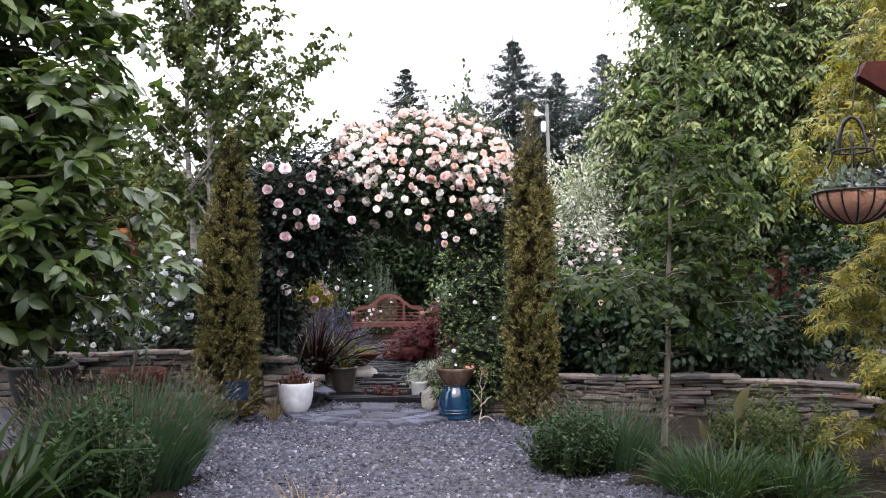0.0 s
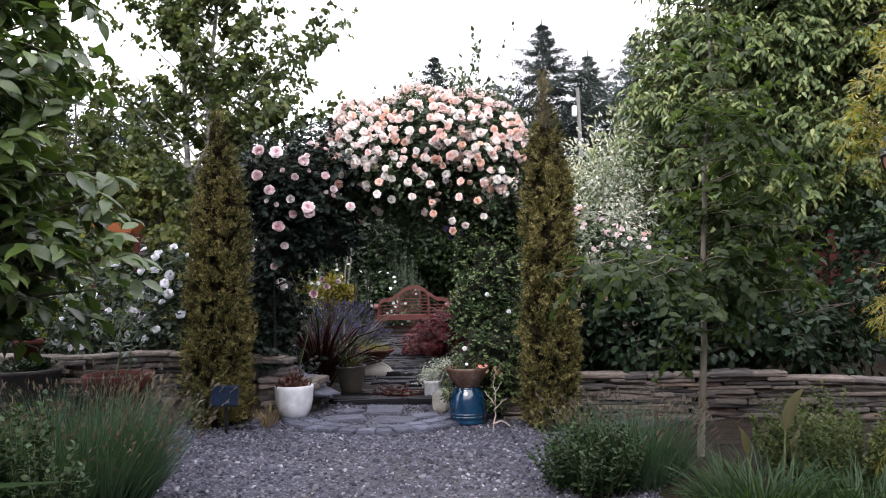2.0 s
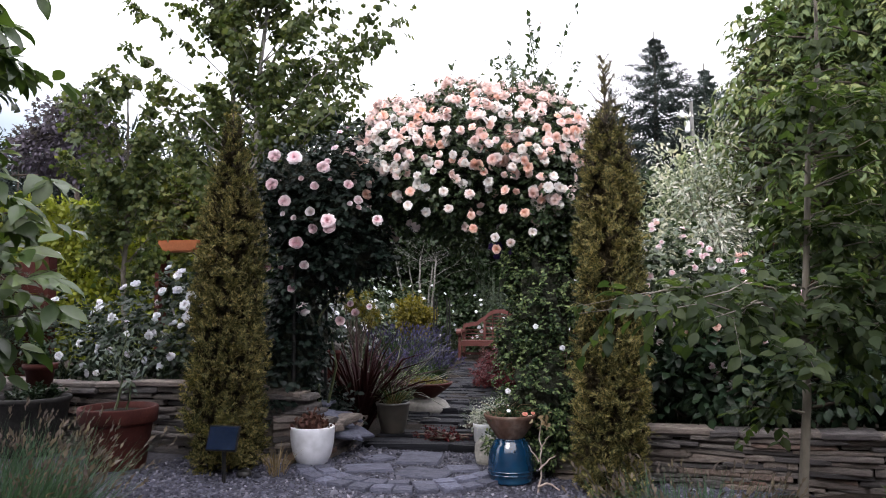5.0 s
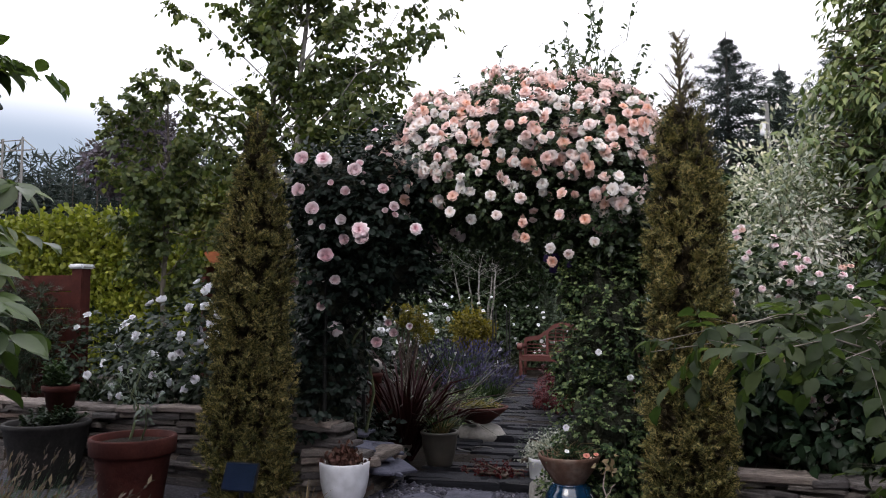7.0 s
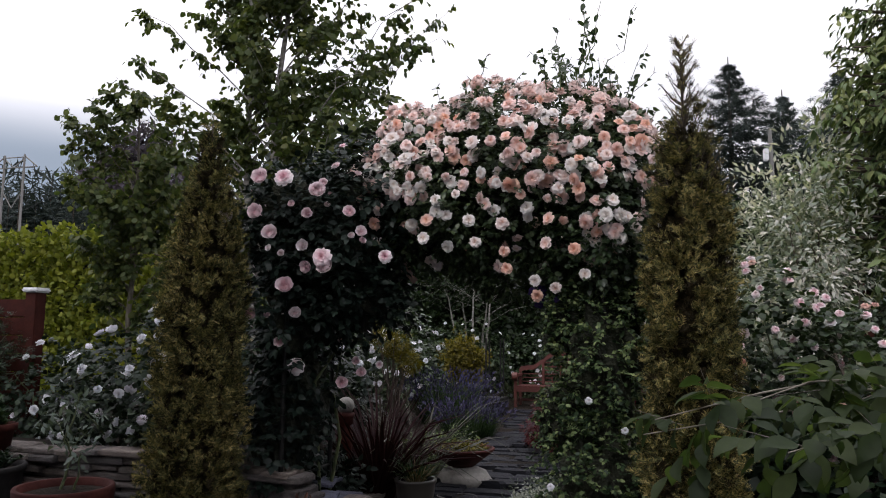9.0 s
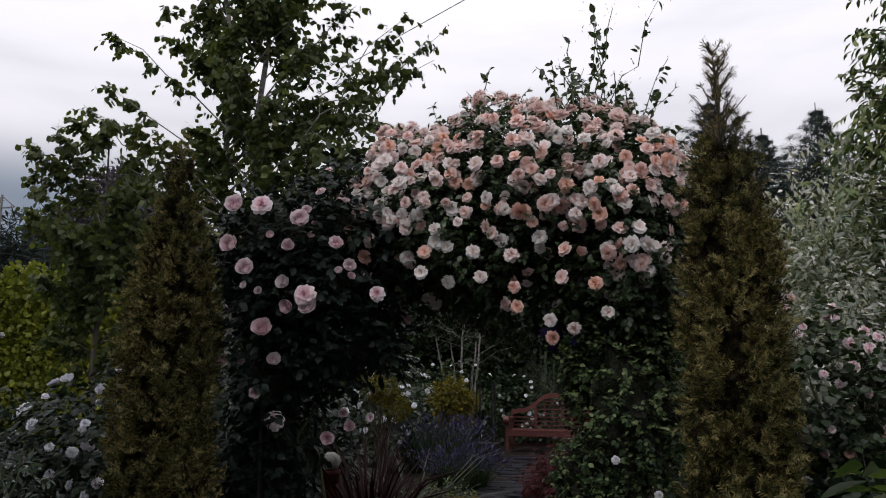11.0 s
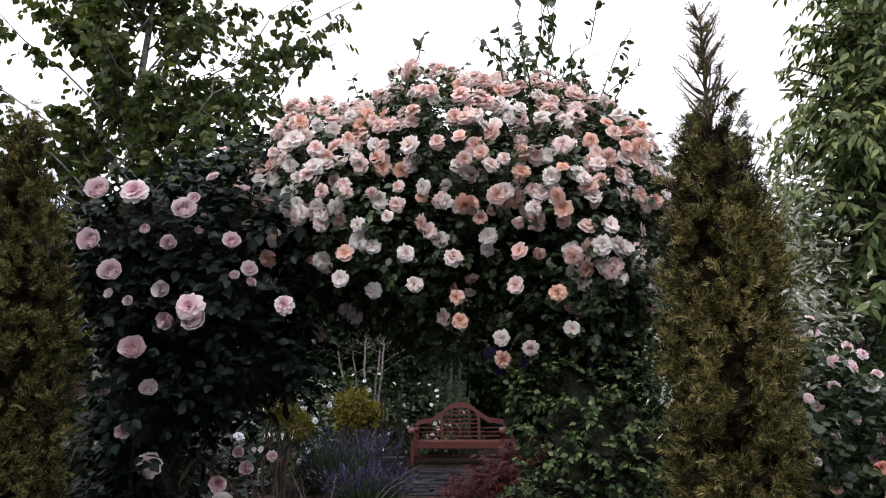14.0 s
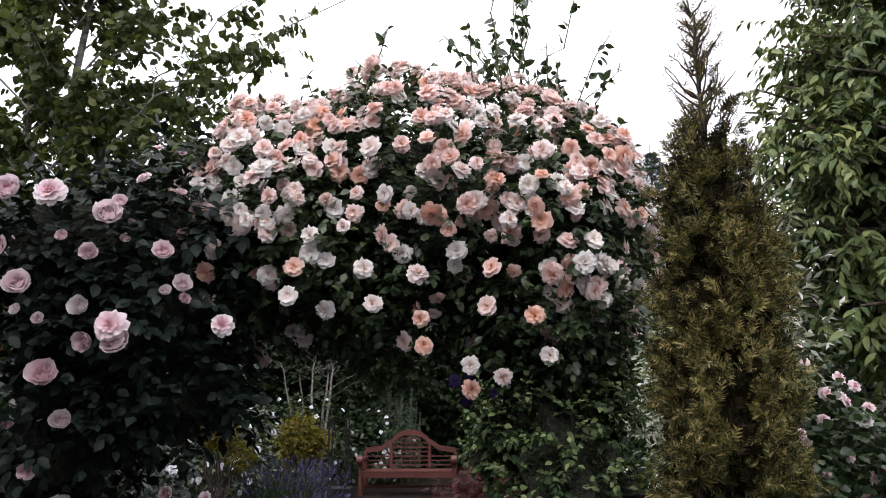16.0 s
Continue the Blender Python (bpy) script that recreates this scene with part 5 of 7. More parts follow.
# ---- soft plants ----
def grassy(rng, n, radius, height, lean, width, bend=0.35, bare=0.0):
    """Arching blades from a tuft, each of three joints."""
    a = rng.uniform(0, 6.283, n)
    r = radius * np.sqrt(rng.random(n))
    foot = np.stack([r * np.cos(a), r * np.sin(a), np.zeros(n)], -1)
    out = np.stack([np.cos(a), np.sin(a), np.zeros(n)], -1) + rng.normal(size=(n, 3)) * np.array([0.5, 0.5, 0])
    ln = height * rng.uniform(0.55, 1.08, n)
    tilt = lean * rng.uniform(0.15, 1.2, n)
    side = unit(np.cross(out, np.array([0, 0, 1.0])) + rng.normal(size=(n, 3)) * 0.3)
    v, cur, ang = [], foot.copy(), tilt.copy()
    w = width * rng.uniform(0.7, 1.2, n)
    prof = (0.6, 1.0, 0.75)
    for j in range(3):
        v += [cur - side * (w * prof[j])[:, None], cur + side * (w * prof[j])[:, None]]
        d = unit(out) * np.sin(ang)[:, None] + np.array([0, 0, 1.0]) * np.cos(ang)[:, None]
        cur = cur + d * (ln / 3)[:, None]
        ang = ang + bend * rng.uniform(0.3, 1.5, n)
    v.append(cur)
    v = np.stack(v, 1)
    t = np.array([(0, 1, 3), (0, 3, 2), (2, 3, 5), (2, 5, 4), (4, 5, 6)])[None] + (np.arange(n) * 7)[:, None, None]
    return (v.reshape(-1, 3), t.reshape(-1, 3)), cur, unit(cur - v[:, 4])


def tuft(name, base, n, radius, height, lean, width, mat, label, category, seed, bend=0.35, group="", single=False):
    rng = np.random.default_rng(seed)
    ob = thing(name, base, label, category, group)
    arr, _, _ = grassy(rng, n, radius, height, lean, width, bend)
    if single:
        v, t = arr[0].reshape(-1, 7, 3), arr[1][:5]
        for k in range(n):
            put("blade", mesh_from("blade", v[k], t, mat), ob)
    else:
        put("blades", mesh_from("blades", *arr, mat), ob, kind="stuff")
    return ob


def lavender(base, n, radius, height, seed, label, bud=M_LAV_BUD, stem=M_LAVENDER, lean=0.55, name="lavender", spike=0.045, share=0.28):
    rng = np.random.default_rng(seed)
    ob = thing(name, base, label, "lavender")
    arr, tip, d = grassy(rng, n, radius, height, lean, 0.0032, 0.12)
    low, _, _ = grassy(rng, n, radius * 0.95, height * 0.62, lean * 1.1, 0.0045, 0.15)
    put("stems", mesh_from("stems", *join(arr, low), stem), ob, kind="stuff")
    k = rng.random(n) < share
    p, dd = tip[k], d[k]
    got = [blades(p + dd * o, unit(dd + rng.normal(size=p.shape) * 0.25), sphere_dirs(rng, len(p)), spike * rng.uniform(0.5, 1.1, len(p)), SMALL, 0.5) for o in (-0.02, 0.0, 0.012)]
    put("flower_spikes", mesh_from("flower_spikes", *join(*got), bud), ob, kind="stuff")
    return ob


def herb(base, stems, radius, height, leaf_size, mat, seed, label, name="herb_bush", category="herb", shape=LEAF, per=16, lean=0.45):
    """Upright leafy stems in pairs of leaves."""
    rng = np.random.default_rng(seed)
    ob = thing(name, base, label, category)
    got, wood = [], []
    for _ in range(stems):
        a, r = rng.uniform(0, 6.283), radius * math.sqrt(rng.random())
        foot = np.array([r * math.cos(a) * 0.7, r * math.sin(a) * 0.7, 0])
        h = height * rng.uniform(0.6, 1.05) * (1 - 0.35 * (r / radius) ** 2)
        tip = foot + np.array([math.cos(a) * lean * r + rng.normal() * 0.03, math.sin(a) * lean * r + rng.normal() * 0.03, h])
        wood.append(bough(rng, foot, tip, 0.004, 0.0015, 0.0, 4, 4))
        f = np.linspace(0.15, 1.0, per)
        p = foot + (tip - foot) * f[:, None]
        turn = np.arange(per) * 1.57 + rng.uniform(0, 6.28)
        d = np.stack([np.cos(turn), np.sin(turn), np.full(per, 0.35) + 0.5 * f], -1)
        for sgn in (1, -1):
            dd = unit(d * np.array([sgn, sgn, 1]) + rng.normal(size=(per, 3)) * 0.2)
            got.append(blades(p, dd, unit(np.array([0, 0, 1.0]) + rng.normal(size=(per, 3)) * 0.25), leaf_size * (1.1 - 0.55 * f) * rng.uniform(0.8, 1.2, per), shape, 1.1))
    put("foliage", mesh_from("foliage", *join(*got), mat), ob)
    put("stems", mesh_from("stems", *join(*wood), M_GREEN_STEM), ob, kind="stuff")
    return ob


def mound(name, base, blobs, clumps, per, clump_r, size, shape, mat, label, category, seed, droop=0.1, shell=0.4, width=1.0, group="", kind="", up=0.4):
    """A shrub of leaves alone, dense to the ground, with a few stems inside."""
    rng = np.random.default_rng(seed)
    ob = thing(name, base, label, category, group, kind)
    b = np.array(base, float)
    (v, t), centres = crown(rng, blobs, clumps, per, clump_r, size, shape, droop, shell, width, 0.0, up)
    put("foliage", mesh_from("foliage", v - b, t, mat), ob)
    wood = [bough(rng, (rng.normal() * 0.08, rng.normal() * 0.08, 0), c - b, 0.018, 0.004, 0.05, 5, 5) for c in centres[:16]]
    put("stems", mesh_from("stems", *join(*wood), M_BARK), ob, kind="stuff")
    return ob


# ---- pots, furniture, fittings ----
def pot(name, base, profile, mat, label, category="plant pot", soil=None, label_rim="", segments=32, group=""):
    """A turned pot: body with thickness and its earth."""
    ob = thing(name, base, label, category, group)
    bm = bmesh.new()
    lathe(bm, profile, segments)
    body = part("body", bm, mat, ob, smooth=True)
    if soil:
        r, z = soil
        bm = bmesh.new()
        rings = lathe(bm, [(r, z), (r * 0.6, z + 0.015), (0.005, z + 0.022)], 20)
        under(part("soil", bm, M_SOIL, ob, "dark potting soil"), body)
    return ob


def build_pots():
    # white pot with a reddish succulent
    w = (-1.395, 6.88, gz(-1.395, 6.88) + 0.01)
    pot("white_pot", w, [(0.005, 0.0), (0.095, 0.0), (0.112, 0.014), (0.142, 0.075), (0.159, 0.15), (0.166, 0.24), (0.168, 0.276), (0.164, 0.284), (0.152, 0.283), (0.148, 0.25), (0.13, 0.22)], M_WHITE_GLAZE, "white glazed round pot holding a reddish succulent", soil=(0.146, 0.245))
    rng = np.random.default_rng(71)
    plant = thing("succulent", (w[0], w[1], w[2] + 0.25), "low reddish succulent tuft growing in the white pot", "succulent")
    n = 520
    p = rng.normal(size=(n, 3)) * np.array([0.06, 0.06, 0.03]) + np.array([0, 0, 0.05])
    p[:, 2] = np.abs(p[:, 2]) * (1.3 - 5 * np.hypot(p[:, 0], p[:, 1]))
    p[:, 2] = np.maximum(p[:, 2], 0.0)
    put("rosette", mesh_from("rosette", *blades(p, unit(rng.normal(size=(n, 3)) * 0.6 + np.array([0, 0, 1.0])), sphere_dirs(rng, n), rng.uniform(0.022, 0.045, n), LEAF), M_SUCCULENT), plant, kind="stuff")
    # blue jar with a clay bowl on top
    b = (0.115, 6.74, gz(0.115, 6.74) + 0.005)
    jar = pot("blue_jar", b, [(0.005, 0.0), (0.142, 0.0), (0.150, 0.008), (0.152, 0.022), (0.146, 0.03), (0.152, 0.045), (0.158, 0.09), (0.157, 0.13), (0.150, 0.18), (0.136, 0.235), (0.116, 0.275), (0.104, 0.288), (0.106, 0.296), (0.102, 0.30), (0.09, 0.30), (0.08, 0.285)], M_BLUE_GLAZE, "glossy deep blue glazed jar with ribbed bands", "jar", segments=48)
    for z, r in ((0.062, 0.155), (0.085, 0.158)):
        bm = bmesh.new()
        lathe(bm, [(r - 0.004, z - 0.008), (r + 0.004, z - 0.004), (r + 0.004, z + 0.004), (r - 0.004, z + 0.008)], 48)
        under(part("band", bm, M_BLUE_GLAZE, jar, "raised glazed band", True), next(o for o in jar.children if o.name.startswith("body")))
    bowl = pot("clay_bowl", (b[0], b[1], b[2] + 0.298), [(0.005, 0.0), (0.09, 0.0), (0.098, 0.012), (0.11, 0.03), (0.15, 0.085), (0.178, 0.14), (0.186, 0.158), (0.183, 0.166), (0.168, 0.162), (0.15, 0.125), (0.12, 0.08)], M_AGED_CLAY, "weathered terracotta bowl planted with small flowers, on a blue jar", "bowl", soil=(0.155, 0.125))
    f = thing("bowl_flowers", (b[0], b[1], b[2] + 0.42), "sparse green sprigs with a few red and white flowers", "flowers")
    n = 420
    p = rng.normal(size=(n, 3)) * np.array([0.07, 0.07, 0.022]) + np.array([0.0, 0, 0.035])
    p[:, 2] = np.maximum(p[:, 2], 0.004)
    put("leaves", mesh_from("leaves", *blades(p, unit(rng.normal(size=(n, 3)) + np.array([0, 0, 0.8])), sphere_dirs(rng, n), rng.uniform(0.02, 0.045, n), NARROW, 1.4), M_HERB), f)
    wood = [bough(rng, (rng.normal() * 0.05, rng.normal() * 0.05, 0), (rng.normal() * 0.12, rng.normal() * 0.1, rng.uniform(0.06, 0.14)), 0.003, 0.001, 0.05, 4, 4) for _ in range(26)]
    put("stems", mesh_from("stems", *join(*wood), M_DRY), f)
    red, white = bloom_mesh(72, M_CORAL, TINY), bloom_mesh(73, M_WHITE_PETAL, TINY)
    for q, me, s in (((0.11, -0.08, 0.05), red, 0.022), ((0.14, -0.05, 0.03), red, 0.018), ((-0.0, -0.1, 0.075), white, 0.016), ((0.16, -0.02, 0.05), red, 0.016)):
        put("flower", me, f, m=facing(q, (0.1, -0.6, 0.8), s))
    # dark glazed pot with a grassy plant
    d = (-1.13, 8.2, gz(-1.13, 8.2) + 0.035)
    pot("dark_pot", d, [(0.005, 0.0), (0.095, 0.0), (0.105, 0.012), (0.128, 0.10), (0.145, 0.20), (0.148, 0.24), (0.158, 0.256), (0.160, 0.274), (0.153, 0.28), (0.138, 0.278), (0.132, 0.24)], M_DARK_GLAZE, "dark brown glazed pot with a rolled rim", soil=(0.134, 0.24))
    tuft("potted_grass", (d[0], d[1], d[2] + 0.25), 110, 0.07, 0.26, 0.75, 0.006, M_GRASS, "green and straw grassy plant in the dark pot", "potted plant", 74)
    tuft("dry_grass", (d[0] + 0.02, d[1] - 0.04, d[2] + 0.25), 60, 0.06, 0.2, 0.7, 0.005, M_DRY, "dry straw-coloured leaves in the dark pot", "potted plant", 75)
    # small white planter with silver-white mound
    s = (-0.27, 8.05, gz(-0.27, 8.05) + 0.0)
    pot("small_white_planter", s, [(0.005, 0.0), (0.078, 0.0), (0.084, 0.01), (0.088, 0.15), (0.093, 0.156), (0.093, 0.178), (0.086, 0.182), (0.078, 0.178), (0.074, 0.15)], M_WHITE_GLAZE, "small white cylindrical planter beside the path", soil=(0.074, 0.15))
    # terracotta pot by the left wall
    t = (-2.77, 6.5, gz(-2.77, 6.5) - 0.03)
    pot("terracotta_pot", t, [(0.005, 0.0), (0.189, 0.0), (0.195, 0.012), (0.241, 0.33), (0.243, 0.345), (0.269, 0.352), (0.276, 0.365), (0.282, 0.455), (0.276, 0.466), (0.254, 0.464), (0.247, 0.4)], M_TERRACOTTA, "large red-brown terracotta pot with a thick rim", soil=(0.246, 0.42), segments=40)
    rngp = np.random.default_rng(76)
    sap = thing("potted_tree", (t[0], t[1], t[2] + 0.43), "thin leggy young tree in the terracotta pot", "potted tree")
    wood = [bough(rngp, (-0.03, 0, 0), (0.02, 0.05, 0.56), 0.010, 0.004, 0.02, 6, 6), bough(rngp, (0.05, 0.02, 0), (0.10, 0.0, 0.22), 0.008, 0.004, 0.0, 5, 5), bough(rngp, (0.0, 0.02, 0.25), (-0.10, 0.0, 0.42), 0.004, 0.002, 0.0, 4, 4), bough(rngp, (0.0, 0.02, 0.2), (0.12, 0.04, 0.40), 0.004, 0.002, 0.0, 4, 4)]
    put("stem", mesh_from("stem", *join(*wood), M_GREEN_STEM, True), sap)
    n = 150
    tips = np.array([(0.02, 0.05, 0.5), (-0.10, 0, 0.4), (0.12, 0.04, 0.38), (0.1, 0, 0.2), (0.0, 0.0, 0.3)])
    p = tips[rngp.integers(0, 5, n)] + rngp.normal(size=(n, 3)) * 0.055
    put("leaves", mesh_from("leaves", *blades(p, unit(rngp.normal(size=(n, 3)) + np.array([0, 0, -0.2])), unit(rngp.normal(size=(n, 3)) * 0.5 + np.array([0, 0, 1.0])), rngp.uniform(0.04, 0.09, n), NARROW, 1.2), M_GREY_LEAF), sap)
    # wide grey-brown pot with a small terracotta pot standing in it
    g = (-3.74, 6.76, gz(-3.74, 6.76))
    pot("wide_pot", g, [(0.004, 0.0), (0.206, 0.0), (0.215, 0.013), (0.267, 0.27), (0.288, 0.405), (0.303, 0.423), (0.303, 0.45), (0.292, 0.457), (0.273, 0.45), (0.268, 0.405)], M_GREY_CLAY, "wide grey-brown clay pot full of small plants", soil=(0.268, 0.41), segments=40)
    herb((g[0], g[1], g[2] + 0.41), 26, 0.22, 0.17, 0.05, M_LAUREL, 77, "dark leafy bedding plants in the wide pot", "bedding_plant", "bedding plant")
    pot("small_terracotta_pot", (-3.9, 7.05, 0.52), [(0.005, 0.0), (0.09, 0.0), (0.115, 0.17), (0.135, 0.175), (0.138, 0.22), (0.125, 0.225), (0.118, 0.19)], M_TERRACOTTA, "small terracotta pot standing on the wall", soil=(0.115, 0.19))
    herb((-3.9, 7.05, 0.71), 16, 0.12, 0.26, 0.07, M_HERB, 78, "green leafy plant in the small terracotta pot", "potted_plant", "potted plant")
    # shallow stone bowl further along the path
    pot("shallow_bowl", (-1.14, 9.55, gz(-1.14, 9.55) + 0.2), [(0.005, 0.0), (0.12, 0.0), (0.2, 0.06), (0.30, 0.14), (0.31, 0.16), (0.29, 0.165), (0.26, 0.13)], M_TERRACOTTA, "shallow clay bowl of sedum on a stone beside the path", "bowl", soil=(0.27, 0.135))
    herb((-1.14, 9.55, gz(-1.14, 9.55) + 0.33), 60, 0.25, 0.09, 0.03, M_YELLOW, 79, "low yellow-green sedum filling the shallow bowl", "sedum", "succulent", ROUND, 7)
    bm = bmesh.new()
    bmesh.ops.create_icosphere(bm, subdivisions=2, radius=1)
    for v in bm.verts:
        v.co = Vector((v.co.x * 0.26, v.co.y * 0.22, v.co.z * 0.14)) * (1 + 0.2 * noise.noise(v.co * 2.2))
    rock = part("rock", bm, M_ROCK, None, smooth=True)
    rock.location = (-1.12, 9.55, gz(-1.12, 9.55) + 0.08)
    tagged(rock, "pale rounded rock carrying the shallow bowl", "rock")
    for x, y, sx, sy, sz, seed in ((-0.14, 7.28, 0.10, 0.08, 0.13, 3), (-0.02, 7.5, 0.12, 0.1, 0.10, 6), (0.24, 7.35, 0.10, 0.09, 0.09, 9)):
        bm = bmesh.new()
        bmesh.ops.create_icosphere(bm, subdivisions=2, radius=1)
        for v in bm.verts:
            v.co = Vector((v.co.x * sx, v.co.y * sy, v.co.z * sz)) * (1 + 0.3 * noise.noise(v.co * 1.8 + Vector((seed, 0, 0))))
        o = part("rock", bm, M_ROCK, None, smooth=False)
        o.location = (x, y, gz(x, y) + sz * 0.7)
        tagged(o, "pale angular rock at the foot of the arch", "rock", "rocks by the arch")


def build_solar_panel():
    base = (-1.77, 6.22, gz(-1.77, 6.22))
    ob = thing("solar_panel", base, "small dark solar panel tilted on a black stake", "solar panel")
    v, t = tube(np.array([(0, 0, 0), (0, 0, 0.28)]), [0.014, 0.014], 8)
    put("stake", mesh_from("stake", v, t, M_IRON, True), ob)
    tilt = Matrix.Rotation(radians(68), 4, "X")
    frame_part = box_part("frame", (0.224, 0.172, 0.016), (0, -0.015, 0.30), M_IRON, ob, 0.004, tilt)
    glass = box_part("glass", (0.208, 0.156, 0.004), (0, -0.0245, 0.3038), M_PANEL, ob, 0.0, tilt, "glossy dark cells tinted blue as reflected sky")
    under(glass, frame_part)
    bm = bmesh.new()
    lathe(bm, [(0.005, 0.0), (0.05, 0.0), (0.055, 0.02), (0.045, 0.04), (0.03, 0.045), (0.005, 0.046)], 16)
    lamp = part("ground_spotlight", bm, M_IRON, None, smooth=True)
    lamp.location = (-1.72, 6.42, gz(-1.72, 6.42))
    tagged(lamp, "small dark round spotlight lying on the gravel", "spotlight")


def build_driftwood():
    rng = np.random.default_rng(81)
    ob = thing("driftwood", (0.32, 6.48, gz(0.32, 6.48)), "pale bleached forked branch standing by the blue jar", "driftwood")
    wood = [bough(rng, (0, 0, -0.01), (0.03, 0.02, 0.46), 0.0075, 0.003, 0.0, 8, 6), bough(rng, (0.01, 0, 0.15), (0.12, 0.03, 0.24), 0.007, 0.003, 0.08, 5, 5), bough(rng, (0.01, 0, 0.2), (-0.06, 0.03, 0.30), 0.006, 0.002, 0.1, 5, 5), bough(rng, (0, 0, 0.04), (0.14, 0.02, 0.02), 0.01, 0.005, 0.2, 5, 5), bough(rng, (0.02, 0, 0.28), (0.08, 0.0, 0.37), 0.005, 0.002, 0.1, 5, 5)]
    put("branch", mesh_from("branch", *join(*wood), M_BLEACHED, True), ob)
    n = 16
    p = np.array([0.03, 0.02, 0.46]) + rng.normal(size=(n, 3)) * 0.03
    for k in range(2):
        h = slice(k * n // 2, (k + 1) * n // 2)
        put("seed_head", mesh_from("seed_head", *blades(p[h], sphere_dirs(rng, n)[h], sphere_dirs(rng, n)[h], rng.uniform(0.03, 0.05, n)[h], LEAF), M_DRY), ob)
    tuft("dried_stalks", (-1.52, 6.52, gz(-1.52, 6.52)), 46, 0.06, 0.24, 0.5, 0.004, M_DRY, "dry straw-coloured stalks beside the white pot", "dry plant", 82, 0.25)
    tuft("dried_stalks", (-0.62, 3.35, gz(-0.62, 3.35)), 40, 0.07, 0.42, 0.7, 0.004, M_DRY, "yellowish dry grass tuft in the gravel", "dry plant", 83, 0.3)


def build_hose():
    a = np.linspace(0, 4 * math.pi, 60)
    r = 0.16 + 0.02 * np.sin(a * 1.3)
    pts = np.stack([-1.02 + r * np.cos(a), 8.95 + r * 0.8 * np.sin(a), 0.055 + 0.012 * a / 12 + 0.006 * np.sin(a * 2)], -1)
    tagged(new("wire_coil", mesh_from("wire_coil", *tube(pts, np.full(60, 0.004), 5), M_POLE, True)), "thin pale wire coil lying on the path", "wire")


def build_baluster():
    ob = thing("turned_column", (-1.68, 8.13, 0.16), "weathered reddish turned wooden column standing in the bed", "column")
    bm = bmesh.new()
    lathe(bm, [(0.005, 0), (0.085, 0.0), (0.085, 0.06), (0.06, 0.07), (0.066, 0.1), (0.05, 0.13), (0.042, 0.24), (0.055, 0.36), (0.066, 0.44), (0.05, 0.52), (0.04, 0.545), (0.062, 0.56), (0.062, 0.60), (0.07, 0.61), (0.07, 0.64), (0.005, 0.645)], 24)
    shaft = part("shaft", bm, M_TERRACOTTA, ob, "reddish weathered wood", True)
    bm = bmesh.new()
    lathe(bm, [(0.005, 0.645), (0.05, 0.65), (0.068, 0.69), (0.06, 0.73), (0.03, 0.755), (0.005, 0.76)], 18)
    under(part("finial", bm, M_ROCK, ob, "pale round finial", True), shaft)


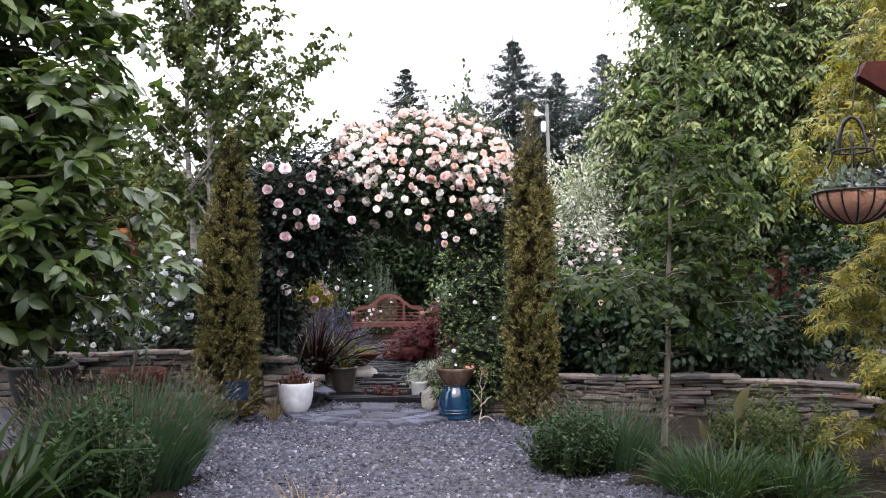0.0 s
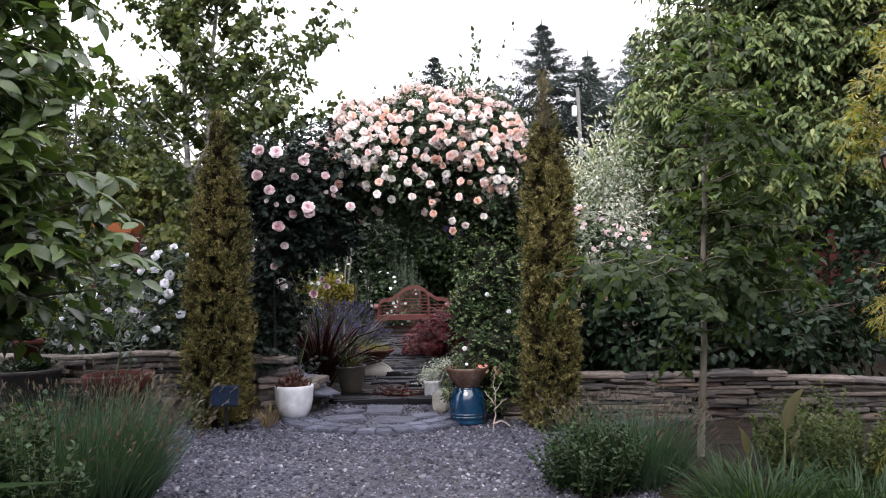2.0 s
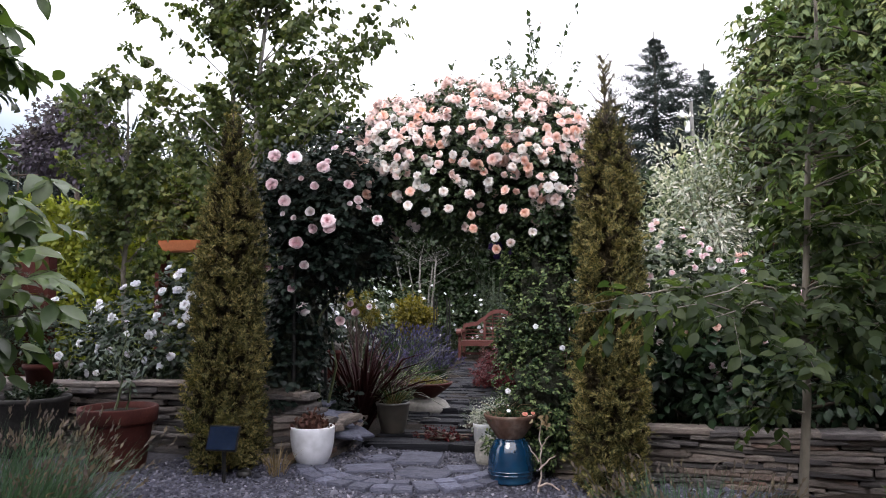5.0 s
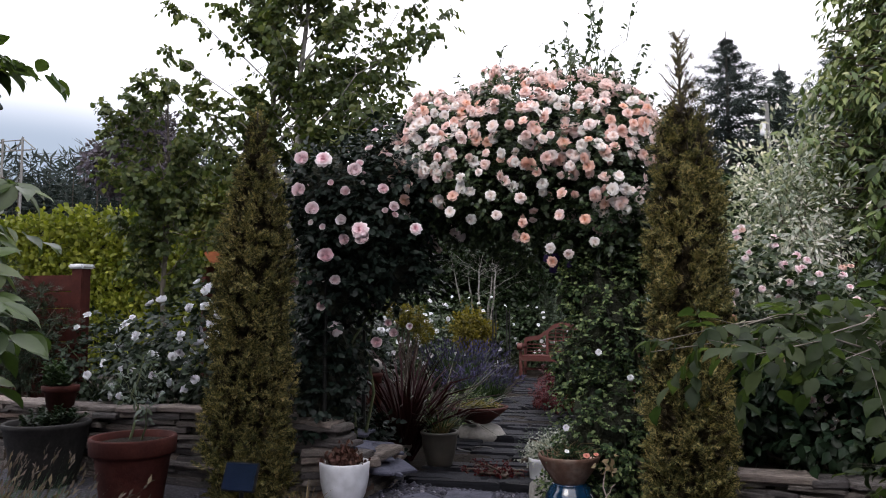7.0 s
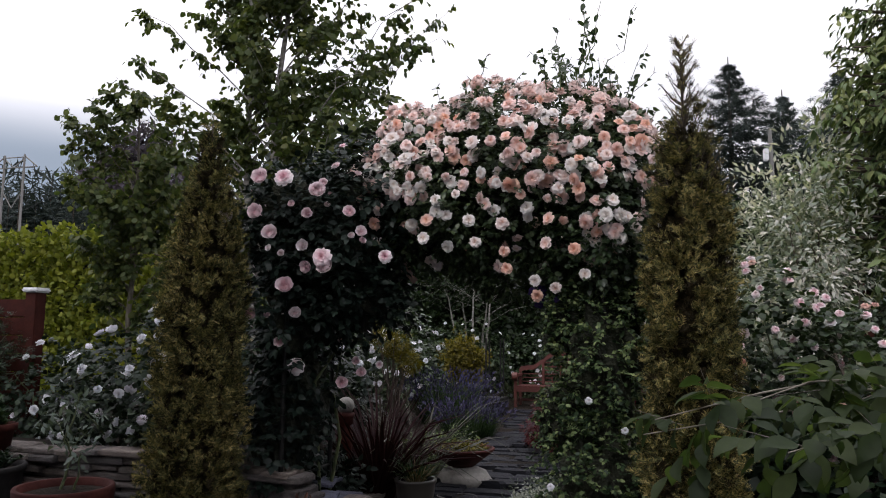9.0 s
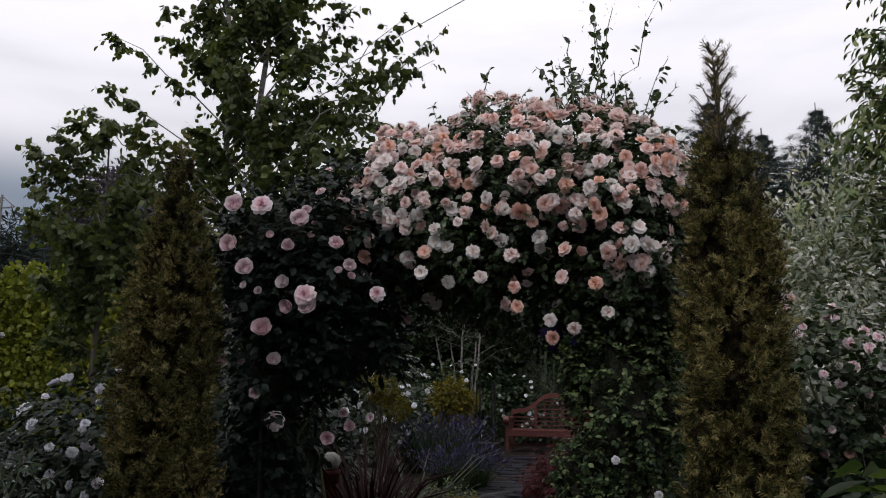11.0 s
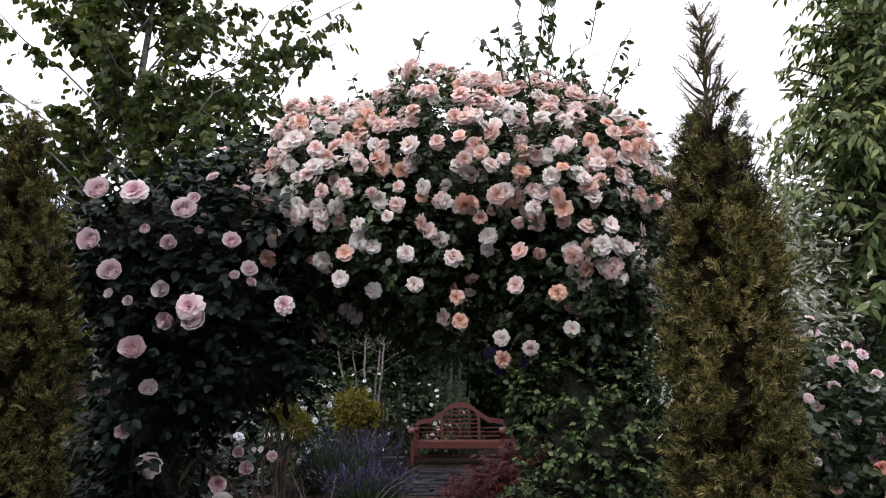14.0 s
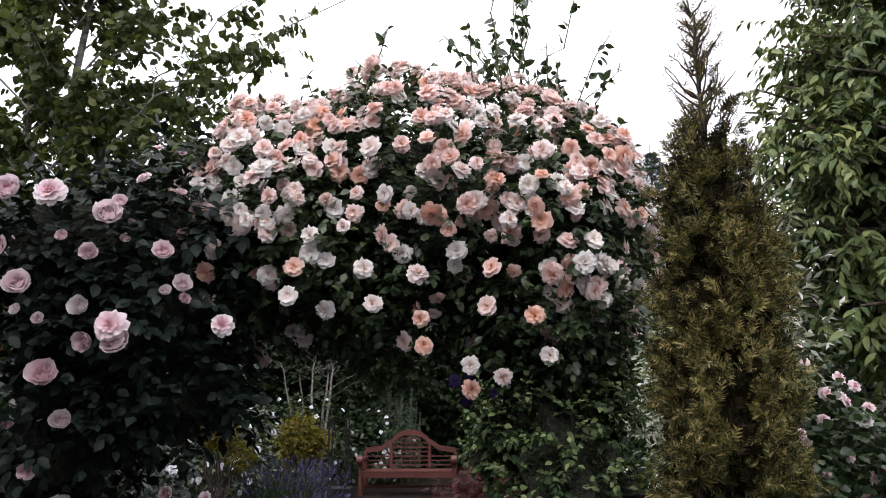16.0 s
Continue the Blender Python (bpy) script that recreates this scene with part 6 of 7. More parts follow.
def build_bench():
    """A garden seat with a high curved back, rolled arms and barred panels."""
    ob = thing("garden_bench", (-1.36, 17.6, gz(-1.36, 17.6)), "red-brown painted wooden bench with a high arched barred back", "bench")
    half, M = 0.83, M_BENCH
    for sx in (-1, 1):
        for yy, h in ((-0.26, 0.60), (0.26, 0.66)):
            box_part("leg", (0.06, 0.06, h), (sx * (half - 0.03), yy, h / 2), M, ob, 0.006)
        arm = box_part("arm", (0.09, 0.60, 0.05), (sx * (half - 0.03), 0.0, 0.625), M, ob, 0.012)
        bm = bmesh.new()
        bmesh.ops.create_cone(bm, cap_ends=True, segments=20, radius1=0.075, radius2=0.075, depth=0.10)
        bmesh.ops.transform(bm, matrix=Matrix.Translation((sx * (half - 0.03), -0.32, 0.615)) @ Matrix.Rotation(math.pi / 2, 4, "Y"), verts=bm.verts)
        under(part("arm_scroll", bm, M, ob), arm)
        box_part("side_rail", (0.04, 0.5, 0.06), (sx * (half - 0.03), 0, 0.14), M, ob, 0.006)
    for i in range(6):
        box_part("seat_slat", (1.56, 0.078, 0.024), (0, -0.25 + i * 0.092, 0.42), M, ob, 0.005)
    box_part("seat_rail", (1.56, 0.03, 0.09), (0, -0.275, 0.365), M, ob, 0.006)
    box_part("stretcher", (1.56, 0.035, 0.05), (0, 0.1, 0.14), M, ob, 0.006)

    def crest(x):
        a = abs(x)
        if a < 0.33:
            return 0.78 + 0.27 * math.sqrt(1 - (a / 0.36) ** 2)
        return 0.888 - 0.12 * float(smoothstep(0.33, 0.56, a)) - 0.03 * float(smoothstep(0.6, 0.8, a))
    xs = np.linspace(-0.80, 0.80, 61)
    top = [(x, 0.27, float(crest(x))) for x in xs]
    bm = bmesh.new()
    rows = []
    for x, yy, z in top:
        rows.append([bm.verts.new((x, yy + dy, z + dz)) for dy, dz in ((-0.022, -0.045), (0.022, -0.045), (0.022, 0.045), (-0.022, 0.045))])
    for a, b in zip(rows, rows[1:]):
        for i in range(4):
            bm.faces.new((a[i], a[(i + 1) % 4], b[(i + 1) % 4], b[i]))
    part("crest_rail", bm, M, ob, "curved crest rail")
    for x in (-0.80, -0.34, 0.34, 0.80):
        h = float(crest(x)) - 0.44
        box_part("back_post", (0.05, 0.045, h), (x, 0.27, 0.44 + h / 2), M, ob, 0.005)
    for i in range(6):
        z = 0.49 + i * 0.075
        for a, b in ((-0.78, -0.36), (-0.32, 0.32), (0.36, 0.78)):
            mid = (a + b) / 2
            if z < float(crest(mid)) - 0.06 and (abs(mid) < 0.2 or z < 0.74):
                box_part("back_slat", (b - a, 0.02, 0.022), (mid, 0.27, z), M, ob, 0.003)
    for i in range(2):
        box_part("back_slat", (0.52 - 0.2 * i, 0.02, 0.022), (0, 0.27, 0.87 + 0.07 * i), M, ob, 0.003)
    for x in (-0.16, 0.0, 0.16):
        h = float(crest(x)) - 0.46
        box_part("back_bar", (0.022, 0.02, h), (x, 0.272, 0.46 + h / 2), M, ob, 0.003)


def build_basket():
    """An iron hay-rack basket with a clay-coloured liner hanging from a red rafter."""
    c = np.array([2.05, 3.4, 1.50])
    ob = thing("hanging_basket", tuple(c), "black iron hanging basket with a clay-coloured liner", "hanging basket")
    R, H = 0.178, 0.155
    prof = [(R * math.sin(a), H * (1 - math.cos(a))) for a in np.linspace(0.03, math.pi / 2, 12)]
    bm = bmesh.new()
    lathe(bm, prof + [(R - 0.012, H + 0.004), (R - 0.02, H - 0.02)], 36)
    liner = part("liner", bm, M_COIR, ob, "clay-coloured bowl liner", True)
    bm = bmesh.new()
    lathe(bm, [(R - 0.02, H - 0.015), (0.01, H - 0.005)], 24)
    under(part("soil", bm, M_SOIL, ob), liner)
    for i in range(16):
        a = i * 2 * math.pi / 16
        pts = np.array([((r + 0.005) * math.cos(a), (r + 0.005) * math.sin(a), z) for r, z in prof])
        put("rib", mesh_from("rib", *tube(pts, np.full(len(pts), 0.0042), 5), M_IRON, True), ob)
    for z, r in ((H, R + 0.006), (0.36, 0.088)):
        a = np.linspace(0, 2 * math.pi, 33)
        put("ring", mesh_from("ring", *tube(np.stack([r * np.cos(a), r * np.sin(a), np.full(33, z)], -1), np.full(33, 0.0055), 6), M_IRON, True), ob)
    for i in range(4):
        a = math.pi / 4 + i * math.pi / 2 + 0.25
        pts = np.array([(r * math.cos(a), r * math.sin(a), z) for r, z in ((R + 0.004, H), (0.135, 0.24), (0.095, 0.32), (0.088, 0.37), (0.10, 0.41), (0.085, 0.435), (0.07, 0.42), (0.075, 0.40))])
        put("hanger", mesh_from("hanger", *tube(pts, np.full(8, 0.005), 6), M_IRON, True), ob)
    for turn in (0.25, 0.25 + math.pi / 2):
        b = np.linspace(0, math.pi, 15)
        pts = np.stack([0.086 * np.cos(b) * math.cos(turn), 0.086 * np.cos(b) * math.sin(turn), 0.36 + 0.17 * np.sin(b)], -1)
        put("top_hoop", mesh_from("top_hoop", *tube(pts, np.full(15, 0.006), 6), M_IRON, True), ob)
    put("hook", mesh_from("hook", *tube(np.array([(0, 0, 0.53), (0.01, 0, 0.60), (0.03, 0, 0.72), (0.05, 0, 0.795)]), [0.004] * 4, 5), M_IRON), ob)
    rng = np.random.default_rng(91)
    f = thing("basket_flowers", (c[0], c[1], c[2] + H - 0.01), "grey-green sprigs with small violet flowers in the basket", "flowers")
    n = 620
    p = rng.normal(size=(n, 3)) * np.array([0.075, 0.075, 0.035]) + np.array([0, 0, 0.03])
    p[:, 2] = np.maximum(p[:, 2], 0)
    put("leaves", mesh_from("leaves", *blades(p, unit(rng.normal(size=(n, 3)) + np.array([0, 0, 0.5])), sphere_dirs(rng, n), rng.uniform(0.02, 0.05, n), LEAF), M_GREY_LEAF), f)
    n = 90
    p = rng.normal(size=(n, 3)) * np.array([0.035, 0.04, 0.022]) + np.array([0.11, -0.04, 0.07])
    put("violet_flowers", mesh_from("violet_flowers", *blades(p, sphere_dirs(rng, n), sphere_dirs(rng, n), rng.uniform(0.015, 0.028, n), ROUND), M_PURPLE), f, kind="stuff")
    # pergola rafter and post that carry it
    perg = thing("pergola", (3.02, 3.4, -0.13), "rust red painted pergola post with a pointed rafter end", "pergola")
    box_part("post", (0.11, 0.11, 2.55), (0, 0, 1.275), M_RED_WOOD, perg, 0.008)
    bm = bmesh.new()
    prof = [(-0.94, 2.36), (-0.90, 2.43), (0.6, 2.43), (0.6, 2.20), (-0.68, 2.20)]
    a = [bm.verts.new((x, -0.03, z)) for x, z in prof]
    b = [bm.verts.new((x, 0.03, z)) for x, z in prof]
    bm.faces.new(a)
    bm.faces.new(b[::-1])
    for i in range(5):
        bm.faces.new((a[(i + 1) % 5], a[i], b[i], b[(i + 1) % 5]))
    bmesh.ops.recalc_face_normals(bm, faces=bm.faces)
    part("rafter", bm, M_RED_WOOD, perg, "rust red rafter with a pointed tail")


def build_left_yard():
    """Red-stained planks and post beside the left bed, and an unidentified orange shape farther back."""
    f = thing("wooden_panel", (-5.0, 8.25, 0.0), "tall red-brown plank panel with a capped post", "fence panel")
    for i in range(8):
        box_part("plank", (1.5, 0.03, 0.16), (-0.58, 0.0, 0.45 + i * 0.165), M_RED_WOOD, f, 0.006)
    for x in (0.14, -1.3):
        box_part("corner_post", (0.13, 0.12, 1.75), (x, 0.03, 0.875), M_RED_WOOD, f, 0.008)
    cap = box_part("post_cap", (0.18, 0.18, 0.045), (0.14, 0.03, 1.77), M_WHITE_PAINT, f, 0.015, None, "white cap")
    under(cap, next(o for o in f.children if o.name.startswith("corner_post")))
    mound("conifer_shrub", (-5.45, 8.1, 0.42), [((-5.28, 7.95, 1.12), (0.5, 0.3, 0.45)), ((-5.6, 7.9, 1.45), (0.35, 0.25, 0.3))], 190, 22, 0.1, 0.07, BRUSH, M_LAUREL, "dark feathery shrub in front of the planks", "shrub", 95)
    # orange boards of unknown use, built as a trough; the stand is added
    o = thing("orange_shape", (-5.34, 11.7, 0.2), "unidentified faded orange shape built as a trough on an added stand", "planter")
    for x in (-0.34, 0.34):
        box_part("stand_leg", (0.07, 0.3, 2.02), (x, 0, 0.81), M_RED_WOOD, o, 0.006)
    bm = bmesh.new()
    bmesh.ops.create_cube(bm, size=1.0)
    for v in bm.verts:
        k = 1.0 if v.co.z > 0 else 0.72
        v.co = Vector((v.co.x * 0.72 * k, v.co.y * 0.34 * k, v.co.z * 0.17 + 1.90))
    bmesh.ops.bevel(bm, geom=list(bm.edges), offset=0.02, segments=2, affect="EDGES")
    part("trough", bm, M_ORANGE, o, "faded orange trough")


def build_fence():
    """Dark red timber screen beyond the right bed."""
    f = thing("timber_screen", (5.4, 15.2, gz(5, 15)), "dark red timber screen with posts and a flat top rail", "fence")
    for i in range(5):
        box_part("post", (0.13, 0.13, 2.15), (-1.9 + i * 1.15, 0, 1.075), M_RED_WOOD, f, 0.008)
    box_part("top_rail", (5.4, 0.5, 0.08), (0.4, 0.0, 2.19), M_RED_WOOD, f, 0.01)
    for i in range(7):
        box_part("board", (5.2, 0.025, 0.2), (0.4, 0.08, 0.2 + i * 0.215), M_RED_WOOD, f, 0.006)
    rng = np.random.default_rng(97)
    for x, z in ((-1.55, 2.0), (-1.25, 1.75), (0.45, 1.75)):
        box_part("plaque", (0.22, 0.03, 0.17), (x, -0.03, z), M_WHITE_PAINT, f, 0.01, None, "small white plaque")


def leaf_hedge(name, at, half, height, n, size, mat, label, seed, wander=0.25):
    """An unclipped hedge: leaves over an added solid core, coloured dark as inner shade."""
    rng = np.random.default_rng(seed)
    h = thing(name, at, label, "hedge", kind="stuff")
    q = np.stack([rng.uniform(-half, half, n), -0.35 + 0.3 * rng.normal(size=n), height * rng.random(n)], -1)
    q[:, 1] += wander * (np.sin(q[:, 0] * 1.9 + q[:, 2]) + np.sin(q[:, 2] * 3.1 - q[:, 0]))
    q[:, 2] *= 1 + 0.09 * np.sin(q[:, 0] * 2.3) + 0.06 * np.sin(q[:, 0] * 5.1 + 1)
    put("foliage", mesh_from("foliage", *blades(q, unit(rng.normal(size=(n, 3)) * 0.6 + np.array([0, -0.5, -0.2])), unit(rng.normal(size=(n, 3)) * 0.5 + np.array([0, -0.6, 0.6])), size * rng.uniform(0.5, 1.1, n), LEAF), mat), h)
    box_part("hedge_core", (half * 1.94, 0.4, height * 0.86), (0, 0.1, height * 0.43), M_SHADE_CORE, h, 0.1)
    return h


def build_far():
    """Power line, utility pole, far trees and the lime hedge."""
    p = thing("power_pylon", (-94.4, 92.0, 0.0), "wooden H-frame power pylon with a braced crossarm", "pylon")
    for x in (-1.9, 1.9):
        put("pole", mesh_from("pole", *tube(np.array([(x, 0, 0), (x, 0, 28.0)]), [0.24, 0.16], 8), M_POLE, True), p)
    for a, b in (((-1.9, 0, 27.6), (1.9, 0, 27.6)), ((-4.4, 0, 26.0), (4.4, 0, 26.0)), ((-1.9, 0, 27.8), (-4.4, 0, 26.0)), ((1.9, 0, 27.8), (4.4, 0, 26.0)), ((-1.9, 0, 27.4), (0, 0, 26.0)), ((1.9, 0, 27.4), (0, 0, 26.0)), ((-1.9, 0, 22.4), (0, 0, 19.8)), ((1.9, 0, 22.4), (0, 0, 19.8))):
        put("brace", mesh_from("brace", *tube(np.array([a, b]), [0.09, 0.09], 6), M_POLE), p)
    for i, (x, z) in enumerate(((-4.2, 23.4), (0, 23.4), (4.2, 23.4))):
        a, e = np.array([-94.4 + x, 92.0, z + 2]), np.array([-52.0 + x, 128.0, z + 12])
        s = np.linspace(0, 1, 20)[:, None]
        pts = a + (e - a) * s - np.array([0, 0, 1.0]) * 2.5 * np.sin(s * math.pi)
        w = new("power_line", mesh_from("power_line", *tube(pts, np.full(20, 0.035), 5), M_CABLE))
        tagged(w, "thin dark power line running off the pylon", "cable", "power lines")
    ends = [np.array([-70.0, 63.9, 11.2]), np.array([14.0, 8.9, 11.2])]
    s = np.linspace(0, 1, 24)[:, None]
    pts = ends[0] + (ends[1] - ends[0]) * s - np.array([0, 0, 0.6]) * np.sin(s * math.pi)
    w = new("power_line", mesh_from("power_line", *tube(pts, np.full(24, 0.012), 5), M_CABLE))
    tagged(w, "thin dark overhead cable crossing the sky", "cable", "power lines")
    for e in ends:
        q = thing("utility_pole", (e[0], e[1], -1.0), "plain weathered utility pole carrying a cable", "utility pole")
        put("pole", mesh_from("pole", *tube(np.array([(0, 0, 0), (0, 0, e[2] + 1.1)]), [0.16, 0.12], 8), M_POLE, True), q)
    leafy_tree("plum_tree", (-25.5, 35.0, 0.0), (-25.3, 35.0, 10.5), 0.25, [((-25.2, 35.0, 10.4), (1.7, 1.5, 1.5)), ((-26.8, 35.2, 9.2), (1.8, 1.5, 1.5)), ((-24.6, 35.0, 9.0), (1.6, 1.5, 1.4))], 420, 20, 0.45, 0.26, LEAF, M_PLUM, M_BARK, "far purple-leaved plum tree beyond the lime hedge", "tree", 119)
    u = thing("utility_pole", (6.25, 46.0, -0.5), "pale weathered utility pole with a white transformer box", "utility pole")
    mast = put("pole", mesh_from("pole", *tube(np.array([(0.3, 0, 0), (0.0, 0, 13.2)]), [0.14, 0.10], 8), M_POLE, True), u)
    box_t = box_part("transformer", (0.28, 0.3, 0.66), (-0.24, -0.1, 11.75), M_WHITE_PAINT, u, 0.05, None, "white transformer box")
    under(box_t, mast)
    for i, (x, y, top, r) in enumerate(((5.4, 60, 22.0, 4.6), (-4.2, 75, 24.3, 3.0), (13.9, 66, 22.8, 4.2), (10.4, 70, 22.3, 6.0), (2.0, 80, 22.6, 3.4))):
        fir((x, y, -0.5), top + 0.5, r, 100 + i, "tall dark blue-green fir beyond the garden", 12000, M_FIR if i in (0, 1) else M_SPRUCE)
    rng = np.random.default_rng(111)
    for i in range(26):
        a = -1.16 + i * 0.017 + rng.normal() * 0.004
        y = 104 + rng.uniform(-4, 8)
        fir((y * a, y, -2), rng.uniform(21, 30) if i % 3 else rng.uniform(28, 32), rng.uniform(3.2, 4.6), 130 + i, "dark fir in the far treeline", 2600)
    leaf_hedge("laurel_hedge", (6.3, 16.6, 0.0), 3.9, 3.2, 16000, 0.2, M_HEDGE_DARK, "dark leafy hedge standing behind the timber screen", 118)
    w = thing("far_woods", (-95, 112, -2), "dense dark conifer woods on the far skyline", "woods", kind="stuff")
    n = 15000
    q = np.stack([rng.uniform(-48, 45, n), rng.uniform(-4, 4, n), 24 * rng.random(n)], -1)
    q[:, 2] *= 1 + 0.22 * np.sin(q[:, 0] * 0.9) + 0.18 * np.sin(q[:, 0] * 2.3 + 1)
    put("foliage", mesh_from("foliage", *blades(q, unit(rng.normal(size=(n, 3)) * 0.5 + np.array([0, -0.3, 0.6])), sphere_dirs(rng, n), rng.uniform(1.6, 3.2, n), BRUSH, 2.6), M_FIR), w)
    h = thing("lime_hedge", (-13.5, 17.0, gz(-10, 17)), "clipped lime-green hedge in evening light", "hedge", kind="stuff")
    n = 42000
    q = np.stack([rng.uniform(-7.0, 6.4, n), rng.uniform(-0.9, 0.5, n), rng.uniform(0, 3.55, n) ** 1.0], -1)
    q[:, 1] = np.where(rng.random(n) < 0.7, -0.9 + 0.12 * rng.normal(size=n), q[:, 1])
    q[:, 2] += 0.10 * np.sin(q[:, 0] * 1.3) + 0.08 * rng.normal(size=n)
    q[:, 2] = np.maximum(q[:, 2], 0.02)
    put("foliage", mesh_from("foliage", *blades(q, unit(rng.normal(size=(n, 3)) * 0.6 + np.array([0, -0.5, 0.6])), unit(rng.normal(size=(n, 3)) * 0.5 + np.array([0, -0.7, 0.5])), rng.uniform(0.08, 0.15, n), ROUND), M_HEDGE_GOLD), h)
    # added dark box, its colour the shade within the lime hedge
    box_part("hedge_core", (12.6, 0.8, 3.3), (-0.3, -0.15, 1.65), M_SHADE_CORE, h, 0.1)
    d = thing("dark_hedge", (-2.0, 22.0, 0.0), "tall dark green hedge closing the garden behind the bench", "hedge", kind="stuff")
    n = 52000
    q = np.stack([rng.uniform(-9.0, 7.0, n), -0.6 + 0.35 * rng.normal(size=n), rng.uniform(0, 4.6, n)], -1)
    q[:, 1] += 0.25 * np.sin(q[:, 0] * 1.9 + q[:, 2]) + 0.2 * np.sin(q[:, 2] * 3.1 - q[:, 0])
    put("foliage", mesh_from("foliage", *blades(q, unit(rng.normal(size=(n, 3)) * 0.6 + np.array([0, -0.5, -0.2])), unit(rng.normal(size=(n, 3)) * 0.5 + np.array([0, -0.6, 0.6])), rng.uniform(0.09, 0.2, n), LEAF), M_HEDGE_DARK), d)
    # added dark box closes the sky gaps as if deep in shade
    box_part("hedge_core", (16.0, 0.6, 4.5), (-1.0, -0.1, 2.25), M_SHADE_CORE, d, 0.1)


# ---- the planting, space by space ----
def build_foreground():
    # the magnolia's topmost blob is out of view, added to shade the cypress
    branch_tree("magnolia", (-3.2, 4.25, gz(-3, 4.2)), (-3.1, 4.3, 5.0), 0.07, [((-2.75, 4.25, 1.70), (1.05, 0.6, 0.62)), ((-2.75, 4.3, 2.6), (0.98, 0.6, 0.85)), ((-2.4, 4.35, 1.38), (0.72, 0.45, 0.36)), ((-3.05, 4.3, 1.22), (0.5, 0.4, 0.28)), ((-3.1, 4.2, 3.4), (1.0, 0.6, 0.7)), ((-3.2, 4.2, 4.5), (1.3, 0.9, 0.9)), ((-3.9, 4.3, 2.8), (0.8, 0.8, 1.4))], 310, 8, 9, 0.32, 0.15, OVAL, M_MAGNOLIA, M_BARK, "young tree with broad glossy green leaves", "tree", 201, droop=0.45, width=0.85, up=0.8, start=0.25)
    tuft("lance_leaf_plant", (-2.0, 3.05, gz(-2.0, 3.05)), 230, 0.24, 0.80, 0.75, 0.018, M_STRAP, "dense clump of bright green arching lance leaves", "plant", 202, 0.75, single=True)
    herb((-1.60, 3.35, gz(-1.6, 3.3)), 90, 0.20, 0.74, 0.058, M_HERB, 203, "bushy green herb with upright leafy stems")
    lavender((-1.88, 4.2, gz(-1.88, 4.2)), 2600, 0.38, 0.69, 204, "dense lavender clump with fading purple-brown spikes", lean=0.55)
    herb((0.86, 4.75, gz(0.86, 4.75)), 95, 0.30, 0.44, 0.05, M_HERB, 205, "low bushy green herb at the gravel edge")
    lavender((1.12, 5.0, gz(1.12, 5.0)), 900, 0.30, 0.50, 206, "green lavender clump at the gravel edge")
    tuft("grass_tuft", (1.62, 4.25, gz(1.6, 4.25)), 620, 0.26, 0.40, 0.85, 0.0045, M_GRASS, "fine green grass tuft", "grass", 207, 0.35)
    tuft("grass_tuft", (2.1, 4.2, gz(2.1, 4.2)), 380, 0.22, 0.38, 0.85, 0.0045, M_GRASS, "fine green grass tuft", "grass", 208, 0.35)
    herb((2.3, 4.9, gz(2.3, 4.9)), 120, 0.42, 0.58, 0.05, M_BIRCH, 209, "leafy light green shrub beside the grass tufts", "leafy_plant", "plant")
    ob = thing("broad_leaf_plant", (1.84, 4.62, gz(1.84, 4.62)), "single tall olive-brown folded leaves on stalks", "plant")
    rng = np.random.default_rng(210)
    p = np.array([(0.06, 0, 0.36), (-0.14, 0.02, 0.22), (0.12, 0.05, 0.20)])
    put("leaves", mesh_from("leaves", *blades(p, np.array([(0.35, 0.1, 0.9), (-0.15, 0, 1.0), (0.2, 0.1, 0.9)]), np.array([(-0.9, -0.5, 0.2), (0.4, -0.9, 0.1), (-0.5, -0.8, 0.3)]), np.array([0.27, 0.17, 0.17]), OVAL, 0.55), M_BROWN_LEAF), ob)
    put("stalks", mesh_from("stalks", *join(*[tube(np.array([(q[0] * 0.6, 0, 0), tuple(q)]), [0.008, 0.006], 5) for q in p]), M_GREEN_STEM), ob)
    branch_tree("young_tree", (1.66, 5.42, gz(1.66, 5.42)), (1.92, 5.7, 3.6), 0.026, [((1.90, 5.25, 1.15), (0.42, 0.4, 0.2)), ((1.35, 4.9, 1.18), (0.35, 0.36, 0.13)), ((2.05, 5.4, 1.35), (0.45, 0.4, 0.35)), ((2.0, 5.5, 1.9), (0.48, 0.42, 0.45)), ((1.88, 5.62, 2.55), (0.30, 0.28, 0.45)), ((1.68, 5.4, 0.72), (0.24, 0.22, 0.12)), ((1.92, 5.7, 3.2), (0.24, 0.22, 0.45)), ((1.5, 4.6, 1.06), (0.3, 0.22, 0.12)), ((0.90, 4.40, 1.20), (0.28, 0.25, 0.08))], 76, 7, 8, 0.25, 0.076, OVAL, M_SAPLING, M_GREY_BARK, "slender young tree with soft green ovate leaves", "tree", 211, droop=0.5, width=1.0, up=0.9, start=0.3, rise=0.1)
    branch_tree("golden_maple", (3.15, 4.9, gz(3.1, 4.9)), (2.85, 4.7, 3.0), 0.05, [((2.95, 4.5, 2.8), (0.5, 0.5, 0.7)), ((2.82, 4.5, 1.05), (0.36, 0.4, 0.6)), ((2.5, 4.4, 2.1), (0.30, 0.3, 0.22)), ((2.7, 4.3, 0.5), (0.40, 0.4, 0.4))], 70, 9, 8, 0.26, 0.085, PALM, M_GOLD_MAPLE, M_GREY_BARK, "golden-leaved maple with feathery drooping leaves", "tree", 212, droop=0.6, up=0.9)


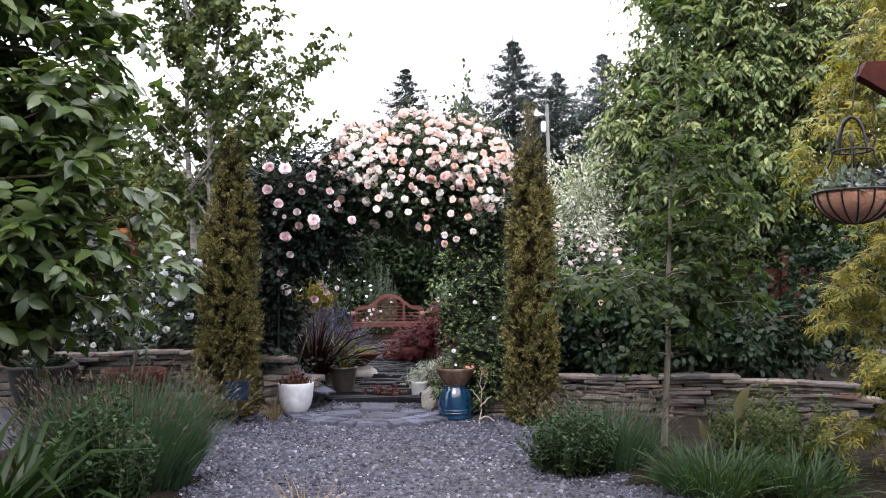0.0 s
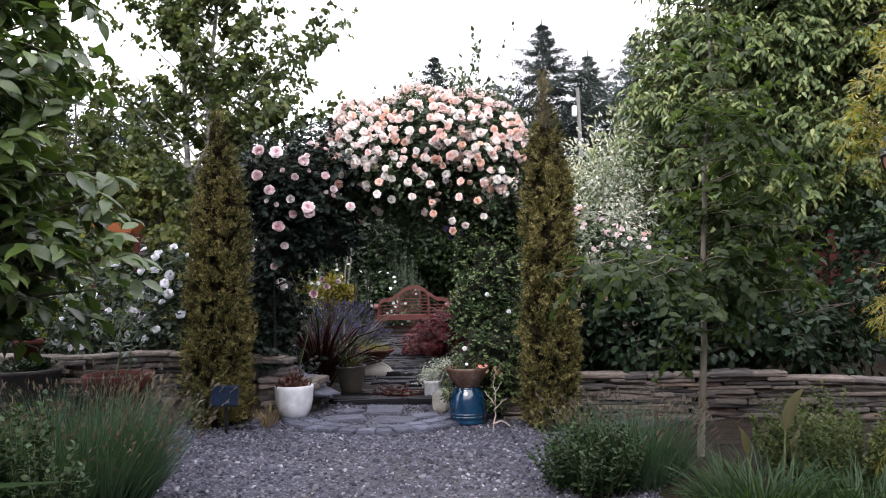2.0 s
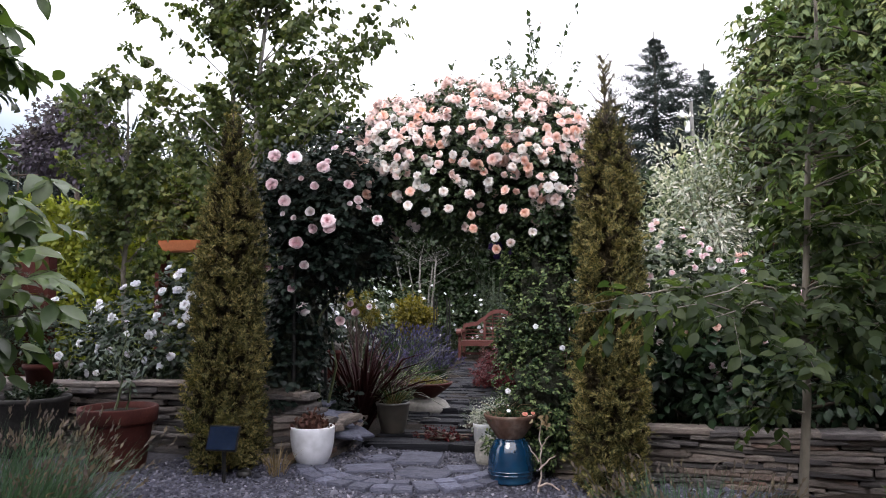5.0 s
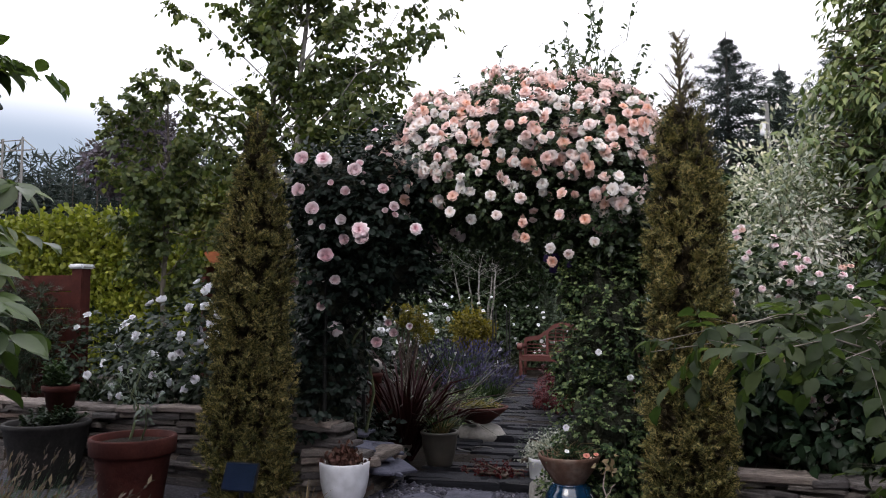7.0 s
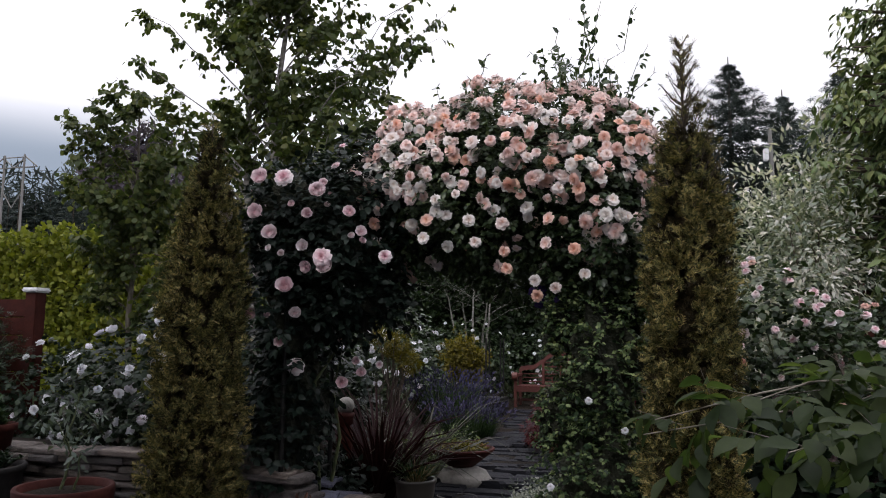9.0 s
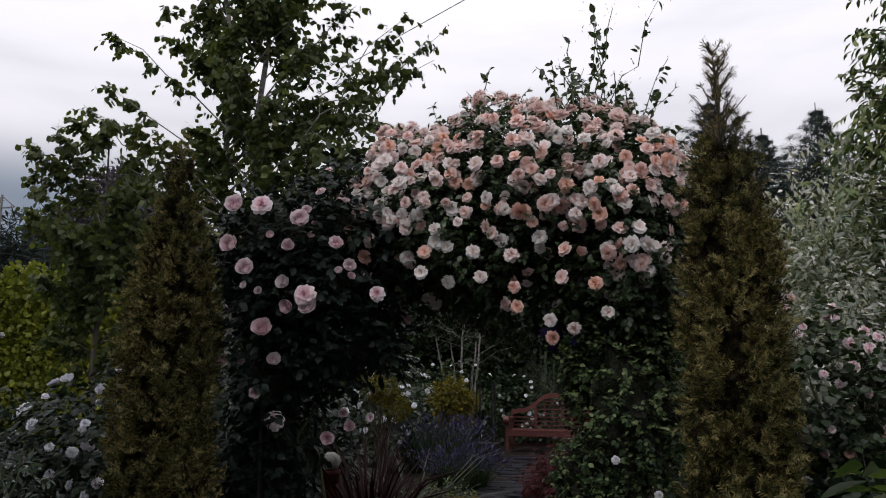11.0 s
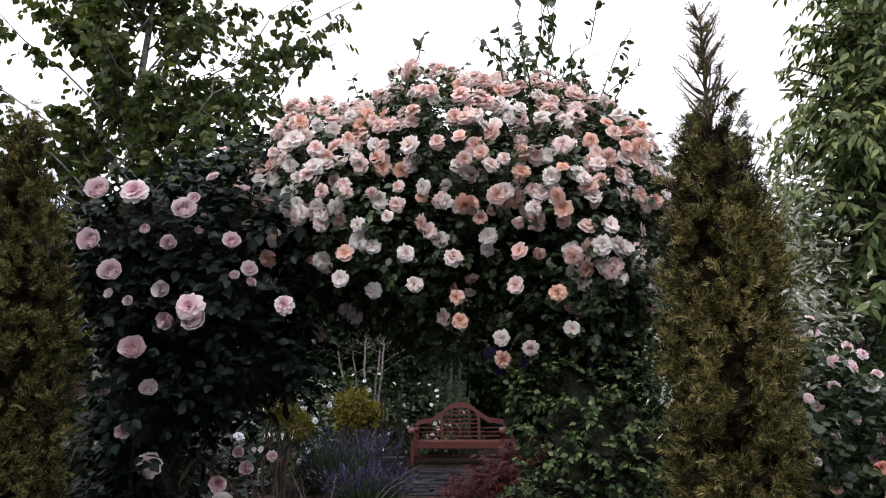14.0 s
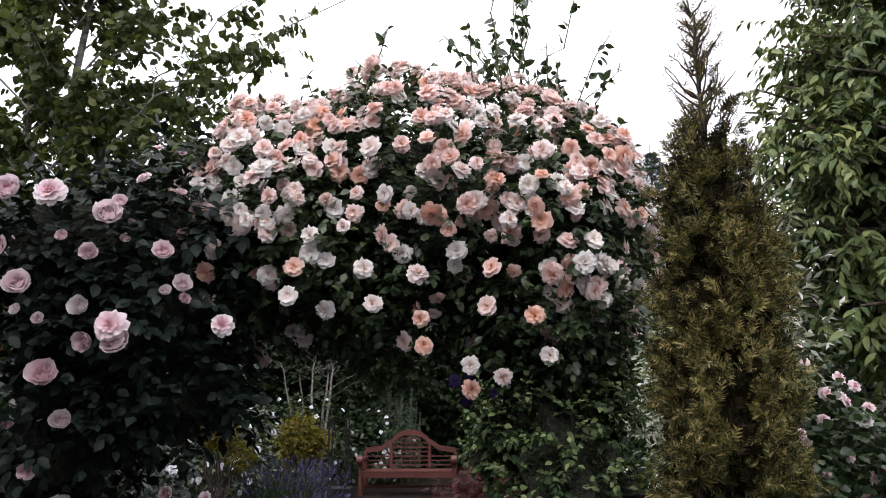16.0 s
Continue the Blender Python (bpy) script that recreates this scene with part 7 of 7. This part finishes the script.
def build_left_side():
    white = [bloom_mesh(301, M_WHITE_PETAL, FULL), bloom_mesh(302, M_WHITE_PETAL, GLOBE), bloom_mesh(303, M_WHITE_PETAL, LOOSE)]
    rose_bush("white_rose_bush", (-3.1, 7.6, 0.40), [((-3.05, 7.65, 0.95), (0.75, 0.5, 0.5)), ((-2.65, 7.5, 0.75), (0.45, 0.4, 0.35)), ((-3.5, 7.6, 0.80), (0.4, 0.4, 0.35)), ((-2.8, 7.7, 1.35), (0.4, 0.35, 0.25))], 900, 0.05, M_BUSH_LEAF, white, 70, 0.047, "bushy rose with white double blooms above the wall", 304)
    rose_bush("white_rose_bush", (-4.6, 8.2, 0.40), [((-4.5, 8.3, 0.85), (0.6, 0.5, 0.45))], 400, 0.05, M_BUSH_LEAF, white, 16, 0.038, "bushy rose with white double blooms above the wall", 305)
    branch_tree("birch", (-2.95, 9.3, 0.40), (-2.93, 9.3, 7.8), 0.062, [((-2.8, 9.3, 4.47), (0.8, 0.9, 2.0)), ((-2.5, 9.2, 3.87), (0.85, 0.7, 0.9)), ((-2.15, 9.2, 4.3), (1.0, 0.8, 1.1)), ((-3.9, 9.2, 4.15), (0.85, 0.7, 0.9)), ((-2.95, 9.3, 6.37), (1.5, 1.1, 1.5)), ((-3.4, 9.2, 3.07), (0.8, 0.7, 0.7)), ((-2.15, 9.2, 3.22), (0.8, 0.7, 0.5))], 168, 27, 6, 0.17, 0.073, ROUND, M_BIRCH, M_PALE_BARK, "birch with pale bark and small round leaves", "tree", 306, stems=2, droop=0.8, up=0.08, start=0.22, rise=0.9, spread=1.2)
    branch_tree("birch", (-4.8, 9.5, 0.40), (-4.75, 9.4, 4.0), 0.04, [((-4.85, 9.3, 3.07), (0.75, 0.7, 0.9)), ((-4.6, 9.3, 2.27), (0.7, 0.6, 0.6))], 60, 24, 6, 0.17, 0.072, ROUND, M_BIRCH, M_GREY_BARK, "slender young birch with small round leaves", "tree", 316, droop=0.8, up=0.08, start=0.15, rise=0.9, spread=0.7)
    branch_tree("shrub_tree", (-5.0, 12.4, 0.0), (-5.0, 12.4, 3.0), 0.09, [((-6.0, 12.6, 2.47), (1.3, 0.6, 1.0)), ((-4.1, 9.8, 1.14), (0.75, 0.6, 0.5)), ((-3.5, 9.7, 1.58), (0.6, 0.5, 0.8)), ((-5.6, 12.6, 2.92), (1.4, 0.6, 0.6)), ((-4.6, 12.4, 2.67), (0.9, 0.6, 0.7))], 130, 13, 10, 0.30, 0.09, ROUND, M_OLIVE, M_BARK, "broad olive-green deciduous shrub", "shrub", 307, droop=0.7, up=0.15)
    mound("feathery_shrub", (-2.55, 8.6, 0.42), [((-2.5, 8.6, 1.20), (0.45, 0.4, 0.65))], 120, 24, 0.12, 0.06, SMALL, M_LAUREL, "dark green shrub behind the cypress column", "shrub", 308)


def build_right_side():
    mound("laurel_shrub", (1.7, 7.5, 0.28), [((1.75, 7.35, 0.62), (0.5, 0.36, 0.36)), ((2.3, 7.4, 0.75), (0.6, 0.42, 0.45)), ((3.1, 7.3, 0.70), (0.6, 0.42, 0.5)), ((1.15, 7.5, 0.62), (0.35, 0.35, 0.35))], 330, 17, 0.13, 0.095, LEAF, M_LAUREL, "dark green laurel shrub above the slate wall", "shrub", 401, 0.3)
    coral = [bloom_mesh(402, M_CORAL, FULL)] + [bloom_mesh(403 + i, M_BLUSH, (FULL, LOOSE)[i % 2]) for i in range(5)]
    rose_bush("pink_rose_bush", (1.35, 7.5, 0.28), [((1.30, 7.5, 1.35), (0.34, 0.3, 0.5)), ((1.75, 7.55, 1.10), (0.5, 0.35, 0.5))], 900, 0.045, M_ROSE_LEAF, coral, 110, 0.029, "rose bush with pink and coral blooms behind the cypress", 405)
    mound("variegated_willow", (2.1, 9.3, 0.28), [((1.75, 9.3, 2.0), (0.46, 0.45, 0.95)), ((1.5, 9.4, 1.5), (0.45, 0.4, 0.7))], 400, 28, 0.17, 0.066, NARROW, M_SILVER, "willow shrub with white-edged variegated leaves", "shrub", 406, 0.2, 0.3, 1.4)
    mound("green_shrub", (3.6, 8.9, 0.28), [((3.0, 8.9, 0.76), (0.9, 0.6, 0.5)), ((4.7, 8.6, 1.15), (0.9, 0.6, 0.8))], 300, 20, 0.18, 0.09, LEAF, M_LAUREL, "dark green leafy shrub under the tree", "shrub", 407, 0.3)
    branch_tree("dogwood_tree", (4.4, 10.3, 0.28), (4.3, 10.2, 6.8), 0.16, [((3.7, 9.9, 3.29), (1.65, 1.2, 1.3)), ((4.1, 10.0, 5.09), (1.75, 1.3, 1.6)), ((2.78, 9.6, 2.88), (0.92, 0.8, 1.3)), ((3.35, 9.6, 4.58), (1.0, 0.8, 1.3)), ((3.0, 9.6, 3.68), (0.9, 0.8, 0.9)), ((2.38, 9.6, 2.83), (0.75, 0.6, 0.95)), ((2.8, 9.5, 2.28), (0.75, 0.6, 0.55)), ((3.4, 9.5, 2.48), (0.8, 0.6, 0.7)), ((2.75, 9.6, 3.7), (0.8, 0.7, 0.9)), ((5.4, 9.8, 3.69), (1.4, 1.2, 1.8)), ((4.6, 9.5, 2.68), (1.3, 0.9, 0.7))], 620, 15, 12, 0.40, 0.112, LEAF, M_DOGWOOD, M_BARK, "large tree with tiers of drooping pointed leaves", "tree", 408, droop=0.85, up=0.8, width=0.66, rise=0.2)
    branch_tree("dogwood_tree", (7.0, 9.5, 0.2), (6.9, 9.5, 5.4), 0.12, [((6.4, 9.2, 3.27), (1.5, 1.2, 1.8)), ((6.0, 8.6, 1.65), (1.3, 1.0, 1.1))], 150, 14, 12, 0.42, 0.115, LEAF, M_DOGWOOD, M_BARK, "dense tree with drooping pointed leaves", "tree", 409, droop=0.8, up=0.8, width=0.85, rise=0.2)


def build_beyond_arch():
    tuft("flax", (-1.47, 8.32, gz(-1.47, 8.3) + 0.02), 230, 0.07, 1.18, 0.52, 0.010, M_FLAX, "bronze-purple spiky flax fountain", "flax", 501, 0.42, single=True)
    tuft("arching_grass", (-1.42, 9.05, gz(-1.4, 9.05)), 60, 0.10, 1.4, 0.7, 0.010, M_STRAW_GREEN, "arching grey-green grass with pale straw edges behind the flax", "grass", 524, 0.62, single=True)
    mound("alyssum", (-0.22, 8.1, 0.15), [((-0.02, 8.2, 0.24), (0.36, 0.26, 0.15)), ((-0.25, 8.06, 0.22), (0.12, 0.11, 0.07))], 120, 26, 0.06, 0.018, ROUND, M_ALYSSUM, "frothy white-flowered mound spilling from the planter", "flowers", 502)
    mound("alyssum_leaves", (-0.1, 8.22, 0.03), [((0.0, 8.25, 0.22), (0.40, 0.26, 0.19))], 150, 26, 0.06, 0.028, NARROW, M_GREY_LEAF, "grey-green foliage of the white-flowered mound", "plant", 503)
    leafy_tree("red_maple", (0.0, 11.4, gz(0, 11.4)), (-0.2, 11.4, 0.7), 0.03, [((-0.42, 11.4, 0.42), (0.38, 0.40, 0.25)), ((0.05, 11.4, 0.62), (0.46, 0.4, 0.36)), ((-0.60, 12.2, 0.22), (0.42, 0.5, 0.12))], 300, 20, 0.11, 0.075, PALM, M_RED_LEAF, M_BARK, "low weeping maple with wine red cut leaves", "tree", 504, 0.6, 16, 0.35, up=0.8)
    lavender((-2.66, 14.2, gz(-2.6, 14.2)), 1200, 0.38, 0.84, 505, "broad violet catmint mound beside the path", M_PURPLE, M_HERB, 0.6, "catmint", 0.075, 0.5)
    lavender((-1.95, 12.9, gz(-1.9, 12.9)), 900, 0.34, 0.5, 506, "violet catmint mound beside the path", M_PURPLE, M_HERB, 0.6, "catmint", 0.075, 0.5)
    herb((-1.5, 10.2, gz(-1.5, 10.2)), 60, 0.34, 0.5, 0.055, M_VINE, 507, "leafy green perennial by the path", "perennial", "plant")
    mound("golden_shrub", (-2.98, 16.4, gz(-2.9, 16.4)), [((-2.98, 16.5, 0.96), (0.38, 0.36, 0.42))], 130, 30, 0.12, 0.06, SMALL, M_YELLOW, "rounded golden yellow shrub", "shrub", 508)
    mound("golden_plant", (-2.75, 12.0, gz(-2.7, 12)), [((-2.70, 12.0, 1.22), (0.15, 0.14, 0.17)), ((-2.88, 12.0, 1.38), (0.11, 0.10, 0.13)), ((-2.54, 12.0, 1.04), (0.11, 0.10, 0.14))], 32, 18, 0.08, 0.075, PALM, M_YELLOW, "upright golden yellow leafy plant", "plant", 509)
    white = [bloom_mesh(511, M_WHITE_PETAL, TINY), bloom_mesh(512, M_WHITE_PETAL, FULL)]
    rose_bush("white_shrub_rose", (-4.2, 14.3, gz(-4, 14)), [((-4.1, 14.3, 1.13), (1.2, 0.7, 0.95)), ((-3.4, 14.0, 0.77), (0.6, 0.5, 0.6))], 1100, 0.06, M_ROSE_LEAF, white, 140, 0.045, "shrub rose with many small white blooms", 513, 0.8)
    rose_bush("white_shrub_rose", (-2.4, 18.9, gz(-2, 18.9)), [((-2.2, 18.9, 0.75), (0.8, 0.5, 0.7)), ((-3.4, 18.2, 0.95), (0.9, 0.6, 0.8))], 700, 0.065, M_ROSE_LEAF, white, 50, 0.042, "shrub rose with scattered small white blooms", 514, 0.8)
    rose_bush("white_shrub_rose", (-2.7, 9.6, 0.1), [((-2.6, 9.6, 0.78), (0.55, 0.45, 0.6))], 480, 0.055, M_ROSE_DARK, white[1:], 12, 0.042, "shrub rose with white blooms inside the arch", 515, 0.8)
    rose_bush("white_shrub_rose", (0.55, 14.6, gz(0.5, 14.6)), [((0.45, 14.6, 0.94), (0.6, 0.5, 0.75))], 460, 0.06, M_ROSE_LEAF, white, 30, 0.04, "shrub rose with white blooms near the bench", 516, 0.8)
    herb((-1.73, 19.4, gz(-1.7, 19.4)), 64, 0.50, 2.15, 0.085, M_GREY_LEAF, 517, "tall grey-green shrub of upright spikes behind the bench", "grey_shrub", "shrub", NARROW, 70, 0.16)
    branch_tree("multi_stem_birch", (-3.22, 18.4, gz(-3.2, 18.4)), (-3.22, 18.4, 2.2), 0.095, [((-3.8, 18.7, 2.76), (1.5, 0.7, 0.7)), ((-2.4, 19.2, 2.88), (1.4, 0.6, 0.8))], 60, 9, 10, 0.4, 0.12, LEAF, M_HEDGE_DARK, M_PALE_BARK, "multi-stemmed tree with pale bark behind the golden shrub", "tree", 518, stems=5, droop=0.5)
    o = thing("garden_obelisk", (-2.25, 15.9, gz(-2.2, 15.9)), "slim black metal garden obelisk", "obelisk")
    for x, y in ((-0.13, -0.13), (0.13, -0.13), (0.13, 0.13), (-0.13, 0.13)):
        put("rod", mesh_from("rod", *tube(np.array([(x, y, 0), (x, y, 1.35)]), [0.014, 0.014], 6), M_IRON), o)
    box_part("plinth", (0.42, 0.42, 0.32), (0, 0, 0.16), M_IRON, o, 0.01)
    mound("garden_shrub", (1.6, 13.0, gz(1.6, 13)), [((1.5, 13.0, 0.89), (1.0, 0.7, 1.0)), ((2.8, 12.6, 1.57), (1.1, 0.7, 1.45)), ((4.2, 12.8, 1.48), (1.0, 0.7, 1.4))], 560, 20, 0.18, 0.09, LEAF, M_HEDGE_DARK, "mixed green shrub beyond the arch", "shrub", 519)
    mound("garden_shrub", (0.7, 17.6, gz(0.7, 17.6)), [((0.6, 17.6, 1.03), (0.9, 0.6, 0.9))], 160, 20, 0.18, 0.09, LEAF, M_VINE, "leafy green shrub beside the bench", "shrub", 520)
    mound("garden_shrub", (-5.2, 17.2, gz(-5, 17)), [((-5.2, 17.2, 1.32), (1.2, 0.8, 1.4))], 220, 20, 0.2, 0.1, LEAF, M_HEDGE_DARK, "dense green shrub at the garden's edge", "shrub", 521)
    mound("low_herb", (-0.6, 8.0, 0.06), [((-0.62, 7.98, 0.09), (0.2, 0.1, 0.05))], 36, 20, 0.035, 0.02, SMALL, M_RED_LEAF, "purple creeping herb on the slate step", "herb", 522)
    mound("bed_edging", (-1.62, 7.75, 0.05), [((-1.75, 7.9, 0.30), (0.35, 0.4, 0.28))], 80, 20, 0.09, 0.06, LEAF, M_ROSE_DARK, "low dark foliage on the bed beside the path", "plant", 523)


def build_light_blockers():
    """Plain unseen walls behind the viewer and at the sides, added to block low sky light."""
    for name, size, at in (("light_block_south", (15.4, 0.3, 4.6), (1.9, -2.8, 2.3)), ("light_block_east", (0.3, 9.4, 5.0), (9.5, 2.0, 2.5)), ("light_block_west", (0.3, 6.6, 6.0), (-5.7, 0.5, 3.0))):
        bm = bmesh.new()
        box(bm, size, at)
        tagged(part(name, bm, M_STUCCO, None), "plain grey rendered wall, unseen, added to block low sky light", "wall", kind="structure")


build_ground()
build_light_blockers()
build_beds()
build_border()
build_front_bed()
build_far()
build_foreground()
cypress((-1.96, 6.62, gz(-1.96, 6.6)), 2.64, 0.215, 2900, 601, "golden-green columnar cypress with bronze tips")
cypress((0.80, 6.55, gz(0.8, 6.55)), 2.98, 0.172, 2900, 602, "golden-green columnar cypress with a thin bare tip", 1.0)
build_arch()
build_roses()
build_left_side()
build_right_side()
build_beyond_arch()
build_pots()
build_solar_panel()
build_driftwood()
build_baluster()
build_hose()
build_bench()
build_basket()
build_left_yard()
build_fence()

# ---- stonework, piece by piece ----
srng = np.random.default_rng(77)
SLABS = slab_meshes(srng, M_SLATE, 18, 0.05, square=1.36)
PAVERS = slab_meshes(srng, M_PAVER, 12, 0.02, square=1.4)
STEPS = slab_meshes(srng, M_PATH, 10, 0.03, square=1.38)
slate_wall("wall_left", [(-5.2, 7.15), (-1.62, 6.92)], [0.54, 0.54], 0.24, 701, SLABS, "dry-stacked slate retaining wall below the white rose bush")
slate_wall("wall_left_return", [(-1.62, 6.86), (-1.36, 7.0), (-1.3, 7.5), (-1.42, 8.2)], [0.36, 0.3, 0.24, 0.16], 0.2, 702, SLABS, "low slate wall end curving in beside the path")
slate_wall("wall_right", [(0.42, 6.95), (2.0, 6.88), (3.7, 6.62)], [0.40, 0.42, 0.36], 0.24, 703, SLABS, "dry-stacked slate retaining wall below the laurel shrubs")
build_paving(PAVERS, STEPS)
LEDGE = slab_meshes(srng, M_PAVER, 6, 0.07, square=1.36)
ledge = thing("slate_ledge", (0, 0, 0), "broad flat blue-grey slates capping the low wall end", "ledge", kind="structure")
for x, y, z, lx, ly, turn, tip in ((-1.40, 7.30, 0.37, 0.34, 0.26, 0.5, 0.16), (-1.28, 7.38, 0.30, 0.30, 0.24, 0.9, 0.30), (-1.19, 7.30, 0.22, 0.30, 0.22, 1.1, 0.42), (-1.15, 7.50, 0.20, 0.34, 0.24, 1.3, 0.36), (-1.30, 7.58, 0.31, 0.30, 0.26, 0.7, 0.22), (-1.52, 7.56, 0.42, 0.32, 0.26, 0.2, 0.1)):
    put("slab", LEDGE[srng.integers(len(LEDGE))], ledge, m=Matrix.Translation((x - 0.13, y, z - 0.03)) @ Matrix.Rotation(tip, 4, "Y") @ Matrix.Rotation(turn, 4, "Z") @ Matrix.Diagonal((lx, ly, 0.026, 1)))
build_pebbles()
